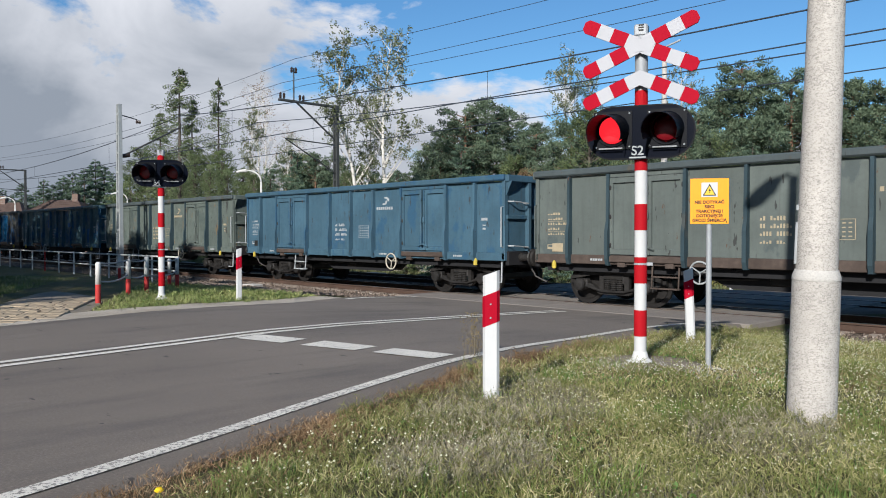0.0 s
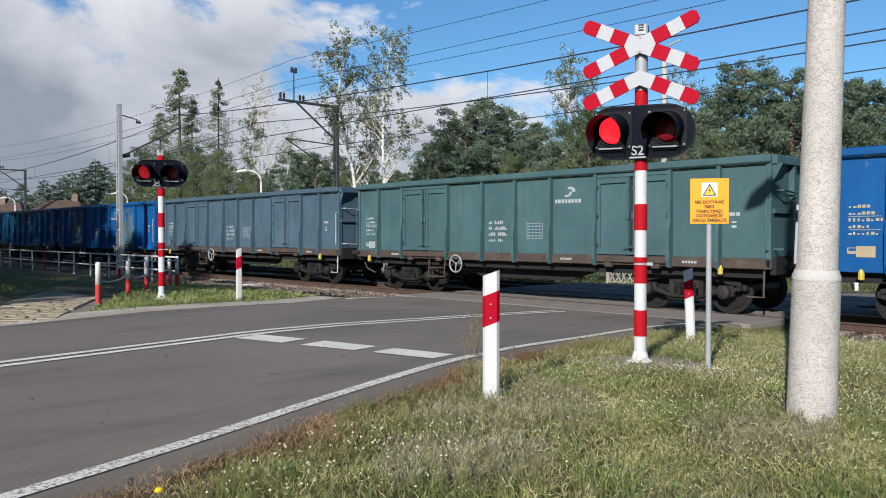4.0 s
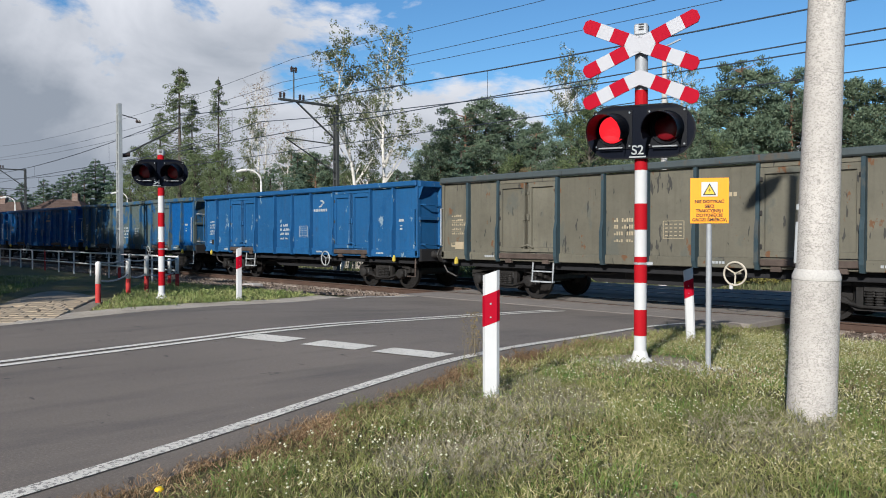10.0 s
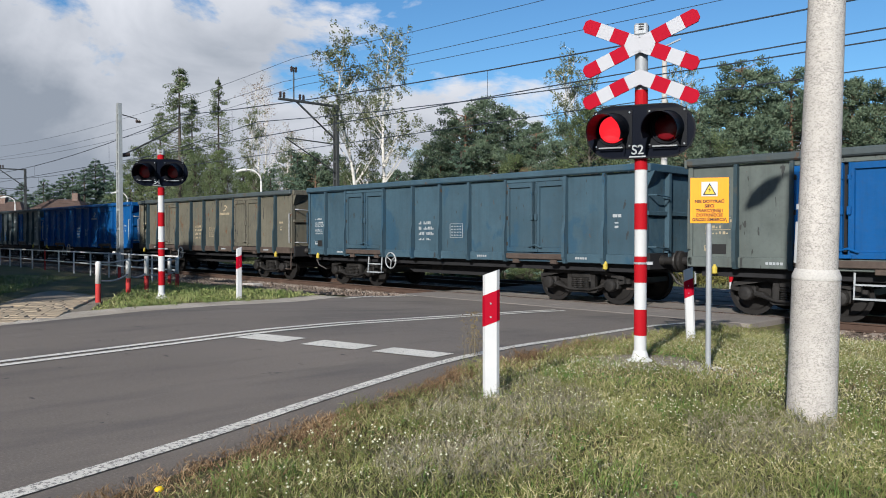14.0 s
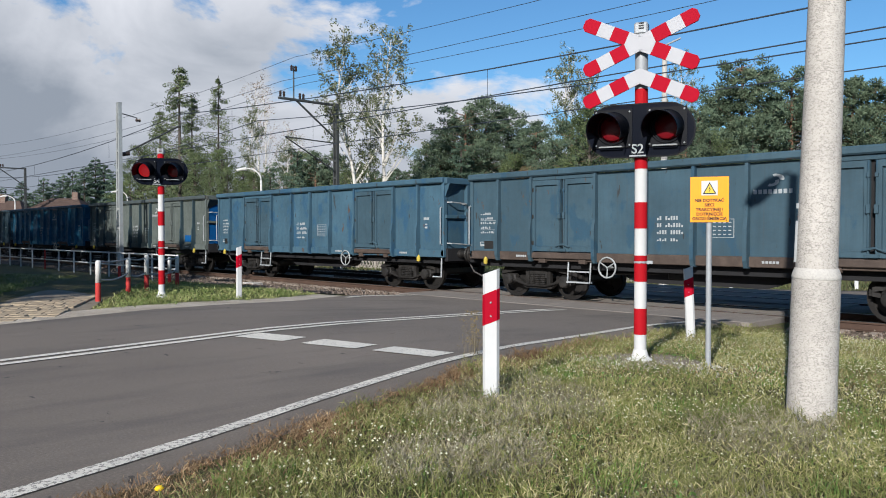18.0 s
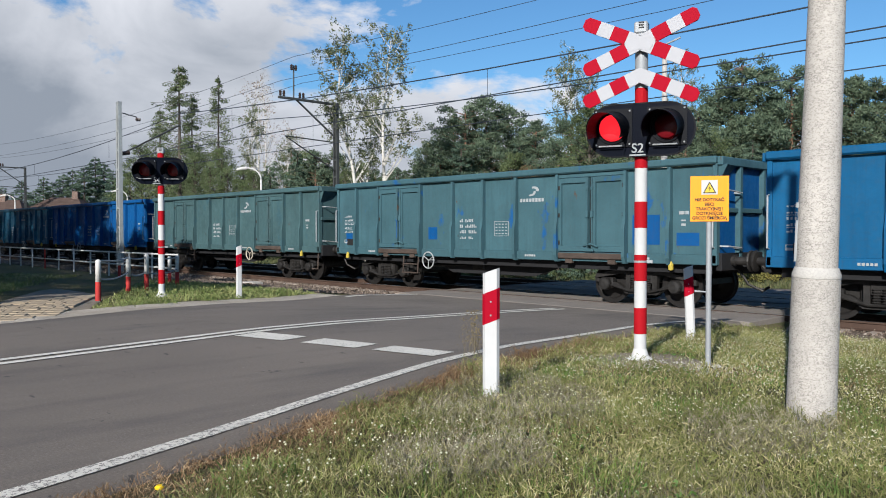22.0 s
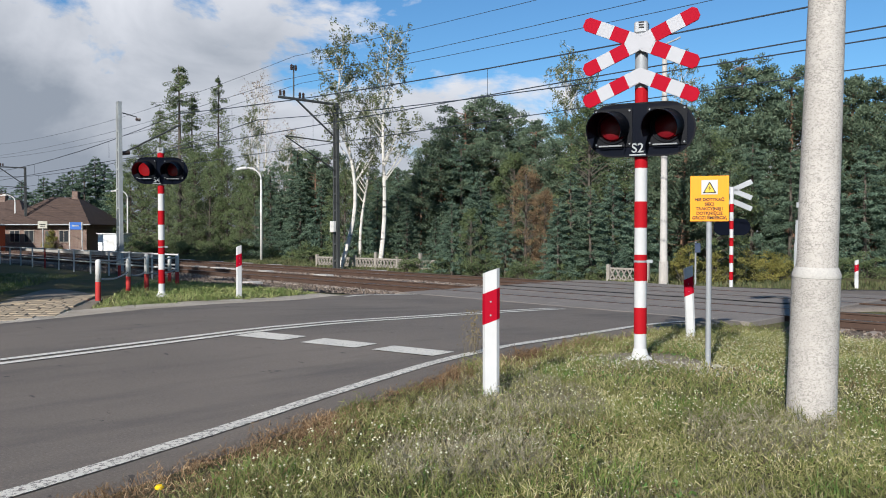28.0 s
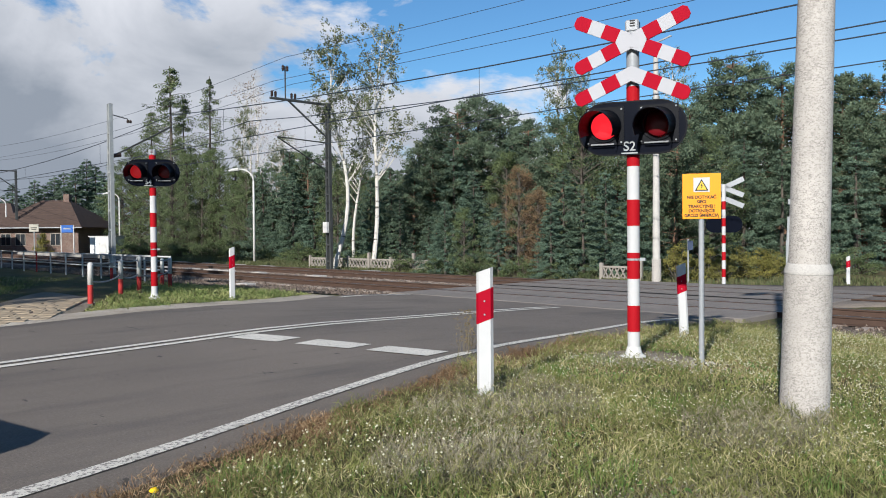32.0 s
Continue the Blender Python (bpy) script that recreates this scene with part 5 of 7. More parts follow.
for i in range(3):
    a, b = BOLLARDS[i], BOLLARDS[i + 1]
    za, zb = gz(a[0], a[1]), gz(b[0], b[1])
    solid("chain", chain((a[0], a[1], za + 0.42), (b[0], b[1], zb + 0.45), 0.07, GALV), GALV, "grey chain hanging between bollards", "chain", "bollard chains")
    solid("chain", chain((a[0], a[1], za + 0.76), (b[0], b[1], zb + 0.76), 0.04, GALV), GALV, "grey upper chain between bollards", "chain", "bollard chains")

# white pipe rail along the track side
rail = thing("pipe_railing", "low white pipe railing along the railway", "railing")
for k in range(30):
    x = -21.7 - 1.9 * k
    y = 10.0 + 0.055 * k
    z = gz(x, y)
    part("railing_post", G().tube([(x, y, z - 0.05), (x, y, z + 0.85)], 0.03, 8), RED_OLD if k % 8 == 7 else WHITE_DIRTY, rail)
    if k < 29:
        z2 = gz(x - 1.9, y + 0.055)
        for hh in (0.82, 0.42):
            part("railing_pipe", G().tube([(x, y, z + hh), (x - 1.9, y + 0.055, z2 + hh)], 0.024, 8), WHITE_DIRTY, rail)

# orange power-line warning sign
sg = thing("warning_sign", "orange overhead-line warning sign on a grey steel post", "warning sign", at=pose(-3.76, 7.11, gz(-3.76, 7.11), 0, 0, 32))
part("post", G().tube([(0, 0.02, -0.05), (0, 0.02, 1.84)], 0.027, 12, caps=False), GALV, sg, smooth=True)
plate = part("plate", G().box(-0.178, 0.178, -0.014, -0.008, 1.405, 1.845, 0.002), ORANGE, sg, "orange sign plate")
part("pictogram_field", G().box(-0.075, 0.075, -0.017, -0.014, 1.665, 1.805, 0.001), WHITE, plate)
part("triangle_border", G().prism([(-0.062, 1.678), (0.062, 1.678), (0.0, 1.792)], -0.0195, -0.017), INK, plate)
part("triangle_field", G().prism([(-0.047, 1.687), (0.047, 1.687), (0.0, 1.773)], -0.0215, -0.0195), plain("yellow print", (0.75, 0.5, 0.05)), plate)
part("lightning_bolt", G().prism([(0.006, 1.755), (-0.012, 1.722), (0.001, 1.724), (-0.006, 1.695), (0.013, 1.73), (0.001, 1.728)], -0.023, -0.0215), INK, plate)
for k, text in enumerate(("NIE DOTYKAĆ", "SIECI", "TRAKCYJNEJ !", "DOTKNIĘCIE", "GROZI ŚMIERCIĄ")):
    part("lettering", letters(text, 0.041, bold=0.0014), INK, plate, "black letters %s" % text, at=pose(0, -0.016, 1.602 - 0.044 * k))

# small signs across the tracks
bs = thing("track_sign", "small dark blue sign on a thin grey post", "sign", at=pose(-13.5, 24.6, gz(-13.5, 24.6), 0, 0, 30))
part("post", G().tube([(0, 0, -0.05), (0, 0, 1.55)], 0.03, 8), GALV, bs)
part("plate", G().box(-0.02, 0.16, -0.05, -0.03, 1.18, 1.5, 0.004), plain("dark blue sign back", (0.03, 0.05, 0.10), 0.6), bs)
ts = thing("track_post", "thin dark marker post beside the road", "post", at=pose(-10.9, 26.4, gz(-10.9, 26.4)))
part("shaft", G().tube([(0, 0, -0.05), (0, 0, 1.5)], 0.04, 8), MAST, ts)
part("tip", G().tube([(0, 0, 1.5), (0, 0, 1.56)], 0.045, 8), INK, ts)

# ---------------------------------------------------------------- concrete lamp pole, other lamps
lp = thing("street_lamp", "thick spun-concrete street lamp pole in the grass", "street lamp", at=pose(-2.075, 5.29, gz(-2.075, 5.29) - 0.05, 0, 0, 0) @ pose(0, 0, 0, 0.4, 1.75, 0))
part("pole_base", G().lathe([(0.155, 0.0), (0.155, 0.02), (0.151, 0.4), (0.1472, 1.0), (0.147, 1.024), (0.147, 1.03)], n=32), CONCRETE, lp, "rough speckled concrete foot section", smooth=True)
part("collar", G().lathe([(0.147, 1.025), (0.1485, 1.03), (0.148, 1.05), (0.134, 1.088), (0.131, 1.095)], n=32), CONCRETE_FINE, lp, "pale concrete collar", smooth=True)
part("shaft", G().lathe([(0.127, 1.088), (0.1268, 1.094), (0.1255, 1.25), (0.110, 2.85), (0.0862, 7.46), (0.086, 7.5)], n=32), CONCRETE, lp, "tapered concrete shaft", smooth=True)
part("conduit", G().tube([(-0.110, -0.072, 1.13), (-0.108, -0.070, 1.40)], 0.009, 6), STENCIL, lp, "white plastic conduit")
part("conduit", G().tube([(-0.107, -0.070, 1.48), (-0.107, -0.070, 1.515)], 0.009, 6), STENCIL, lp)
part("bracket", G().tube([(0, 0, 7.2), (0, 0, 7.5), (-0.08, -0.06, 7.6), (-0.20, -0.2, 7.58)], 0.03, 8), GALV, lp)
hd = [(-0.19, -0.15, 7.58), (-0.27, -0.38, 7.54), (-0.39, -0.68, 7.48), (-0.49, -0.95, 7.42)]
hg = G()
hg.tube(hd[:2], 0.05, 10, 0.16).tube(hd[1:3], 0.16, 10, 0.17).tube(hd[2:], 0.17, 10, 0.05)
part("lamp_head", hg, GALV, lp, "grey luminaire housing")


def curved_lamp(x, y, h, group="station lamps"):
    c = thing("street_lamp", "slim white station lamp with curved arm", "street lamp", group, at=pose(x, y, gz(x, y) - 0.1, 0, 0, 40))
    arc = [(-0.9 * (1 - math.cos(t)), 0, h - 0.75 + 0.75 * math.sin(t)) for t in np.linspace(0, 1.7, 9)]
    part("pole", G().tube([(0, 0, 0), (0, 0, h * 0.5), (0, 0, h - 0.75)], 0.085, 10, 0.06), WHITE_DIRTY, c, smooth=True)
    part("arm", G().tube(arc, 0.05, 8, 0.04), WHITE_DIRTY, c, smooth=True)
    e = arc[-1]
    part("lamp_head", G().tube([(e[0] + 0.05, 0, e[2]), (e[0] - 0.25, 0, e[2] - 0.02), (e[0] - 0.6, 0, e[2] - 0.09)], 0.12, 8, 0.06), WHITE_DIRTY, c)


curved_lamp(-44.5, 26.1, 6.1)
curved_lamp(-75.5, 29.8, 6.0)
curved_lamp(-89.0, 23.6, 6.0)
fp = thing("lamp_pole", "slender round concrete pole across the tracks", "lamp pole", at=pose(-14.66, 24.5, gz(-14.66, 24.5) - 0.1))
part("pole_base", G().lathe([(0.17, 0), (0.17, 0.03), (0.161, 0.93), (0.16, 0.95)], n=16), CONCRETE, fp, smooth=True)
part("shaft", G().lathe([(0.135, 0.95), (0.1345, 0.97), (0.0855, 8.15), (0.085, 8.2)], n=16), CONCRETE_FINE, fp, smooth=True)
part("bracket", G().tube([(0, 0, 8.1), (0, 0, 8.5), (0.5, 0.2, 8.7)], 0.035, 8), GALV, fp)


# ---------------------------------------------------------------- overhead line
def mast(x, y, h, lattice=True, material=None, side=1):
    m = thing("catenary_mast", "steel overhead-line mast of two channels with tie plates", "catenary mast", "overhead line masts", at=pose(x, y, gz(x, y) - 0.15))
    mat_ = material or MAST
    part("foundation", G().box(-0.4, 0.4, -0.35, 0.35, -0.3, 0.22, 0.03), CONCRETE, m)
    top_w, low_w = 0.09, 0.17
    for s in (-1, 1):
        part("channel", G().prism([(s * low_w - 0.05, 0.2), (s * low_w + 0.05, 0.2), (s * top_w + 0.045, h), (s * top_w - 0.045, h)], -0.08, 0.08), mat_, m)
    z = 0.7
    while z < h - 0.2:
        w = low_w + (top_w - low_w) * z / h
        part("tie_plate", G().box(-w, w, -0.085, 0.085, z, z + 0.09), mat_, m)
        z += 0.85
    return m


mn = mast(-35.2, 13.55, 8.0)
part("strut", G().tube([(0, 0.1, 5.7), (0, 2.85, 7.25)], 0.04, 8), DARKMAST, mn)
part("strut", G().tube([(0, 0.1, 5.72), (0, 0.45, 5.78)], 0.09, 8), PORCELAIN, mn, "brown ribbed insulator")
part("stay", G().tube([(0, 0.0, 7.55), (0, 0.8, 7.4)], 0.025, 6), DARKMAST, mn)
part("insulator", G().lathe([(0.05, 0), (0.09, 0.03), (0.05, 0.06), (0.09, 0.1), (0.05, 0.14), (0.09, 0.18), (0.05, 0.22)], (0, 0.75, 7.3), "Y", 10), PORCELAIN, mn)


def far_mast(x, y, top):
    m = mast(x, y, top, material=DARKMAST)
    part("cross_beam", G().box(-0.07, 0.07, -3.35, 0.1, top - 0.13, top - 0.02, 0.01), DARKMAST, m)
    part("cross_beam_brace", G().tube([(0, -0.05, top - 1.75), (0, -2.35, top - 0.1)], 0.05, 8), DARKMAST, m)
    part("riser", G().tube([(0, -2.5, top - 0.05), (0, -2.5, top + 1.55)], 0.035, 8), DARKMAST, m)
    for yy, zz in ((-3.25, 0.0), (-3.05, 0.0), (-2.15, 0.0), (-1.95, 0.0), (-2.62, 1.3), (-2.38, 1.3)):
        part("insulator", G().lathe([(0.03, 0), (0.075, 0.04), (0.05, 0.08), (0.075, 0.12), (0.05, 0.16), (0.075, 0.2), (0.03, 0.28)], (0, yy, top + zz), "Z", 10), PORCELAIN, m)
    part("cantilever", G().tube([(0, -0.1, top - 3.4), (0, -3.0, top - 1.9)], 0.035, 8), DARKMAST, m)
    part("cantilever", G().tube([(0, -0.1, top - 2.0), (0, -3.0, top - 1.9)], 0.03, 8), DARKMAST, m)
    return m


fm = far_mast(-32.8, 23.55, 8.75)
part("cable_box", G().box(-0.18, 0.14, -0.28, -0.1, 2.2, 2.75, 0.02), WHITE_DIRTY, fm, "white switch box on the mast")
far_mast(-84.0, 23.2, 8.6)
far_mast(24.0, 23.55, 8.75)
mr = mast(24.0, 13.55, 8.0)
mast(-88.0, 13.4, 8.0)

SPANS = (-260, -200, -146, -88, -35.2, 24.0, 84, 144)


def catenary(y, z_mast, z_mid, z_contact, name="overhead_line"):
    line = thing(name, "dark overhead contact wire with hangers above the track", "overhead line", "overhead lines")
    carrier, drops = G(), []
    pts = []
    for a, b in zip(SPANS, SPANS[1:]):
        for t in np.linspace(0, 1, 13)[:-1]:
            pts.append((a + (b - a) * t, y, z_mid + (z_mast - z_mid) * (2 * t - 1) ** 2))
            if 0.05 < t < 0.99 and round(t * 12) % 3 == 1:
                drops.append(((pts[-1][0], y, pts[-1][2]), (pts[-1][0], y, z_contact)))
    carrier.tube(pts, 0.018, 6)
    part("carrier_wire", carrier, WIRE, line)
    part("contact_wire", G().tube([(SPANS[0], y, z_contact), (SPANS[-1], y, z_contact)], 0.015, 6), WIRE, line)
    for d in drops:
        part("hanger_wire", G().tube(list(d), 0.007, 5), WIRE, line)


catenary(TRACKS[0], 7.2, 6.2, 5.55)
catenary(TRACKS[1], 7.3, 6.25, 5.6)
for y, z, sag in ((20.4, 8.95, 0.5), (21.5, 8.95, 0.6), (21.1, 10.2, 0.7)):
    pts = []
    for a, b in zip(SPANS, SPANS[1:]):
        for t in np.linspace(0, 1, 13)[:-1]:
            pts.append((a + 2.4 + (b - a) * t, y, z - sag * (1 - (2 * t - 1) ** 2)))
    solid("feeder_wire", G().tube(pts, 0.011, 5), WIRE, "thin feeder wire on the line masts", "wire", "feeder wires")


# ---------------------------------------------------------------- station house and its forecourt
def brick_mat():
    m = Mat("old brown brick", 0.9)
    t = m.n.new("ShaderNodeTexBrick")
    t.inputs["Color1"].default_value, t.inputs["Color2"].default_value = (0.17, 0.095, 0.07, 1), (0.12, 0.07, 0.055, 1)
    t.inputs["Mortar"].default_value = (0.24, 0.21, 0.18, 1)
    t.inputs["Scale"].default_value, t.inputs["Brick Width"].default_value, t.inputs["Row Height"].default_value, t.inputs["Mortar Size"].default_value = 1.0, 0.26, 0.075, 0.01
    side = m.mapped((1, 1, 1), False)
    side.node.inputs["Rotation"].default_value = (radians(-90), 0, 0)
    m.l.new(side, t.inputs["Vector"])
    m.color(m.mix(m.ramp(m.noise(1.3, 6), 0.4, 0.7, 0, 0.6), t.outputs["Color"], (0.09, 0.06, 0.05)))
    return m.m


BRICK = brick_mat()
ROOF = plain("brown roof tile", (0.105, 0.070, 0.056), 0.85, 0, 0.45, 6)
GLASS = plain("dark window glass", (0.03, 0.035, 0.04), 0.1)
hx, hy = -84.9, 27.1
hs = thing("station_house", "low brown brick station house with big hipped tile roof", "house", at=pose(hx, hy, gz(hx, hy), 0, 0, 46))
part("wall", G().box(-4.1, 4.1, -4.0, 4.0, -0.1, 2.75), BRICK, hs, "brown brick walls")
for x in (-2.9, -1.5, 1.9):
    wdw = part("window", G().box(x - 0.5, x + 0.5, -4.04, -3.98, 0.9, 2.1, 0.01), FENCE, hs)
    part("pane", G().box(x - 0.43, x - 0.03, -4.05, -4.03, 0.97, 2.03), GLASS, wdw)
    part("pane", G().box(x + 0.03, x + 0.43, -4.05, -4.03, 0.97, 2.03), GLASS, wdw)
part("door", G().box(0.1, 0.9, -4.05, -3.98, 0.0, 2.0, 0.01), DARKMAST, hs)
roof = part("roof", G().add([(-4.8, -4.8, 2.65), (4.8, -4.8, 2.65), (4.8, 4.8, 2.65), (-4.8, 4.8, 2.65), (-1.4, 0, 5.45), (1.4, 0, 5.45)], [(0, 1, 5, 4), (1, 2, 5), (2, 3, 4, 5), (3, 0, 4), (3, 2, 1, 0)]), ROOF, hs, "brown hipped roof")
rows_g = G()
for k in range(1, 11):
    t = k / 11.0
    z, y = 2.65 + 2.8 * t, -4.8 + 4.8 * t
    xl = -4.8 + 3.4 * t
    rows_g.box(xl, -xl, y - 0.035, y + 0.01, z - 0.01, z + 0.035)
part("tile_course", rows_g, ROOF, roof)
part("chimney", G().box(0.9, 1.5, -0.3, 0.3, 5.0, 6.05, 0.02), BRICK, roof)
part("gutter", G().tube([(-4.85, -4.85, 2.62), (4.85, -4.85, 2.62)], 0.06, 8), MAST, hs)

h2 = thing("outbuilding", "small brown-roofed annex beside the station house", "house", at=pose(-101.0, 25.0, -0.2, 0, 0, 46))
part("wall", G().box(-5, 5, -3.5, 3.5, -0.1, 2.6), BRICK, h2)
part("roof", G().add([(-5.6, -4.1, 2.5), (5.6, -4.1, 2.5), (5.6, 4.1, 2.5), (-5.6, 4.1, 2.5), (-2.5, 0, 5.6), (2.5, 0, 5.6)], [(0, 1, 5, 4), (1, 2, 5), (2, 3, 4, 5), (3, 0, 4), (3, 2, 1, 0)]), ROOF, h2)
part("chimney", G().box(0.4, 1.0, -0.3, 0.3, 4.8, 6.3), BRICK, h2)
kiosk = thing("kiosk", "orange-red boarded kiosk wall by the platform", "kiosk", at=pose(-82.5, 19.6, -0.2, 0, 0, 46))
part("wall", G().box(-1.0, 1.0, -1, 1, 0, 2.5, 0.02), plain("orange red boards", (0.50, 0.10, 0.04), 0.7), kiosk)
part("roof", G().box(-1.2, 1.2, -1.2, 1.2, 2.5, 2.6, 0.01), MAST, kiosk)
part("post", G().box(1.05, 1.15, -1.15, -1.05, 0, 2.5), WHITE_DIRTY, kiosk)
shed = thing("white_shed", "white sheet-metal shed beside the station", "shed", at=pose(-72.8, 27.6, -0.25, 0, 0, 46))
part("wall", G().box(-1.15, 1.15, -1.0, 1.0, 0.0, 1.75, 0.03), plain("white sheet metal", (0.78, 0.80, 0.80), 0.5), shed)
part("roof", G().box(-1.25, 1.25, -1.1, 1.1, 1.75, 1.83, 0.02), WHITE_DIRTY, shed)
part("door", G().box(-0.35, 0.35, -1.02, -0.99, 0.05, 1.6, 0.005), WHITE_DIRTY, shed)
nb = thing("station_sign", "blue station name board on two white posts", "station sign", at=pose(-72.0, 23.9, -0.2, 0, 0, 46))
for x in (-0.55, 0.55):
    part("post", G().tube([(x, 0, 0), (x, 0, 2.75)], 0.05, 8), WHITE_DIRTY, nb)
part("plate", G().box(-0.5, 0.5, -0.05, -0.02, 2.1, 2.75, 0.01), SIGN_BLUE, nb)
part("lettering", G().box(-0.32, 0.30, -0.056, -0.05, 2.38, 2.50), STENCIL, nb)
ys = thing("platform_sign", "pale rectangular sign on a thin post", "sign", at=pose(-74.3, 21.9, -0.2, 0, 0, 46))
part("post", G().tube([(0, 0, 0), (0, 0, 2.3)], 0.05, 8), MAST, ys)
part("plate", G().box(-0.42, 0.42, -0.06, -0.02, 2.2, 2.85, 0.01), plain("cream sign face", (0.45, 0.43, 0.36)), ys)
part("lettering", G().box(-0.28, 0.28, -0.066, -0.06, 2.5, 2.58), INK, ys)
part("lettering", G().box(-0.22, 0.22, -0.066, -0.06, 2.36, 2.42), INK, ys)
# platform edge beyond the second track
g = G().box(-120, -52, 22.75, 22.95, -0.4, 0.12, 0.02)
solid("platform_edge", g, concrete_mat("platform concrete", (0.33, 0.31, 0.28)), "low weathered concrete platform edge", "platform", kind="structure")
# concrete cable-trough lids lying beside the rails
for x, y, a, l in ((-37.5, 18.4, 2, 1.4), (-34.0, 18.45, -3, 1.6), (-29.0, 23.1, 4, 1.6), (-26.5, 18.4, 1, 1.2), (-40.8, 18.4, 0, 1.5), (-24.3, 13.9, 8, 0.9), (-45.0, 23.2, 0, 2.0), (-41.5, 23.2, 3, 1.8), (-38.2, 23.2, -2, 1.6), (-49.0, 23.2, 1, 2.2), (-35.6, 18.5, 5, 1.2), (-47.0, 18.4, -2, 1.8), (-31.0, 18.4, 3, 1.0)):
    solid("trough_lid", G().box(-l / 3, l / 3, -0.22, 0.22, 0, 0.11, 0.02), CONCRETE, "pale concrete trough lid on the ballast", "concrete slab", "trough lids", at=pose(x, y, -0.17 if y < 20 else -0.24, 0, 0, a))


def lattice_fence(x0, y0, n, turn):
    f = thing("lattice_fence", "low pale concrete fence with lattice panels", "fence", "lattice fences", at=pose(x0, y0, gz(x0, y0), 0, 0, turn))
    for k in range(n + 1):
        part("post", G().box(k * 1.6 - 0.07, k * 1.6 + 0.07, -0.07, 0.07, -0.1, 0.85 if k % 2 else 0.65, 0.015), FENCE, f)
    for k in range(n):
        p = G()
        a, b = k * 1.6 + 0.07, k * 1.6 + 1.53
        p.box(a, b, -0.03, 0.03, 0.06, 0.13).box(a, b, -0.03, 0.03, 0.47, 0.54)
        x = a + 0.12
        while x < b:
            p.prism([(x - 0.13, 0.13), (x - 0.08, 0.13), (x + 0.10, 0.47), (x + 0.05, 0.47)], -0.025, 0.025)
            p.prism([(x + 0.05, 0.13), (x + 0.10, 0.13), (x - 0.08, 0.47), (x - 0.13, 0.47)], -0.025, 0.025)
            x += 0.24
        tagged(part("lattice", p, FENCE, f), kind="stuff")


lattice_fence(-36.5, 24.9, 7, 4)
lattice_fence(-17.3, 25.0, 1, 6)

# ---------------------------------------------------------------- trees
TR = np.random.default_rng(42)


def cards(p, size, aspect=1.0, along=None, flat=0.0, out=None):
    """Leaf quads at points p; along gives the long axis, out the side they turn to."""
    n = len(p)
    a = TR.normal(size=(n, 3)) if along is None else along + TR.normal(size=(n, 3)) * 0.35
    a /= np.linalg.norm(a, axis=1)[:, None]
    face = TR.normal(size=(n, 3)) + np.array([0, 0, flat])
    if out is not None:
        face = face * 0.55 + out / (np.linalg.norm(out, axis=1)[:, None] + 1e-9)
    b = np.cross(a, face)
    b /= np.linalg.norm(b, axis=1)[:, None] + 1e-9
    s = (size * TR.uniform(0.6, 1.3, n))[:, None]
    a, b = a * s * aspect, b * s
    v = np.stack([p - a - b * 0.3, p - a * 0.1 + b, p + a + b * 0.3, p + a * 0.1 - b], 1)
    f = np.arange(4 * n).reshape(n, 4)
    return v.reshape(-1, 3), f


class Crown:
    """Leaves gathered in clumps, each clump lit as a small rounded mass."""

    def __init__(self, seed):
        self.r = random.Random(seed)
        self.p, self.d, self.o = [], [], []

    def clump(self, c, R, count, flat=0.6, rise=0.45, axis_=None):
        r = self.r
        for _ in range(count):
            u = Vector((r.gauss(0, 1), r.gauss(0, 1), r.gauss(0, 1))).normalized() * R * r.random() ** 0.4
            u.z *= flat
            self.p.append((c[0] + u.x, c[1] + u.y, c[2] + u.z))
            self.d.append((u.x + (axis_[0] if axis_ else 0), u.y + (axis_[1] if axis_ else 0), u.z + rise * R + (axis_[2] if axis_ else 0)))
            self.o.append((u.x, u.y, u.z + 0.5 * R))
        return self

    def mesh(self, size, aspect):
        v, f = cards(np.array(self.p), size, aspect, np.array(self.d), 0.0, np.array(self.o))
        return np_mesh("crown", v, f)


def spruce(seed):
    """Dense young spruce: whorls of drooping boughs tipped with lighter sprays."""
    k = Crown(seed)
    r = k.r
    tr = G().tube([(0, 0, 0), (0.04, 0.02, 5), (0, 0, 9.8)], 0.16, 8, 0.02)
    z = 0.3
    while z < 9.7:
        reach = (1 - z / 10.2) ** 0.85 * 2.5 * r.uniform(0.85, 1.1) + 0.12
        n = 6
        z0 = z
        for q in range(n):
            a = 6.283 * (q + r.random()) / n
            L = reach * r.uniform(0.6, 1.15)
            z = z0 + r.uniform(-0.26, 0.26)
            ca, sa = math.cos(a), math.sin(a)
            if q % 3 == 0:
                tr.tube([(0, 0, z + 0.1), (L * ca, L * sa, z - 0.22 * L)], 0.022, 4, 0.006)
            for t in ((0.55, 0.8, 1.0) if L > 1.0 else (0.6, 1.0) if L > 0.5 else (1.0,)):
                w = (0.36 - 0.14 * t) * (0.5 + 0.35 * L)
                k.clump((L * t * ca, L * t * sa, z - 0.25 * L * t + 0.12 * L * t * t), w, int(40 + 60 * w), 0.75, 0.1, (0.16 * ca, 0.16 * sa, -0.02))
        z = z0 + r.uniform(0.26, 0.40)
    k.clump((0, 0, 9.75), 0.16, 20, 2.0)
    return tr.mesh("trunk"), k.mesh(0.027, 3.0)


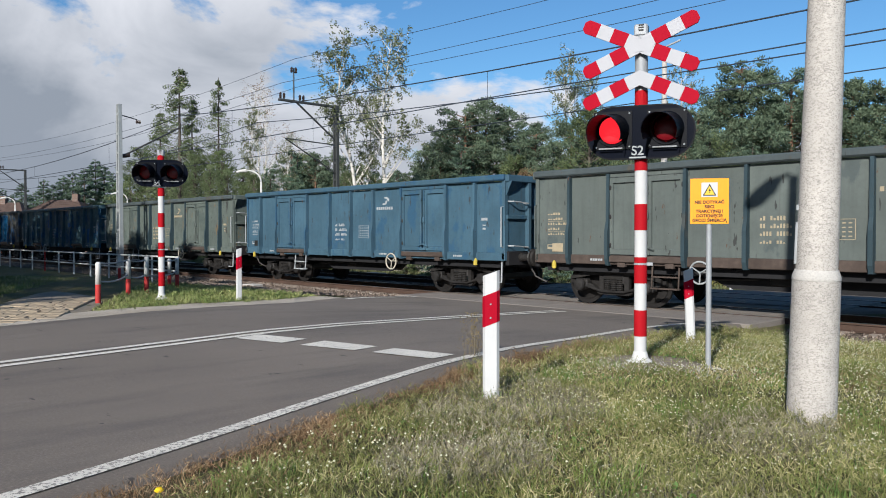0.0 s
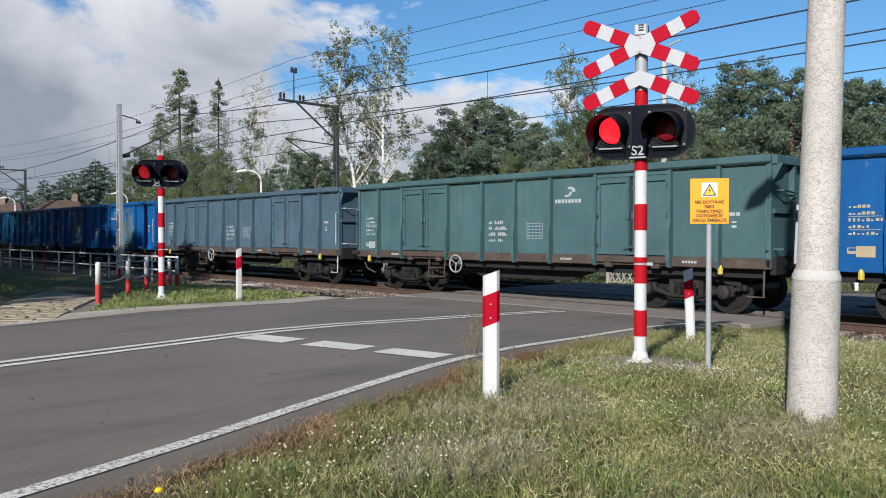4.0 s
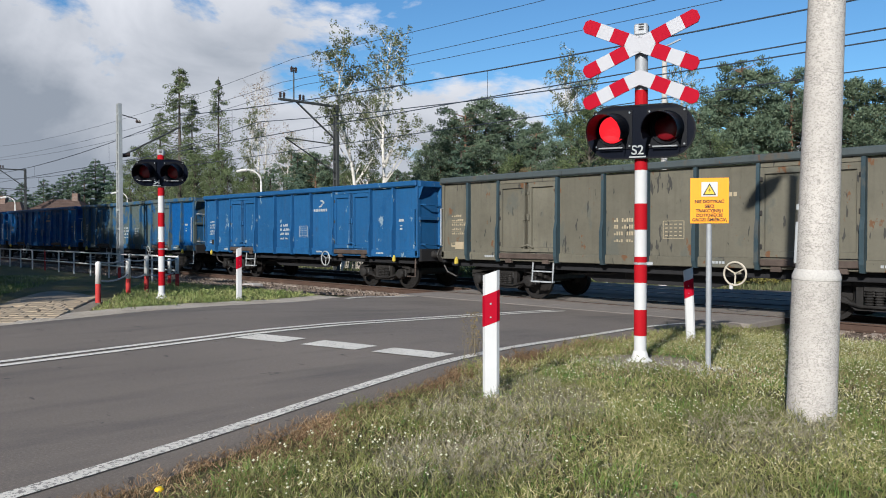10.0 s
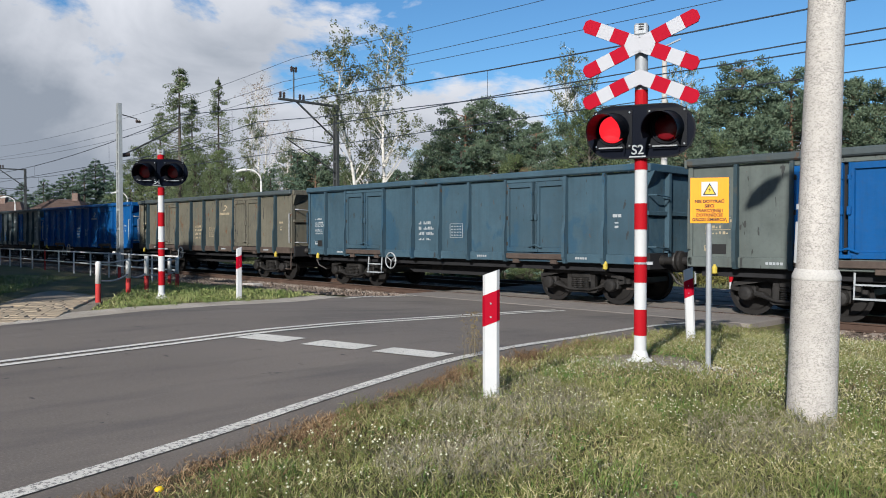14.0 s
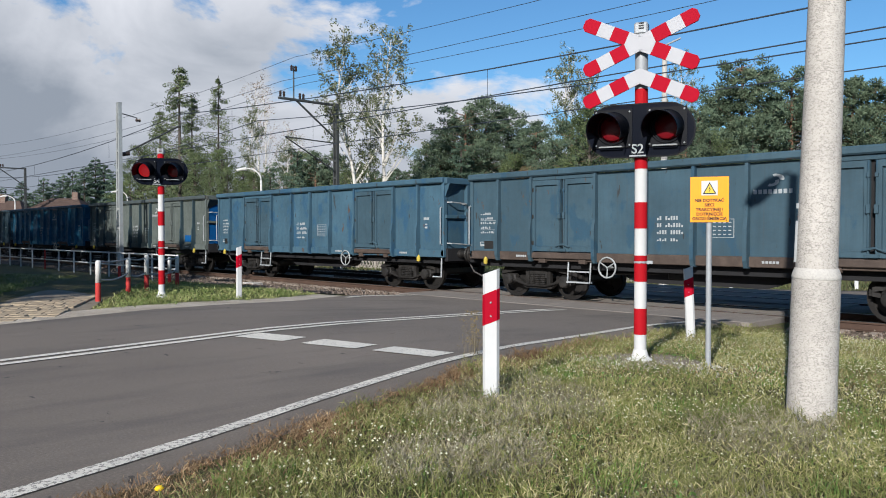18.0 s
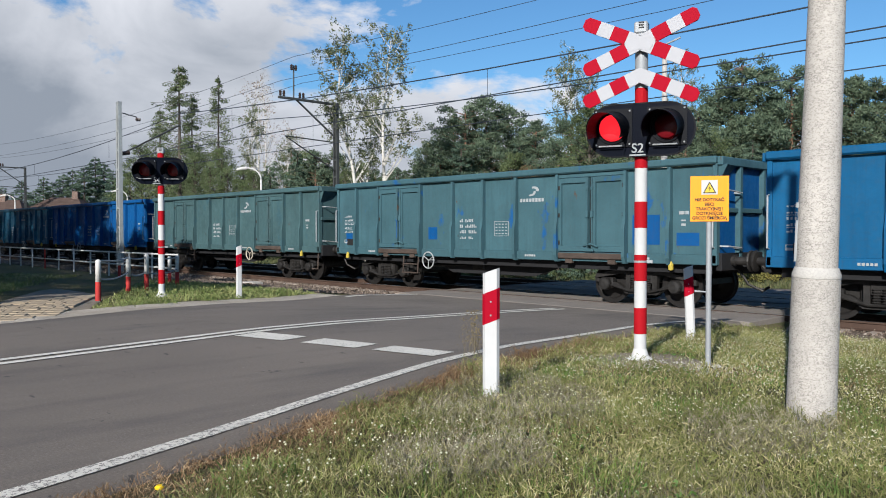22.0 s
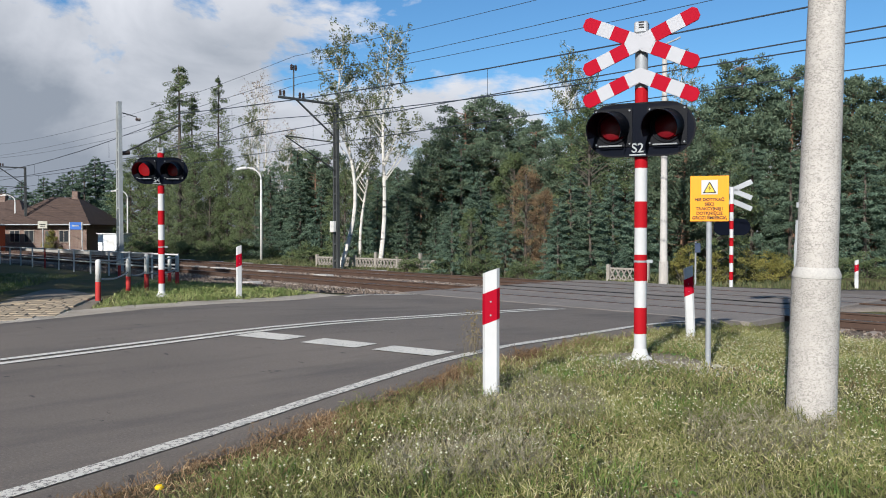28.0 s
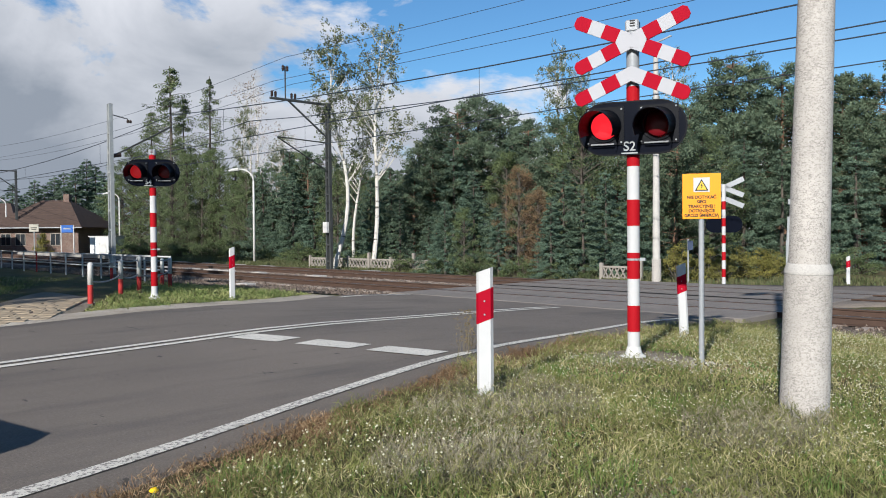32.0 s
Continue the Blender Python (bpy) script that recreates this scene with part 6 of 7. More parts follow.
def larch(seed):
    """Tall thin conifer with uneven hanging boughs and gaps between them."""
    k = Crown(seed)
    r = k.r
    bend = r.uniform(-0.12, 0.12)
    tr = G().tube([(0, 0, 0), (bend, 0.02, 5), (bend * 0.4, 0, 9.9)], 0.13, 8, 0.015)
    z = 1.0
    while z < 9.85:
        reach = (1 - z / 10.05) ** 0.7 * 2.5 * r.uniform(0.55, 1.15) + 0.05
        for q in range(r.choice((3, 4, 4, 5))):
            a = r.uniform(0, 6.283)
            L = reach * r.uniform(0.55, 1.15)
            ca, sa = math.cos(a), math.sin(a)
            lift = r.uniform(-0.40, 0.22)
            tip = (L * ca, L * sa, z + lift * L)
            tr.tube([(bend * 0.7, 0, z), (L * 0.6 * ca, L * 0.6 * sa, z + lift * L * 0.7 + 0.06), tip], 0.016, 4, 0.005)
            for t in np.arange(0.3, 1.05, 0.17):
                c = (tip[0] * t, tip[1] * t, z + lift * L * t - 0.10)
                k.clump(c, 0.10 + 0.08 * L * (1.1 - 0.5 * t), 12, 1.2, -0.3, (0.02 * ca, 0.02 * sa, -0.10))
        z += r.uniform(0.17, 0.34)
    return tr.mesh("trunk"), k.mesh(0.021, 2.8)


def pine(seed, tip=1.0):
    """Pine with tufted boughs; tip above 1 makes a pointed leader."""
    k = Crown(seed)
    r = k.r
    bend = (r.uniform(-0.3, 0.3), r.uniform(-0.3, 0.3))
    tr = G().tube([(0, 0, 0), (bend[0] * 0.4, bend[1] * 0.4, 4), (bend[0], bend[1], 9.5)], 0.17, 8, 0.03)
    for q in range(104):
        z = 1.6 + 8.0 * (q / 104) ** 0.85
        a = r.uniform(0, 6.283)
        top = 2.5 if z < 6.2 else max(2.5 - (0.62 * tip) * (z - 6.2), 0.16)
        L = r.uniform(0.35, 1.12) * top
        ca, sa = math.cos(a), math.sin(a)
        bx, by = bend[0] * z / 9.5, bend[1] * z / 9.5
        e = (bx + L * ca, by + L * sa, z + 0.28 * L)
        tr.tube([(bx, by, z - 0.12), (bx + 0.5 * L * ca, by + 0.5 * L * sa, z + 0.04 * L), e], 0.024, 4, 0.006)
        R = r.uniform(0.30, 0.52) * (1.0 if z < 8 else 0.75)
        k.clump(e, R, int(330 * R), 0.7, 0.7, (0.1 * ca, 0.1 * sa, 0.1))
        if L > 1.0:
            k.clump((bx + 0.6 * L * ca, by + 0.6 * L * sa, z + 0.10 * L), R * 0.9, int(200 * R), 0.65, 0.6)
    return tr.mesh("trunk"), k.mesh(0.026, 3.1)


def birch(seed, leaves=1.0, lean=0.0, sway=0.20, ph=None):
    """Birch: bare curving white trunk, steep forking limbs, thin leaf sprays at their ends."""
    k = Crown(seed)
    r = k.r
    ph = r.uniform(0, 6.28) if ph is None else ph

    def spine(z):
        return Vector((lean * z + sway * math.sin(0.62 * z + ph) - sway * math.sin(ph), 0.10 * math.sin(0.9 * z + ph), z))
    tr = G().tube([tuple(spine(z)) for z in np.linspace(0, 9.7, 15)], 0.105, 8, 0.012)
    for q in range(21):
        z = 3.4 + 6.1 * (q + r.random()) / 21
        a = r.uniform(0, 6.283)
        L = (2.9 - 0.27 * (z - 3.4)) * r.uniform(0.55, 1.05)
        base = spine(z)
        side = Vector((math.cos(a), math.sin(a), 0))
        pts = [base, base + side * 0.24 * L + Vector((0, 0, 0.30 * L)), base + side * 0.42 * L + Vector((0, 0, 0.62 * L)), base + side * 0.55 * L + Vector((0, 0, 0.86 * L))]
        tr.tube([tuple(p_) for p_ in pts], 0.046 - 0.0032 * z, 5, 0.006)
        for _ in range(8):
            t = r.uniform(0.35, 1.0) * 3
            i = min(int(t), 2)
            s0 = pts[i].lerp(pts[i + 1], t - i)
            end = s0 + Vector((r.gauss(0, 0.34), r.gauss(0, 0.34), r.uniform(-0.25, 0.40)))
            tr.tube([tuple(s0), tuple(end)], 0.008, 3, 0.003)
            for c in (s0.lerp(end, 0.6), end, end + Vector((r.gauss(0, 0.08), r.gauss(0, 0.08), -0.18))):
                k.clump(tuple(c), r.uniform(0.10, 0.20), int(round(11 * leaves + r.random() - 0.5)), 0.9, -0.4)
    return tr.mesh("trunk"), k.mesh(0.029, 1.35)


def bush(seed, tall=1.0):
    k = Crown(seed)
    r = k.r
    tr = G()
    for q in range(34):
        a, d = r.uniform(0, 6.283), r.random() ** 0.6
        c = (1.35 * d * math.cos(a), 1.35 * d * math.sin(a), (0.30 + 2.2 * r.random() * (1.1 - 0.6 * d)) * tall)
        tr.tube([(0.15 * math.cos(a), 0.15 * math.sin(a), 0), c], 0.03, 5, 0.01)
        k.clump(c, r.uniform(0.26, 0.50), 150, 0.8, 0.6)
    return tr.mesh("stems"), k.mesh(0.030, 1.5)


def leafy(seed):
    k = Crown(seed)
    r = k.r
    tr = G().tube([(0, 0, 0), (0.1, 0, 3), (0.0, 0.1, 8.8)], 0.18, 8, 0.03)
    for q in range(96):
        z = 1.0 + 8.7 * q / 96
        a = r.uniform(0, 6.283)
        L = r.uniform(0.4, 1.05) * 2.4 * math.sin(min(1.0, (10.4 - z) / 6.0) * 1.5)
        c = (L * math.cos(a), L * math.sin(a), z + 0.2 * L)
        tr.tube([(0, 0, max(z - 0.7, 0.5)), (0.5 * c[0], 0.5 * c[1], z - 0.1), c], 0.035, 5, 0.008)
        k.clump(c, r.uniform(0.30, 0.60), 170, 0.8, 0.4)
    return tr.mesh("trunk"), k.mesh(0.031, 1.5)


KINDS = {
    "spruce": ([spruce(s) for s in (1, 2, 3)], DARK_BARK, SPRUCE_LEAF, "dense dark green spruce reaching down to the ground", "spruce_tree"),
    "larch": ([larch(s) for s in (4, 5, 24)], DARK_BARK, LARCH_LEAF, "tall airy conifer with drooping boughs", "larch_tree"),
    "pine": ([pine(6), pine(7, 0.85), pine(8, 1.15), pine(9, 0.7)], PINE_BARK, PINE_LEAF, "dark green pine with clumped crown", "pine_tree"),
    "birch": ([birch(10, 1.0, 0.05), birch(11, 0.9, 0.035), birch(12, 1.1, -0.02), birch(22, 1.25, 0.03, 0.40, -0.3), birch(23, 1.2, 0.055, 0.14, 0.4)], BIRCH_BARK, BIRCH_LEAF, "slender white-barked birch with thin airy crown", "birch_tree"),
    "bare": ([birch(13, 0.12, 0.04), birch(14, 0.2, 0.01)], BIRCH_BARK, RUST_LEAF, "nearly bare birch with white trunk", "birch_tree"),
    "bush": ([bush(15), bush(16)], DARK_BARK, BUSH_LEAF, "green leafy bush at the wood's edge", "bush"),
    "gold": ([bush(17), bush(18)], DARK_BARK, GOLD_LEAF, "yellowing leafy bush by the road", "bush"),
    "rust": ([leafy(19)], DARK_BARK, RUST_LEAF, "young tree with brown autumn leaves", "broadleaf_tree"),
    "olive": ([leafy(26), leafy(27)], DARK_BARK, LARCH_LEAF, "light olive-green young tree below the tall conifers", "broadleaf_tree"),
    "leafy": ([leafy(20), leafy(21)], DARK_BARK, BUSH_LEAF, "green broadleaf tree at the wood's edge", "broadleaf_tree"),
}
tc = random.Random(8)


def tree(kind, x, y, h, wide=1.0, turn=None, pick=None):
    variants, bark, leaf, label, name = KINDS[kind]
    tm, cm = variants[tc.randrange(len(variants)) if pick is None else pick]
    k = h / (10.0 if kind not in ("bush", "gold") else 2.6)
    t = thing(name, label, "bush" if kind in ("bush", "gold") else "tree", "wood behind the railway", at=pose(x, y, gz(x, y) - 0.08, 0, 0, tc.uniform(0, 360) if turn is None else turn) @ Matrix.Diagonal((k * wide, k * wide, k, 1)))
    part("trunk" if kind not in ("bush", "gold") else "stem", tm, bark, t)
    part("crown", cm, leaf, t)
    return t


for x, y, h, pick in ((-33.5, 24.3, 12.3, 3), (-32.5, 26.1, 12.6, 4)):
    tree("birch", x, y, h, 1.05, 46.6, pick)
for x, y, h, wide in ((-29.7, 38.4, 12.8, 0.90), (-35.1, 26.9, 10.2, 0.90), (-24.2, 41.4, 11.9, 0.90), (-30.2, 40.8, 12.0, 0.90), (-52.0, 32.3, 9.3, 0.80), (-55.4, 31.7, 11.8, 0.80)):
    tree("birch", x, y, h, wide, 46.6 + tc.uniform(-20, 20))
for x, y, h, wide in ((-65.8, 38.1, 16.4, 0.80), (-68.8, 40.8, 16.0, 0.70), (-53.1, 34.0, 10.4, 0.90), (-55.9, 36.9, 10.1, 0.90)):
    tree("bare", x, y, h, wide)
for x, y, h, wide in ((-72.7, 33.7, 18.3, 1.25), (-71.0, 37.0, 17.5, 0.95), (-77.8, 34.1, 14.7, 1.20), (-74.6, 35.9, 15.8, 1.05)):
    tree("larch", x, y, h, wide)
for x, y, h, wide in ((-34.3, 36.5, 10.9, 1.25), (-33.9, 34.0, 9.8, 1.20), (-34.7, 39.0, 10.6, 1.20), (-34.1, 32.3, 6.7, 1.20), (-30.4, 36.2, 8.4, 1.20), (-20.1, 41.4, 11.7, 1.20), (-20.1, 44.2, 11.7, 1.15), (-21.4, 41.4, 10.2, 1.15), (-17.7, 42.4, 10.8, 1.15), (-17.6, 45.4, 10.2, 1.20), (-15.3, 43.5, 10.4, 1.15), (-14.7, 45.6, 10.2, 1.20), (-20.5, 38.0, 8.7, 1.20), (-25.7, 38.4, 8.6, 1.20), (-27.7, 39.1, 9.4, 1.20), (-13.3, 44.1, 10.3, 1.20), (-48.6, 33.1, 8.2, 1.20), (-35.8, 32.0, 5.4, 1.20)):
    tree("pine", x, y, h, wide)
for x, y, h, wide in ((-24.4, 23.6, 3.5, 1.15), (-24.3, 25.3, 4.7, 1.10), (-19.4, 25.4, 4.5, 1.20), (-18.5, 25.5, 3.8, 1.20), (-22.2, 24.6, 3.1, 1.10), (-19.4, 24.6, 3.3, 1.10), (-19.1, 27.9, 4.5, 1.20), (-18.9, 29.5, 4.4, 1.20), (-26.4, 24.5, 2.7, 1.20), (-18.8, 32.6, 5.3, 1.20), (-18.2, 34.6, 5.9, 1.20), (-16.4, 35.0, 6.3, 1.20), (-14.8, 35.3, 5.7, 1.20), (-14.1, 37.5, 6.6, 1.20), (-12.5, 37.7, 6.0, 1.20), (-115.4, 41.0, 12.9, 1.40), (-115.5, 38.0, 10.8, 1.40), (-109.6, 41.3, 10.6, 1.30), (-119.5, 36.6, 9.3, 1.40), (-124.7, 35.5, 8.3, 1.40), (-130.3, 34.0, 8.0, 1.40), (-120.0, 30.2, 8.3, 1.40), (-122.6, 33.4, 9.5, 1.40), (-117.2, 34.7, 9.7, 1.40), (-119.6, 38.0, 10.6, 1.40), (-112.3, 38.4, 11.2, 1.40), (-114.5, 41.9, 12.1, 1.40), (-104.8, 40.5, 10.3, 1.30), (-36.7, 28.1, 4.6, 1.20), (-34.1, 29.4, 3.9, 1.20), (-43.3, 29.9, 5.0, 1.20), (-47.7, 31.1, 6.0, 1.20), (-50.4, 31.1, 5.3, 1.20)):
    tree("spruce", x, y, h, wide)
for x, y, h, wide in ((-81.2, 33.5, 11.4, 1.20), (-77.3, 34.7, 10.6, 1.30), (-73.6, 35.7, 10.7, 1.20), (-68.0, 35.8, 10.0, 1.20), (-64.9, 36.2, 8.2, 1.20), (-88.0, 35.0, 9.0, 1.20), (-58.2, 34.5, 7.2, 1.10), (-23.5, 23.9, 3.1, 1.00)):
    tree("leafy", x, y, h, wide)
for x, y, h, wide in ((-21.9, 25.6, 4.8, 1.10), (-20.7, 25.4, 3.8, 0.90)):
    tree("rust", x, y, h, wide)
for x, y, h, wide in ((-81.2, 24.7, 2.3, 0.90), (-14.6, 26.0, 1.4, 1.20), (-14.2, 27.1, 1.3, 1.20), (-13.4, 28.1, 1.3, 1.20), (-13.0, 29.1, 1.2, 1.20), (-13.3, 26.6, 1.0, 1.00), (-12.9, 30.0, 1.1, 1.10)):
    tree("gold", x, y, h, wide)
for x, y, h, wide in ((-93.9, 28.8, 1.1, 1.20), (-24.8, 23.3, 1.2, 1.50), (-22.7, 24.0, 1.2, 1.40), (-20.9, 24.4, 1.0, 1.40), (-19.2, 24.8, 0.9, 1.30), (-18.0, 25.4, 0.8, 1.20), (-12.9, 31.4, 1.3, 1.40), (-12.4, 33.5, 1.2, 1.40), (-11.4, 34.5, 1.2, 1.40), (-33.5, 25.7, 1.0, 1.30), (-41.9, 28.5, 1.1, 1.50), (-44.6, 28.6, 1.0, 1.50), (-49.1, 29.6, 1.0, 1.50), (-58.0, 31.8, 1.0, 1.70), (-63.6, 31.7, 0.9, 1.70), (-67.6, 30.4, 0.9, 1.70), (-73.3, 30.2, 0.8, 1.70), (-85.6, 26.0, 1.7, 1.00), (-69.8, 28.0, 1.6, 1.60), (-67.9, 28.6, 1.7, 1.60), (-66.2, 29.0, 1.6, 1.60), (-64.1, 29.7, 1.7, 1.60), (-62.4, 30.0, 1.6, 1.60), (-60.1, 31.0, 1.7, 1.60), (-58.6, 31.2, 1.6, 1.60), (-53.6, 30.6, 1.6, 1.60), (-43.2, 28.6, 1.4, 1.50), (-37.6, 27.2, 1.3, 1.40), (-32.7, 26.6, 1.2, 1.30), (-28.8, 24.8, 1.0, 1.30)):
    tree("bush", x, y, h, wide)

for x, y, h in ((-69.8, 33.9, 9.8), (-67.0, 34.0, 8.5), (-65.9, 35.1, 8.0), (-67.0, 31.1, 7.6), (-59.7, 33.0, 5.8), (-67.7, 30.3, 5.3), (-80.7, 34.0, 8.5)):
    tree("olive", x, y, h, 0.9)

# taller trees closing the line between the birches
for kind, x, y, h in (("pine", -40.5, 35.7, 6.9), ("pine", -38.3, 35.1, 8.2), ("pine", -38.1, 36.8, 10.0), ("spruce", -38.3, 32.3, 6.0), ("leafy", -44.7, 34.3, 7.1), ("pine", -47.7, 34.0, 8.2), ("leafy", -50.6, 33.8, 8.4), ("pine", -53.3, 33.9, 8.8), ("spruce", -50.9, 30.6, 7.0), ("leafy", -53.5, 30.8, 6.8), ("pine", -34.9, 41.7, 10.0), ("spruce", -37.6, 30.1, 5.3), ("leafy", -40.6, 29.8, 6.0)):
    tree(kind, x, y, h, 1.1)

# dense wood behind, thinning nowhere
wood = random.Random(77)
count = 0
while count < 120:
    x, y = wood.uniform(-125, 6), wood.uniform(30, 64)
    edge_y = 31 if x > -48 else 31 + (-48 - x) * 0.42
    if y < edge_y or off_road(x, y)[0] < 3.0 or (x > -14 and y < 35):
        continue
    k = wood.choices(("pine", "spruce", "leafy", "birch", "bush"), (5, 3, 1.5, 0.8, 1.5))[0]
    if k == "bush":
        tree(k, x, y, wood.uniform(2, 3.5), 1.3)
    else:
        tree(k, x, y, wood.uniform(6.2, 8.6) * (1.0 if y < 45 else 1.1), 1.15)
    count += 1

# unseen bushes added left of the view to shade the grass by the path
for x, y, h in ((-17.8, 1.0, 2.8), (-20.5, 1.8, 3.0), (-23.5, 2.4, 3.2), (-27, 3.0, 3.2), (-31, 4.0, 3.4)):
    tree("bush", x, y, h, 1.2)
# unseen pines added left of the view so that their crowns shade the footpath
for x, y in ((-15.1, 0.9), (-16.5, 0.3), (-17.9, -0.4), (-19.2, -0.6)):
    tree("pine", x, y, 6.0, 1.15)
# trees beside the road behind the viewer, whose shade falls over the track's far end
for x, y, h in ((-20.3, -1.6, 8.5), (-24.8, -0.4, 9), (-30.5, 0.8, 9), (-22.3, -3.4, 9.5), (-26.5, -2.6, 10), (-29.6, -1.8, 10), (-33.6, -1.0, 10), (-20.6, -4.6, 9), (-37.0, 1.5, 15), (-41.5, 3.2, 15), (-46.5, 4.4, 14), (-52, 5.6, 13.5), (-57.5, 6.4, 12.5), (-40, -2.0, 17), (-46, -1.0, 16), (-53, 0.0, 15), (-60, 1.5, 13), (-38.6, 3.0, 13), (-44, 4.0, 13), (-49.5, 5.2, 13)):
    tree("leafy", x, y, h, 1.2)

# ---------------------------------------------------------------- grass
GR = np.random.default_rng(9)


def blades(x, y, h, w, lean=0.45, up=0.0):
    """Bent grass blades: two quads each."""
    n = len(x)
    z = ground_z(x, y) - 0.01 + up
    a = GR.uniform(0, 6.283, n)
    d = GR.uniform(0.1, 1.0, n) * lean * h
    ca, sa = np.cos(a), np.sin(a)
    px, py = -sa * w, ca * w
    rows_ = []
    for t, bend, ww in ((0.0, 0.0, 1.0), (0.55, 0.35, 0.75), (1.0, 1.0, 0.12)):
        cx, cy, cz = x + ca * d * bend, y + sa * d * bend, z + h * t * (1 - 0.25 * bend * lean)
        rows_ += [np.stack([cx - px * ww, cy - py * ww, cz], -1), np.stack([cx + px * ww, cy + py * ww, cz], -1)]
    v = np.stack(rows_, 1)
    k = 6 * np.arange(n)[:, None]
    f = np.concatenate([k + np.array([[0, 1, 3, 2]]), k + np.array([[2, 3, 5, 4]])], 0)
    return v.reshape(-1, 3), f


def scatter(count, x0, x1, y0, y1, clump=0.16, per=8, keep=None):
    m = count // per
    cx, cy = GR.uniform(x0, x1, m), GR.uniform(y0, y1, m)
    x = np.repeat(cx, per) + GR.normal(0, clump, m * per)
    y = np.repeat(cy, per) + GR.normal(0, clump, m * per)
    ok = (off_road(x, y) > -0.06) & (y < 12.7)
    ok &= np.hypot(x + 2.075, y - 5.29) > 0.16
    ok &= np.hypot((x + 4.15) / 0.75, (y - 6.85) / 0.42) > GR.uniform(0.6, 1.1, len(x))
    if keep is not None:
        ok &= keep(x, y)
    return x[ok], y[ok]


def meadow(name, sets, material, label):
    vs, fs, k = [], [], 0
    for v, f in sets:
        vs.append(v)
        fs.append(f + k)
        k += len(v)
    solid(name, np_mesh(name, np.concatenate(vs), np.concatenate(fs)), material, label, "grass", kind="stuff")


def field(x, y, s=1.0, o=0.0):
    return np.sin(x * 1.9 * s + o) * np.sin(y * 2.3 * s - 0.7 * o) + 0.6 * np.sin(3.7 * s * x - 2.9 * s * y + o)


def turf(count, x0, x1, y0, y1, size, top, keep=None, aspect=6.5):
    """Matted grass: short leaves lying and standing every way."""
    x, y = scatter(count, x0, x1, y0, y1, 0.075, 12, lambda a, b: (GR.random(len(a)) < 0.72 + 0.35 * field(a, b, 2.1, 0.6)) & (True if keep is None else keep(a, b)))
    bump = np.sin(x * 23.0 + 3 * np.sin(y * 7.0)) * np.sin(y * 19.0 + 2 * np.sin(x * 9.0))
    h = top * GR.random(len(x)) ** 1.4 * np.clip(1.1 + 0.9 * bump + 0.5 * field(x, y, 1.3), 0.25, 2.4)
    h *= 0.6
    way = GR.normal(size=(len(x), 3)) * np.array([0.62, 0.62, 0.3]) + np.array([0, 0, 0.85])
    return cards(np.stack([x, y, ground_z(x, y) + h + 0.012], -1), size, aspect, way)


green = lambda a, b: off_road(a, b) > (0.30 + 0.28 * field(a, b)) * np.clip(1.5 - 0.13 * b, 0.2, 1)
meadow("grass", [turf(330000, -5.6, 1.6, 1.2, 5.2, 0.0020, 0.14, green, 12.5), turf(200000, -6.6, 2.6, 5.0, 12.6, 0.0030, 0.13, green, 11.0)], GRASS_MAT, "short matted green grass on the verge")
meadow("dry_grass", [turf(190000, -6.6, 2.0, 1.2, 12.6, 0.0018, 0.09, lambda a, b: (off_road(a, b) < 1.0 + 0.4 * field(a, b)) | (field(a, b, 0.7, 5.0) > 0.25), 10.5),
                     turf(330000, -6.3, -2.9, 1.0, 8.5, 0.0019, 0.10, lambda a, b: (off_road(a, b) > 0.03 + 0.06 * field(a, b, 4.0)) & (off_road(a, b) < (0.40 + 0.28 * field(a, b, 2.3)) * np.clip(1.5 - 0.13 * b, 0.35, 1)), 10.5)], DRY_MAT, "dry brown grass along the road edge")
x, y = scatter(22000, -5.4, 1.6, 1.2, 9.0, 0.05, 14, lambda a, b: (off_road(a, b) > 0.6) & (field(a, b, 1.1, 3.0) > -0.2))
TUFT = leaf_mat("fresh grass tufts", (0.14, 0.25, 0.05), (0.30, 0.39, 0.12), 0.8, 0.4)
meadow("grass_tufts", [blades(x, y, GR.uniform(0.05, 0.15, len(x)), 0.0026, 1.0)], TUFT, "fresh green grass tufts in the verge")
x, y = scatter(12000, -5.6, 2.0, 1.4, 10.0, 0.09, 12, lambda a, b: (off_road(a, b) > 0.4) & (field(a, b, 0.8, 2.0) > 0.25))
meadow("herb_stems", [blades(x, y, GR.uniform(0.05, 0.15, len(x)), 0.0018, 1.3)], GREY_MAT, "grey seeded weeds in the verge")
# grey weeds standing in loose patches
for cx, cy, r_, n_ in ((-3.85, 4.25, 0.55, 3800), (-3.1, 3.1, 0.5, 700), (-2.0, 3.4, 0.5, 500), (-1.9, 4.7, 0.4, 700)):
    a_, d_ = GR.uniform(0, 6.283, n_), r_ * GR.random(n_) ** 0.6
    x, y = cx + d_ * np.cos(a_), cy + d_ * np.sin(a_)
    on = off_road(x, y) > 0.5
    x, y = x[on], y[on]
    meadow("weed_patch", [blades(x, y, GR.uniform(0.05, 0.15, len(x)), 0.003, 1.5)], GREY_MAT, "patch of grey seeded weeds in the grass")
grey_zone = lambda a, b: (off_road(a, b) > 0.5) & ((np.hypot(a + 3.75, b - 4.15) < 0.75) | (np.hypot(a + 3.0, b - 3.0) < 0.5) | (np.hypot(a + 2.1, b - 4.6) < 0.45))
meadow("grey_weeds", [turf(110000, -4.7, -1.5, 2.4, 5.0, 0.0021, 0.15, grey_zone, 12.0)], GREY_MAT, "matted grey-brown weeds round the guide post")
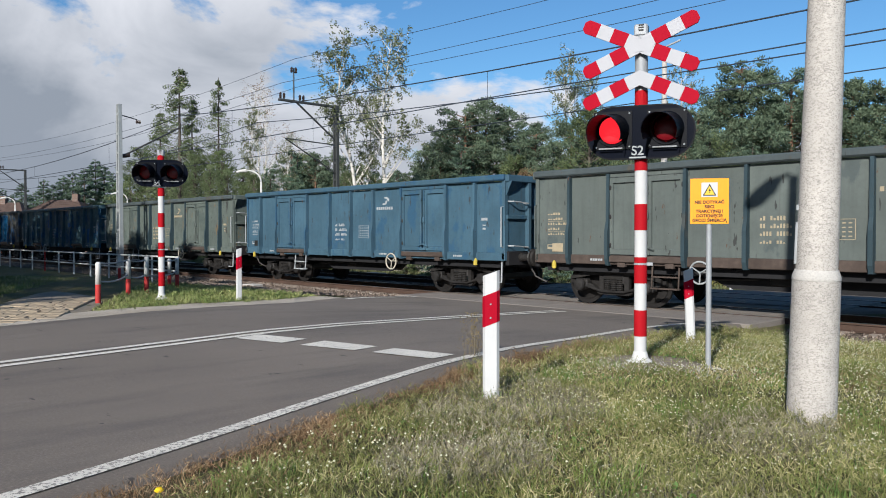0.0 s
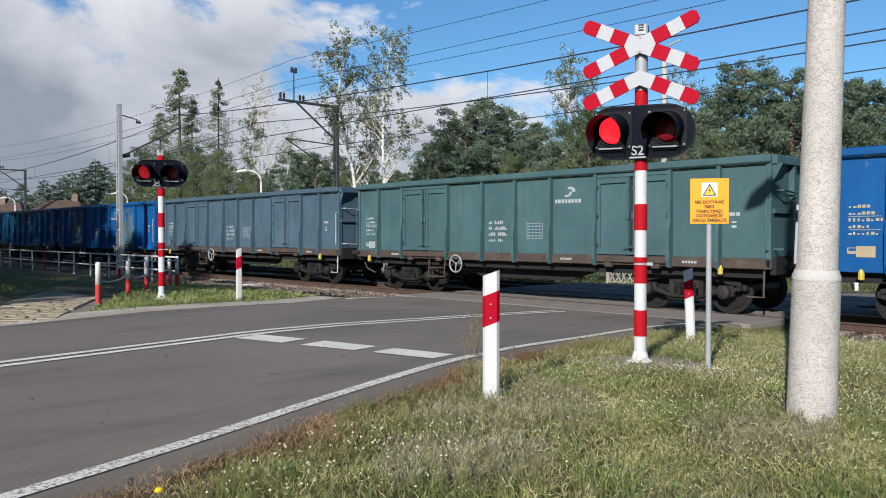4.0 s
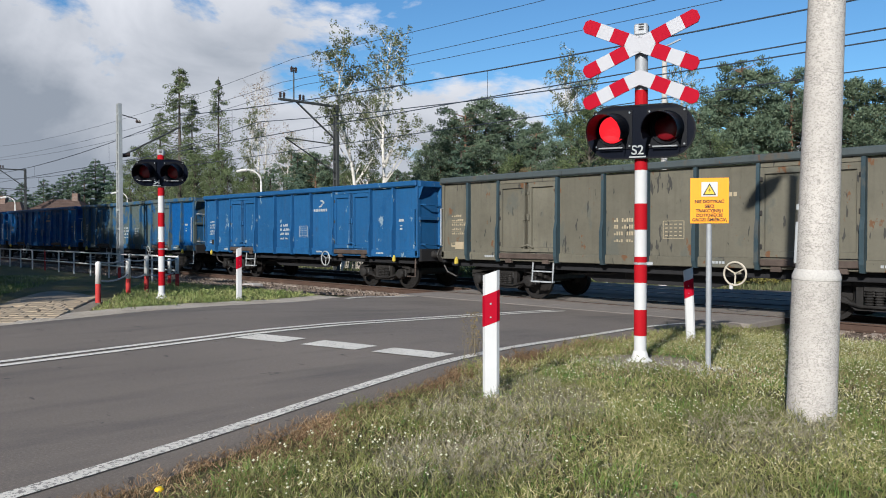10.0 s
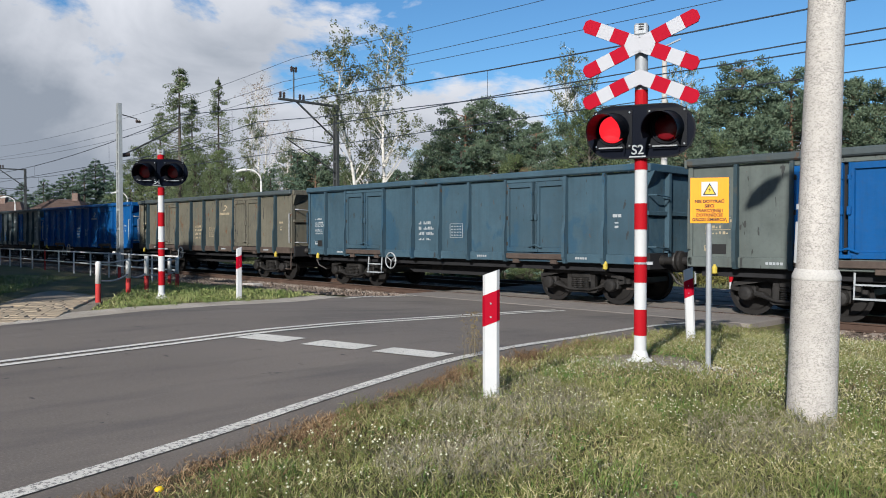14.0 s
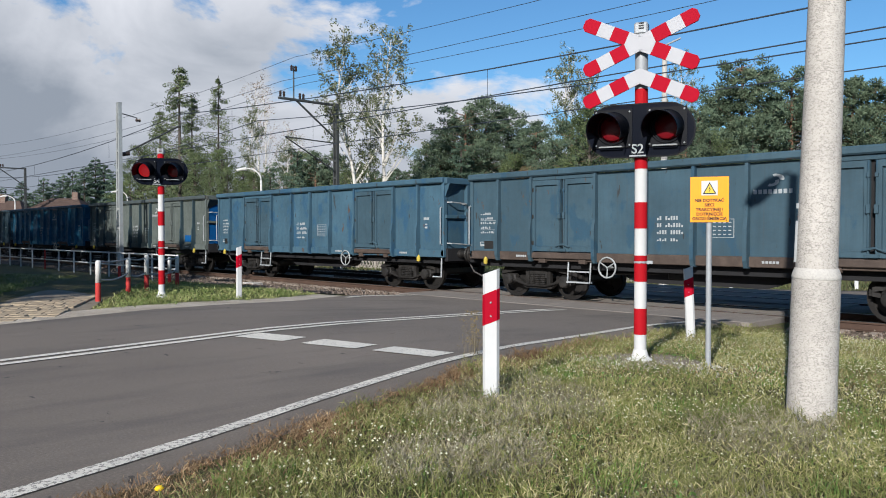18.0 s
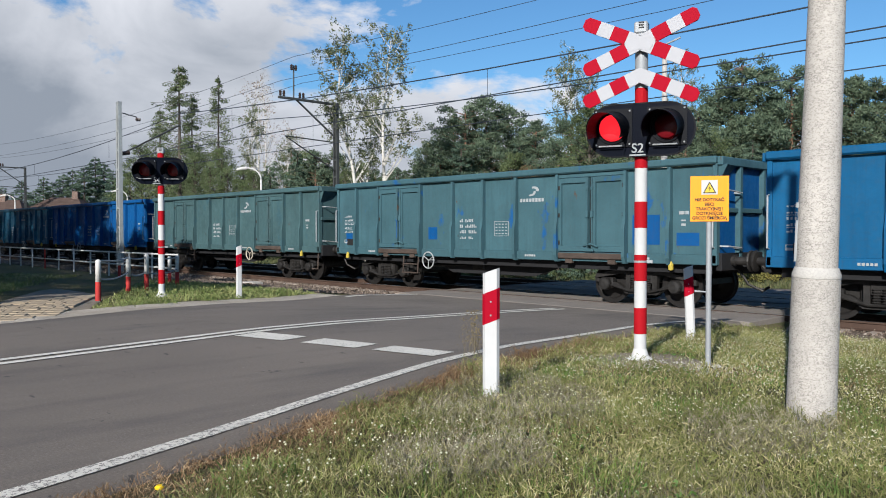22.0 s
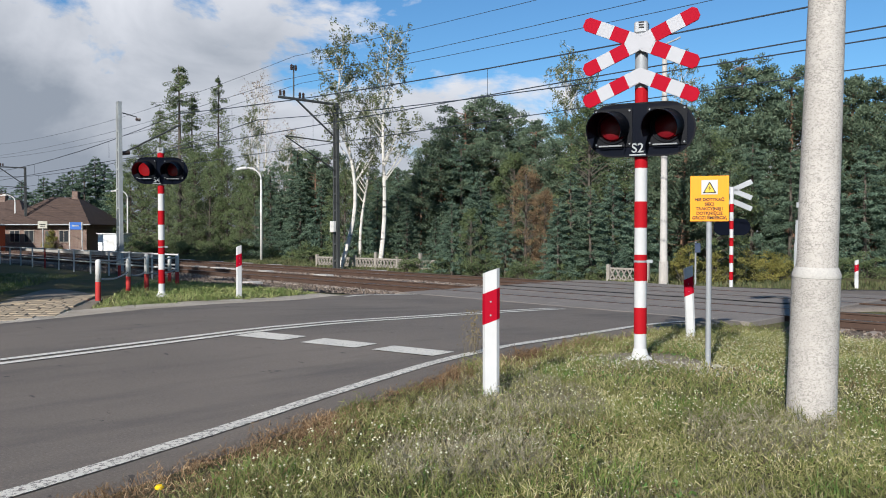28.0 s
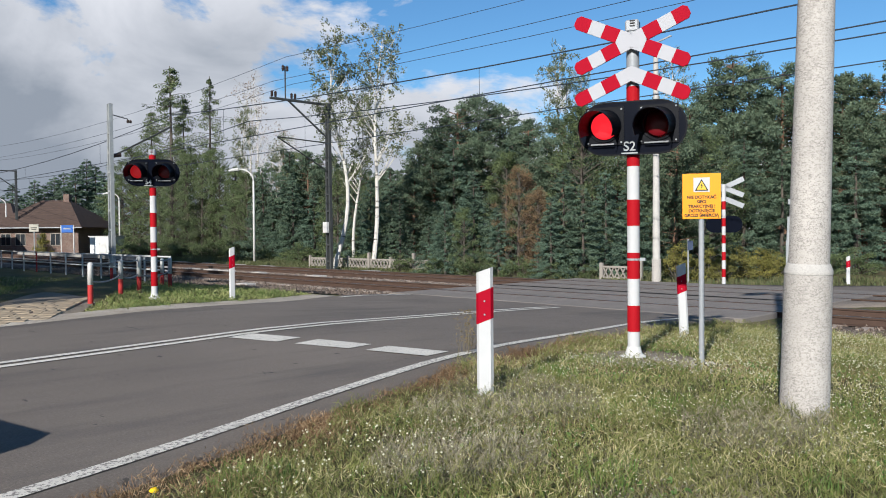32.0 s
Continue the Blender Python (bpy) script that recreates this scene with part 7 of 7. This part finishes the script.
# taller fresh tufts and grass round the guide post
for cx, cy, r_, n_, hi_ in ((-2.25, 3.25, 0.16, 150, 0.20), (-1.45, 3.9, 0.10, 60, 0.16), (-3.99, 4.27, 0.14, 160, 0.20), (-3.55, 2.05, 0.22, 260, 0.18), (-4.25, 5.35, 0.25, 260, 0.20), (-2.9, 5.0, 0.3, 200, 0.15)):
    a_, d_ = GR.uniform(0, 6.283, n_), r_ * GR.random(n_) ** 0.5
    meadow("grass_tuft", [blades(cx + d_ * np.cos(a_), cy + d_ * np.sin(a_), GR.uniform(0.3, 1.0, n_) * hi_, 0.0036, 0.9)], TUFT, "taller fresh green grass tuft in the verge")
# dry tufts round the foot of the concrete pole
a_, d_ = GR.uniform(0, 6.283, 420), GR.uniform(0.155, 0.25, 420)
meadow("pole_weeds", [blades(-2.075 + d_ * np.cos(a_), 5.29 + d_ * np.sin(a_), GR.uniform(0.04, 0.16, 420), 0.0025, 1.1)], DRY_MAT, "dry weeds round the foot of the concrete pole")
# low broad leaves: clover, plantain
x, y = scatter(15000, -5.9, 1.6, 1.2, 9.0, 0.08, 14, lambda a, b: (off_road(a, b) > 0.5) & (field(a, b, 0.9, 4.0) > -0.1))
lv, lf = cards(np.stack([x, y, ground_z(x, y) + GR.uniform(0.01, 0.07, len(x))], -1), 0.0085, 1.6, None, 3.0)
meadow("clover", [(lv, lf)], leaf_mat("broad weed leaves", (0.10, 0.20, 0.045), (0.22, 0.32, 0.10), 0.8, 0.3), "low broad-leaved weeds in the grass")
far_side = lambda a, b: (off_road(a, b) > 0.72 + 0.2 * field(a, b, 1.5)) & ((a > -12.3) | (np.abs((b - 2.2) - (-(a + 11.1)) * 0.52) > 1.35))
meadow("low_weeds", [turf(60000, -21, -10.0, 3.6, 11.2, 0.0075, 0.10, far_side, 5)], leaf_mat("leafy roadside weeds", (0.12, 0.19, 0.04), (0.50, 0.48, 0.21), 0.7, 0.2), "low leafy weeds on the verge by the path")
x, y = scatter(22000, -27, -12, 3.6, 11.2, 0.16, 8, lambda a, b: (off_road(a, b) > 0.85) & ((a > -12.3) | (np.abs((b - 2.2) - (-(a + 11.1)) * 0.52) > 1.25)))
meadow("grass", [blades(x, y, GR.uniform(0.04, 0.12, len(x)), 0.006, 1.1)], GRASS_MAT, "rough green grass between path and road")
x, y = -5.66 + GR.normal(0, 0.06, 34), 5.78 + GR.normal(0, 0.05, 34)
meadow("verge_weeds", [blades(x, y, GR.uniform(0.15, 0.46, len(x)), 0.0030, 0.25)], GREY_MAT, "thin dry weeds at the asphalt edge")
sx, sy = np.repeat(x, 14) + GR.normal(0, 0.022, 34 * 14), np.repeat(y, 14) + GR.normal(0, 0.022, 34 * 14)
sv, sf_ = cards(np.stack([sx, sy, ground_z(sx, sy) + GR.uniform(0.12, 0.50, len(sx))], -1), 0.0055, 1.8)
meadow("seed_heads", [(sv, sf_)], leaf_mat("rusty seed heads", (0.24, 0.15, 0.07), (0.42, 0.33, 0.18), 0.7, 0.2), "brownish seed heads of tall roadside weeds")


def lawn(count, x0, x1, y0, y1, h, w):
    x, y = GR.uniform(x0, x1, count), GR.uniform(y0, y1, count)
    ok = off_road(x, y) > 0.2
    return blades(x[ok], y[ok], GR.uniform(0.4, 1.0, ok.sum()) * h, w, 0.6)


meadow("far_grass", [lawn(30000, -60, -2, 23.6, 31, 0.24, 0.018)], FAR_GRASS, "long grass along the wood's edge")


def heads(count, x0, x1, y0, y1, size, lo, hi, keep):
    x, y = scatter(count, x0, x1, y0, y1, 0.22, 5, keep)
    n = len(x)
    r = GR.uniform(0.6, 1.2, n) * size
    c = np.stack([x, y, ground_z(x, y) + GR.uniform(lo, hi, n)], -1)
    base = np.array([(1, 0, 0), (0, 1, 0), (-1, 0, 0), (0, -1, 0), (0, 0, 0.8), (0, 0, -0.7)])
    tri = np.array([(0, 1, 4), (1, 2, 4), (2, 3, 4), (3, 0, 4), (1, 0, 5), (2, 1, 5), (3, 2, 5), (0, 3, 5)])
    v = c[:, None] + base[None] * r[:, None, None]
    return np_mesh("heads", v.reshape(-1, 3), (tri[None] + 6 * np.arange(n)[:, None, None]).reshape(-1, 3))


solid("white_flowers", heads(17000, -5.2, 2.4, 2.0, 12.4, 0.0046, 0.06, 0.16, lambda a, b: (off_road(a, b) > 0.7) & (field(a, b, 1.0, 1.0) > -0.6)), BLOOM, "small white flower heads among the grass", "wildflowers", kind="stuff")
solid("white_flowers", heads(9000, -4.6, 2.6, 4.4, 11.5, 0.0068, 0.07, 0.16, lambda a, b: (off_road(a, b) > 0.6) & (field(a, b, 0.8, 2.5) > -0.5)), BLOOM, "pale flower heads in the farther verge", "wildflowers", kind="stuff")
solid("white_flowers", heads(300, -4.6, -2.9, 1.5, 3.4, 0.0082, 0.08, 0.18, lambda a, b: off_road(a, b) > 0.45), BLOOM, "white fluffy seed heads near the road", "wildflowers", kind="stuff")
for x, y in ((-3.53, 1.53),):
    d = thing("dandelion", "yellow dandelion flower at the road's edge", "flower", "dandelions", at=pose(x, y, gz(x, y)))
    part("stem", G().tube([(0, 0, 0), (0.01, 0, 0.09)], 0.003, 5), GRASS_MAT, d)
    part("flower_head", G().lathe([(0.004, 0.085), (0.02, 0.095), (0.022, 0.102), (0.012, 0.112)], n=12), DANDELION, d)

# ---------------------------------------------------------------- waiting car, of which only the shadow reaches into view
CAR_PAINT = plain("dark grey car paint", (0.05, 0.055, 0.06), 0.25, 0.3, 0.1)
car = thing("car", "dark grey hatchback car waiting at the crossing", "car")
prof = [(-2.05, 0.35), (-2.08, 0.62), (-2.0, 0.80), (-1.75, 0.88), (-0.95, 0.96), (-0.9, 0.97), (1.95, 1.0), (2.08, 0.85), (2.05, 0.38)]


def loft(prof_top, half, taper):
    """Car shell: profile in y (front at -y) and z, widened sideways."""
    g = G()
    n = len(prof_top)
    v = []
    for s, k in ((-half, 0.96), (-half * taper, 1.0), (half * taper, 1.0), (half, 0.96)):
        v += [(s, y * k, z if abs(s) < half else z - 0.06) for y, z in prof_top]
    f = [(j * n + i, j * n + (i + 1) % n, (j + 1) * n + (i + 1) % n, (j + 1) * n + i) for j in range(3) for i in range(n)]
    f += [tuple(range(n)), tuple(reversed(range(3 * n, 4 * n)))]
    return g.add(v, f)


part("body", loft(prof, 0.88, 0.86), CAR_PAINT, car)
cabin = part("cabin", loft([(-0.95, 0.95), (-0.25, 1.42), (0.3, 1.47), (1.2, 1.45), (1.9, 1.0)], 0.74, 0.9), GLASS, car, "dark glazed cabin")
part("roof", G().box(-0.60, 0.60, -0.2, 1.2, 1.445, 1.485, 0.015), CAR_PAINT, cabin)
CAR_WHEELS = []
for x in (-0.78, 0.78):
    for y in (-1.3, 1.25):
        w = part("wheel", G().lathe([(0.20, -0.1), (0.29, -0.1), (0.315, -0.07), (0.315, 0.07), (0.29, 0.1), (0.20, 0.1)], (0, 0, 0), "X", 20), RUBBER, car)
        w.matrix_parent_inverse = Matrix.Translation((x, y, 0.315))
        part("rim", G().lathe([(0.05, -0.11), (0.19, -0.105), (0.19, 0.105), (0.05, 0.11)], (0, 0, 0), "X", 10), GALV, w)
        CAR_WHEELS.append(w)
for x in (-0.6, 0.6):
    part("headlight", G().box(x - 0.17, x + 0.17, -2.08, -1.98, 0.62, 0.76, 0.03), WHITE, car)
    part("tail_light", G().box(x - 0.15, x + 0.15, 1.98, 2.07, 0.7, 0.88, 0.03), RED_OLD, car)
    part("mirror", G().box(x * 1.62 - 0.1, x * 1.62 + 0.1, -0.72, -0.58, 0.96, 1.08, 0.03), CAR_PAINT, car)
part("bumper", G().box(-0.8, 0.8, -2.12, -2.0, 0.36, 0.55, 0.04), CAR_PAINT, car)


# ---------------------------------------------------------------- what moves
TRAIN_T = [0.0, 2.0, 6.0, 7.0, 9.0, 13.0, 19.0, 23.0, 25.5, 32.0]
TRAIN_S = [0.0, 38.42, 115.72, 135.05, 173.80, 251.4, 368.2, 446.55, 494.9, 621.0]
DIM_SECONDS = (6, 7, 17, 18, 19, 28, 29, 30, 31)
OTHER_DIM = (0, 1, 2, 3, 8, 10, 11, 12, 13, 14, 20, 21, 22, 23, 24, 25)


def travelled(t):
    return float(np.interp(t, TRAIN_T, TRAIN_S))


def motions():
    times = [i * 1.0 for i in range(33)]
    for i, w in enumerate(WAGONS):
        x0 = FIRST - PITCH * i
        walk(w, [(t, pose(x0 + travelled(t), TRACKS[0], 0)) for t in times])
    # every wheelset turns alike
    first = WHEELS[0]
    rows = []
    for k in range(32 * FPS + 1):
        a = travelled(k / FPS) / 0.485
        rows.append((k / FPS, Matrix.Rotation(a, 4, "Y")))
    walk(first, rows)
    for w in WHEELS[1:]:
        w.rotation_mode = "QUATERNION"
        data = w.animation_data_create()
        data.action = first.animation_data.action
        data.action_slot = first.animation_data.action_slot
    # signal lamps: each lens swings its lit face to the front in turn
    for lens, back, name_text, sx in FLASHERS:
        rows = [(0.0, 0 if sx < 0 and name_text == "S2" else 180)]

        def swing(t, to):
            last = rows[-1][1]
            if last == to or t <= rows[-1][0] + 0.2:
                return
            rows.append((t - 0.1, last))
            rows.append((t - 0.0667, last + (to - last) / 3))
            rows.append((t - 0.0333, last + 2 * (to - last) / 3))
            rows.append((t, to))
        dim = DIM_SECONDS if name_text == "S2" else OTHER_DIM
        for s in range(0, 33):
            if sx < 0:
                if s > 0 and s not in dim:
                    swing(s - 0.3, 0)
                elif s > 0:
                    swing(s - 0.4, 0)
                swing(s + 0.25 if s not in dim else s - 0.05, 180)
            else:
                swing(s + 0.35, 0)
                swing(s + 0.62, 180)
        rows = [r for r in rows if 0 <= r[0] < 31.97]
        rows.append((32.0, rows[-1][1]))
        for ob in (lens, back):
            walk(ob, [(t, pose(0, 0, 0, 0, 0, a)) for t, a in rows])
    # the car rolls up to the stop line and halts
    drive = [(0.0, -95.0), (12.0, -70.0), (22.0, -36.0), (26.0, -15.0), (28.0, -4.6), (29.4, -0.85), (30.4, -0.17), (31.0, 0.06), (31.5, 0.08), (32.0, 0.08)]
    rows = []
    for t, front in drive:
        y = front - 2.1
        i = int(np.argmin(np.abs(RY - y)))
        x, head = RX[i] + 2.72, math.degrees(math.atan2(NY[i], NX[i]))
        rows.append((t, pose(x, y, float(road_height(y)) + 0.0, 0, 0, 180 + head)))
    walk(car, rows)


motions()
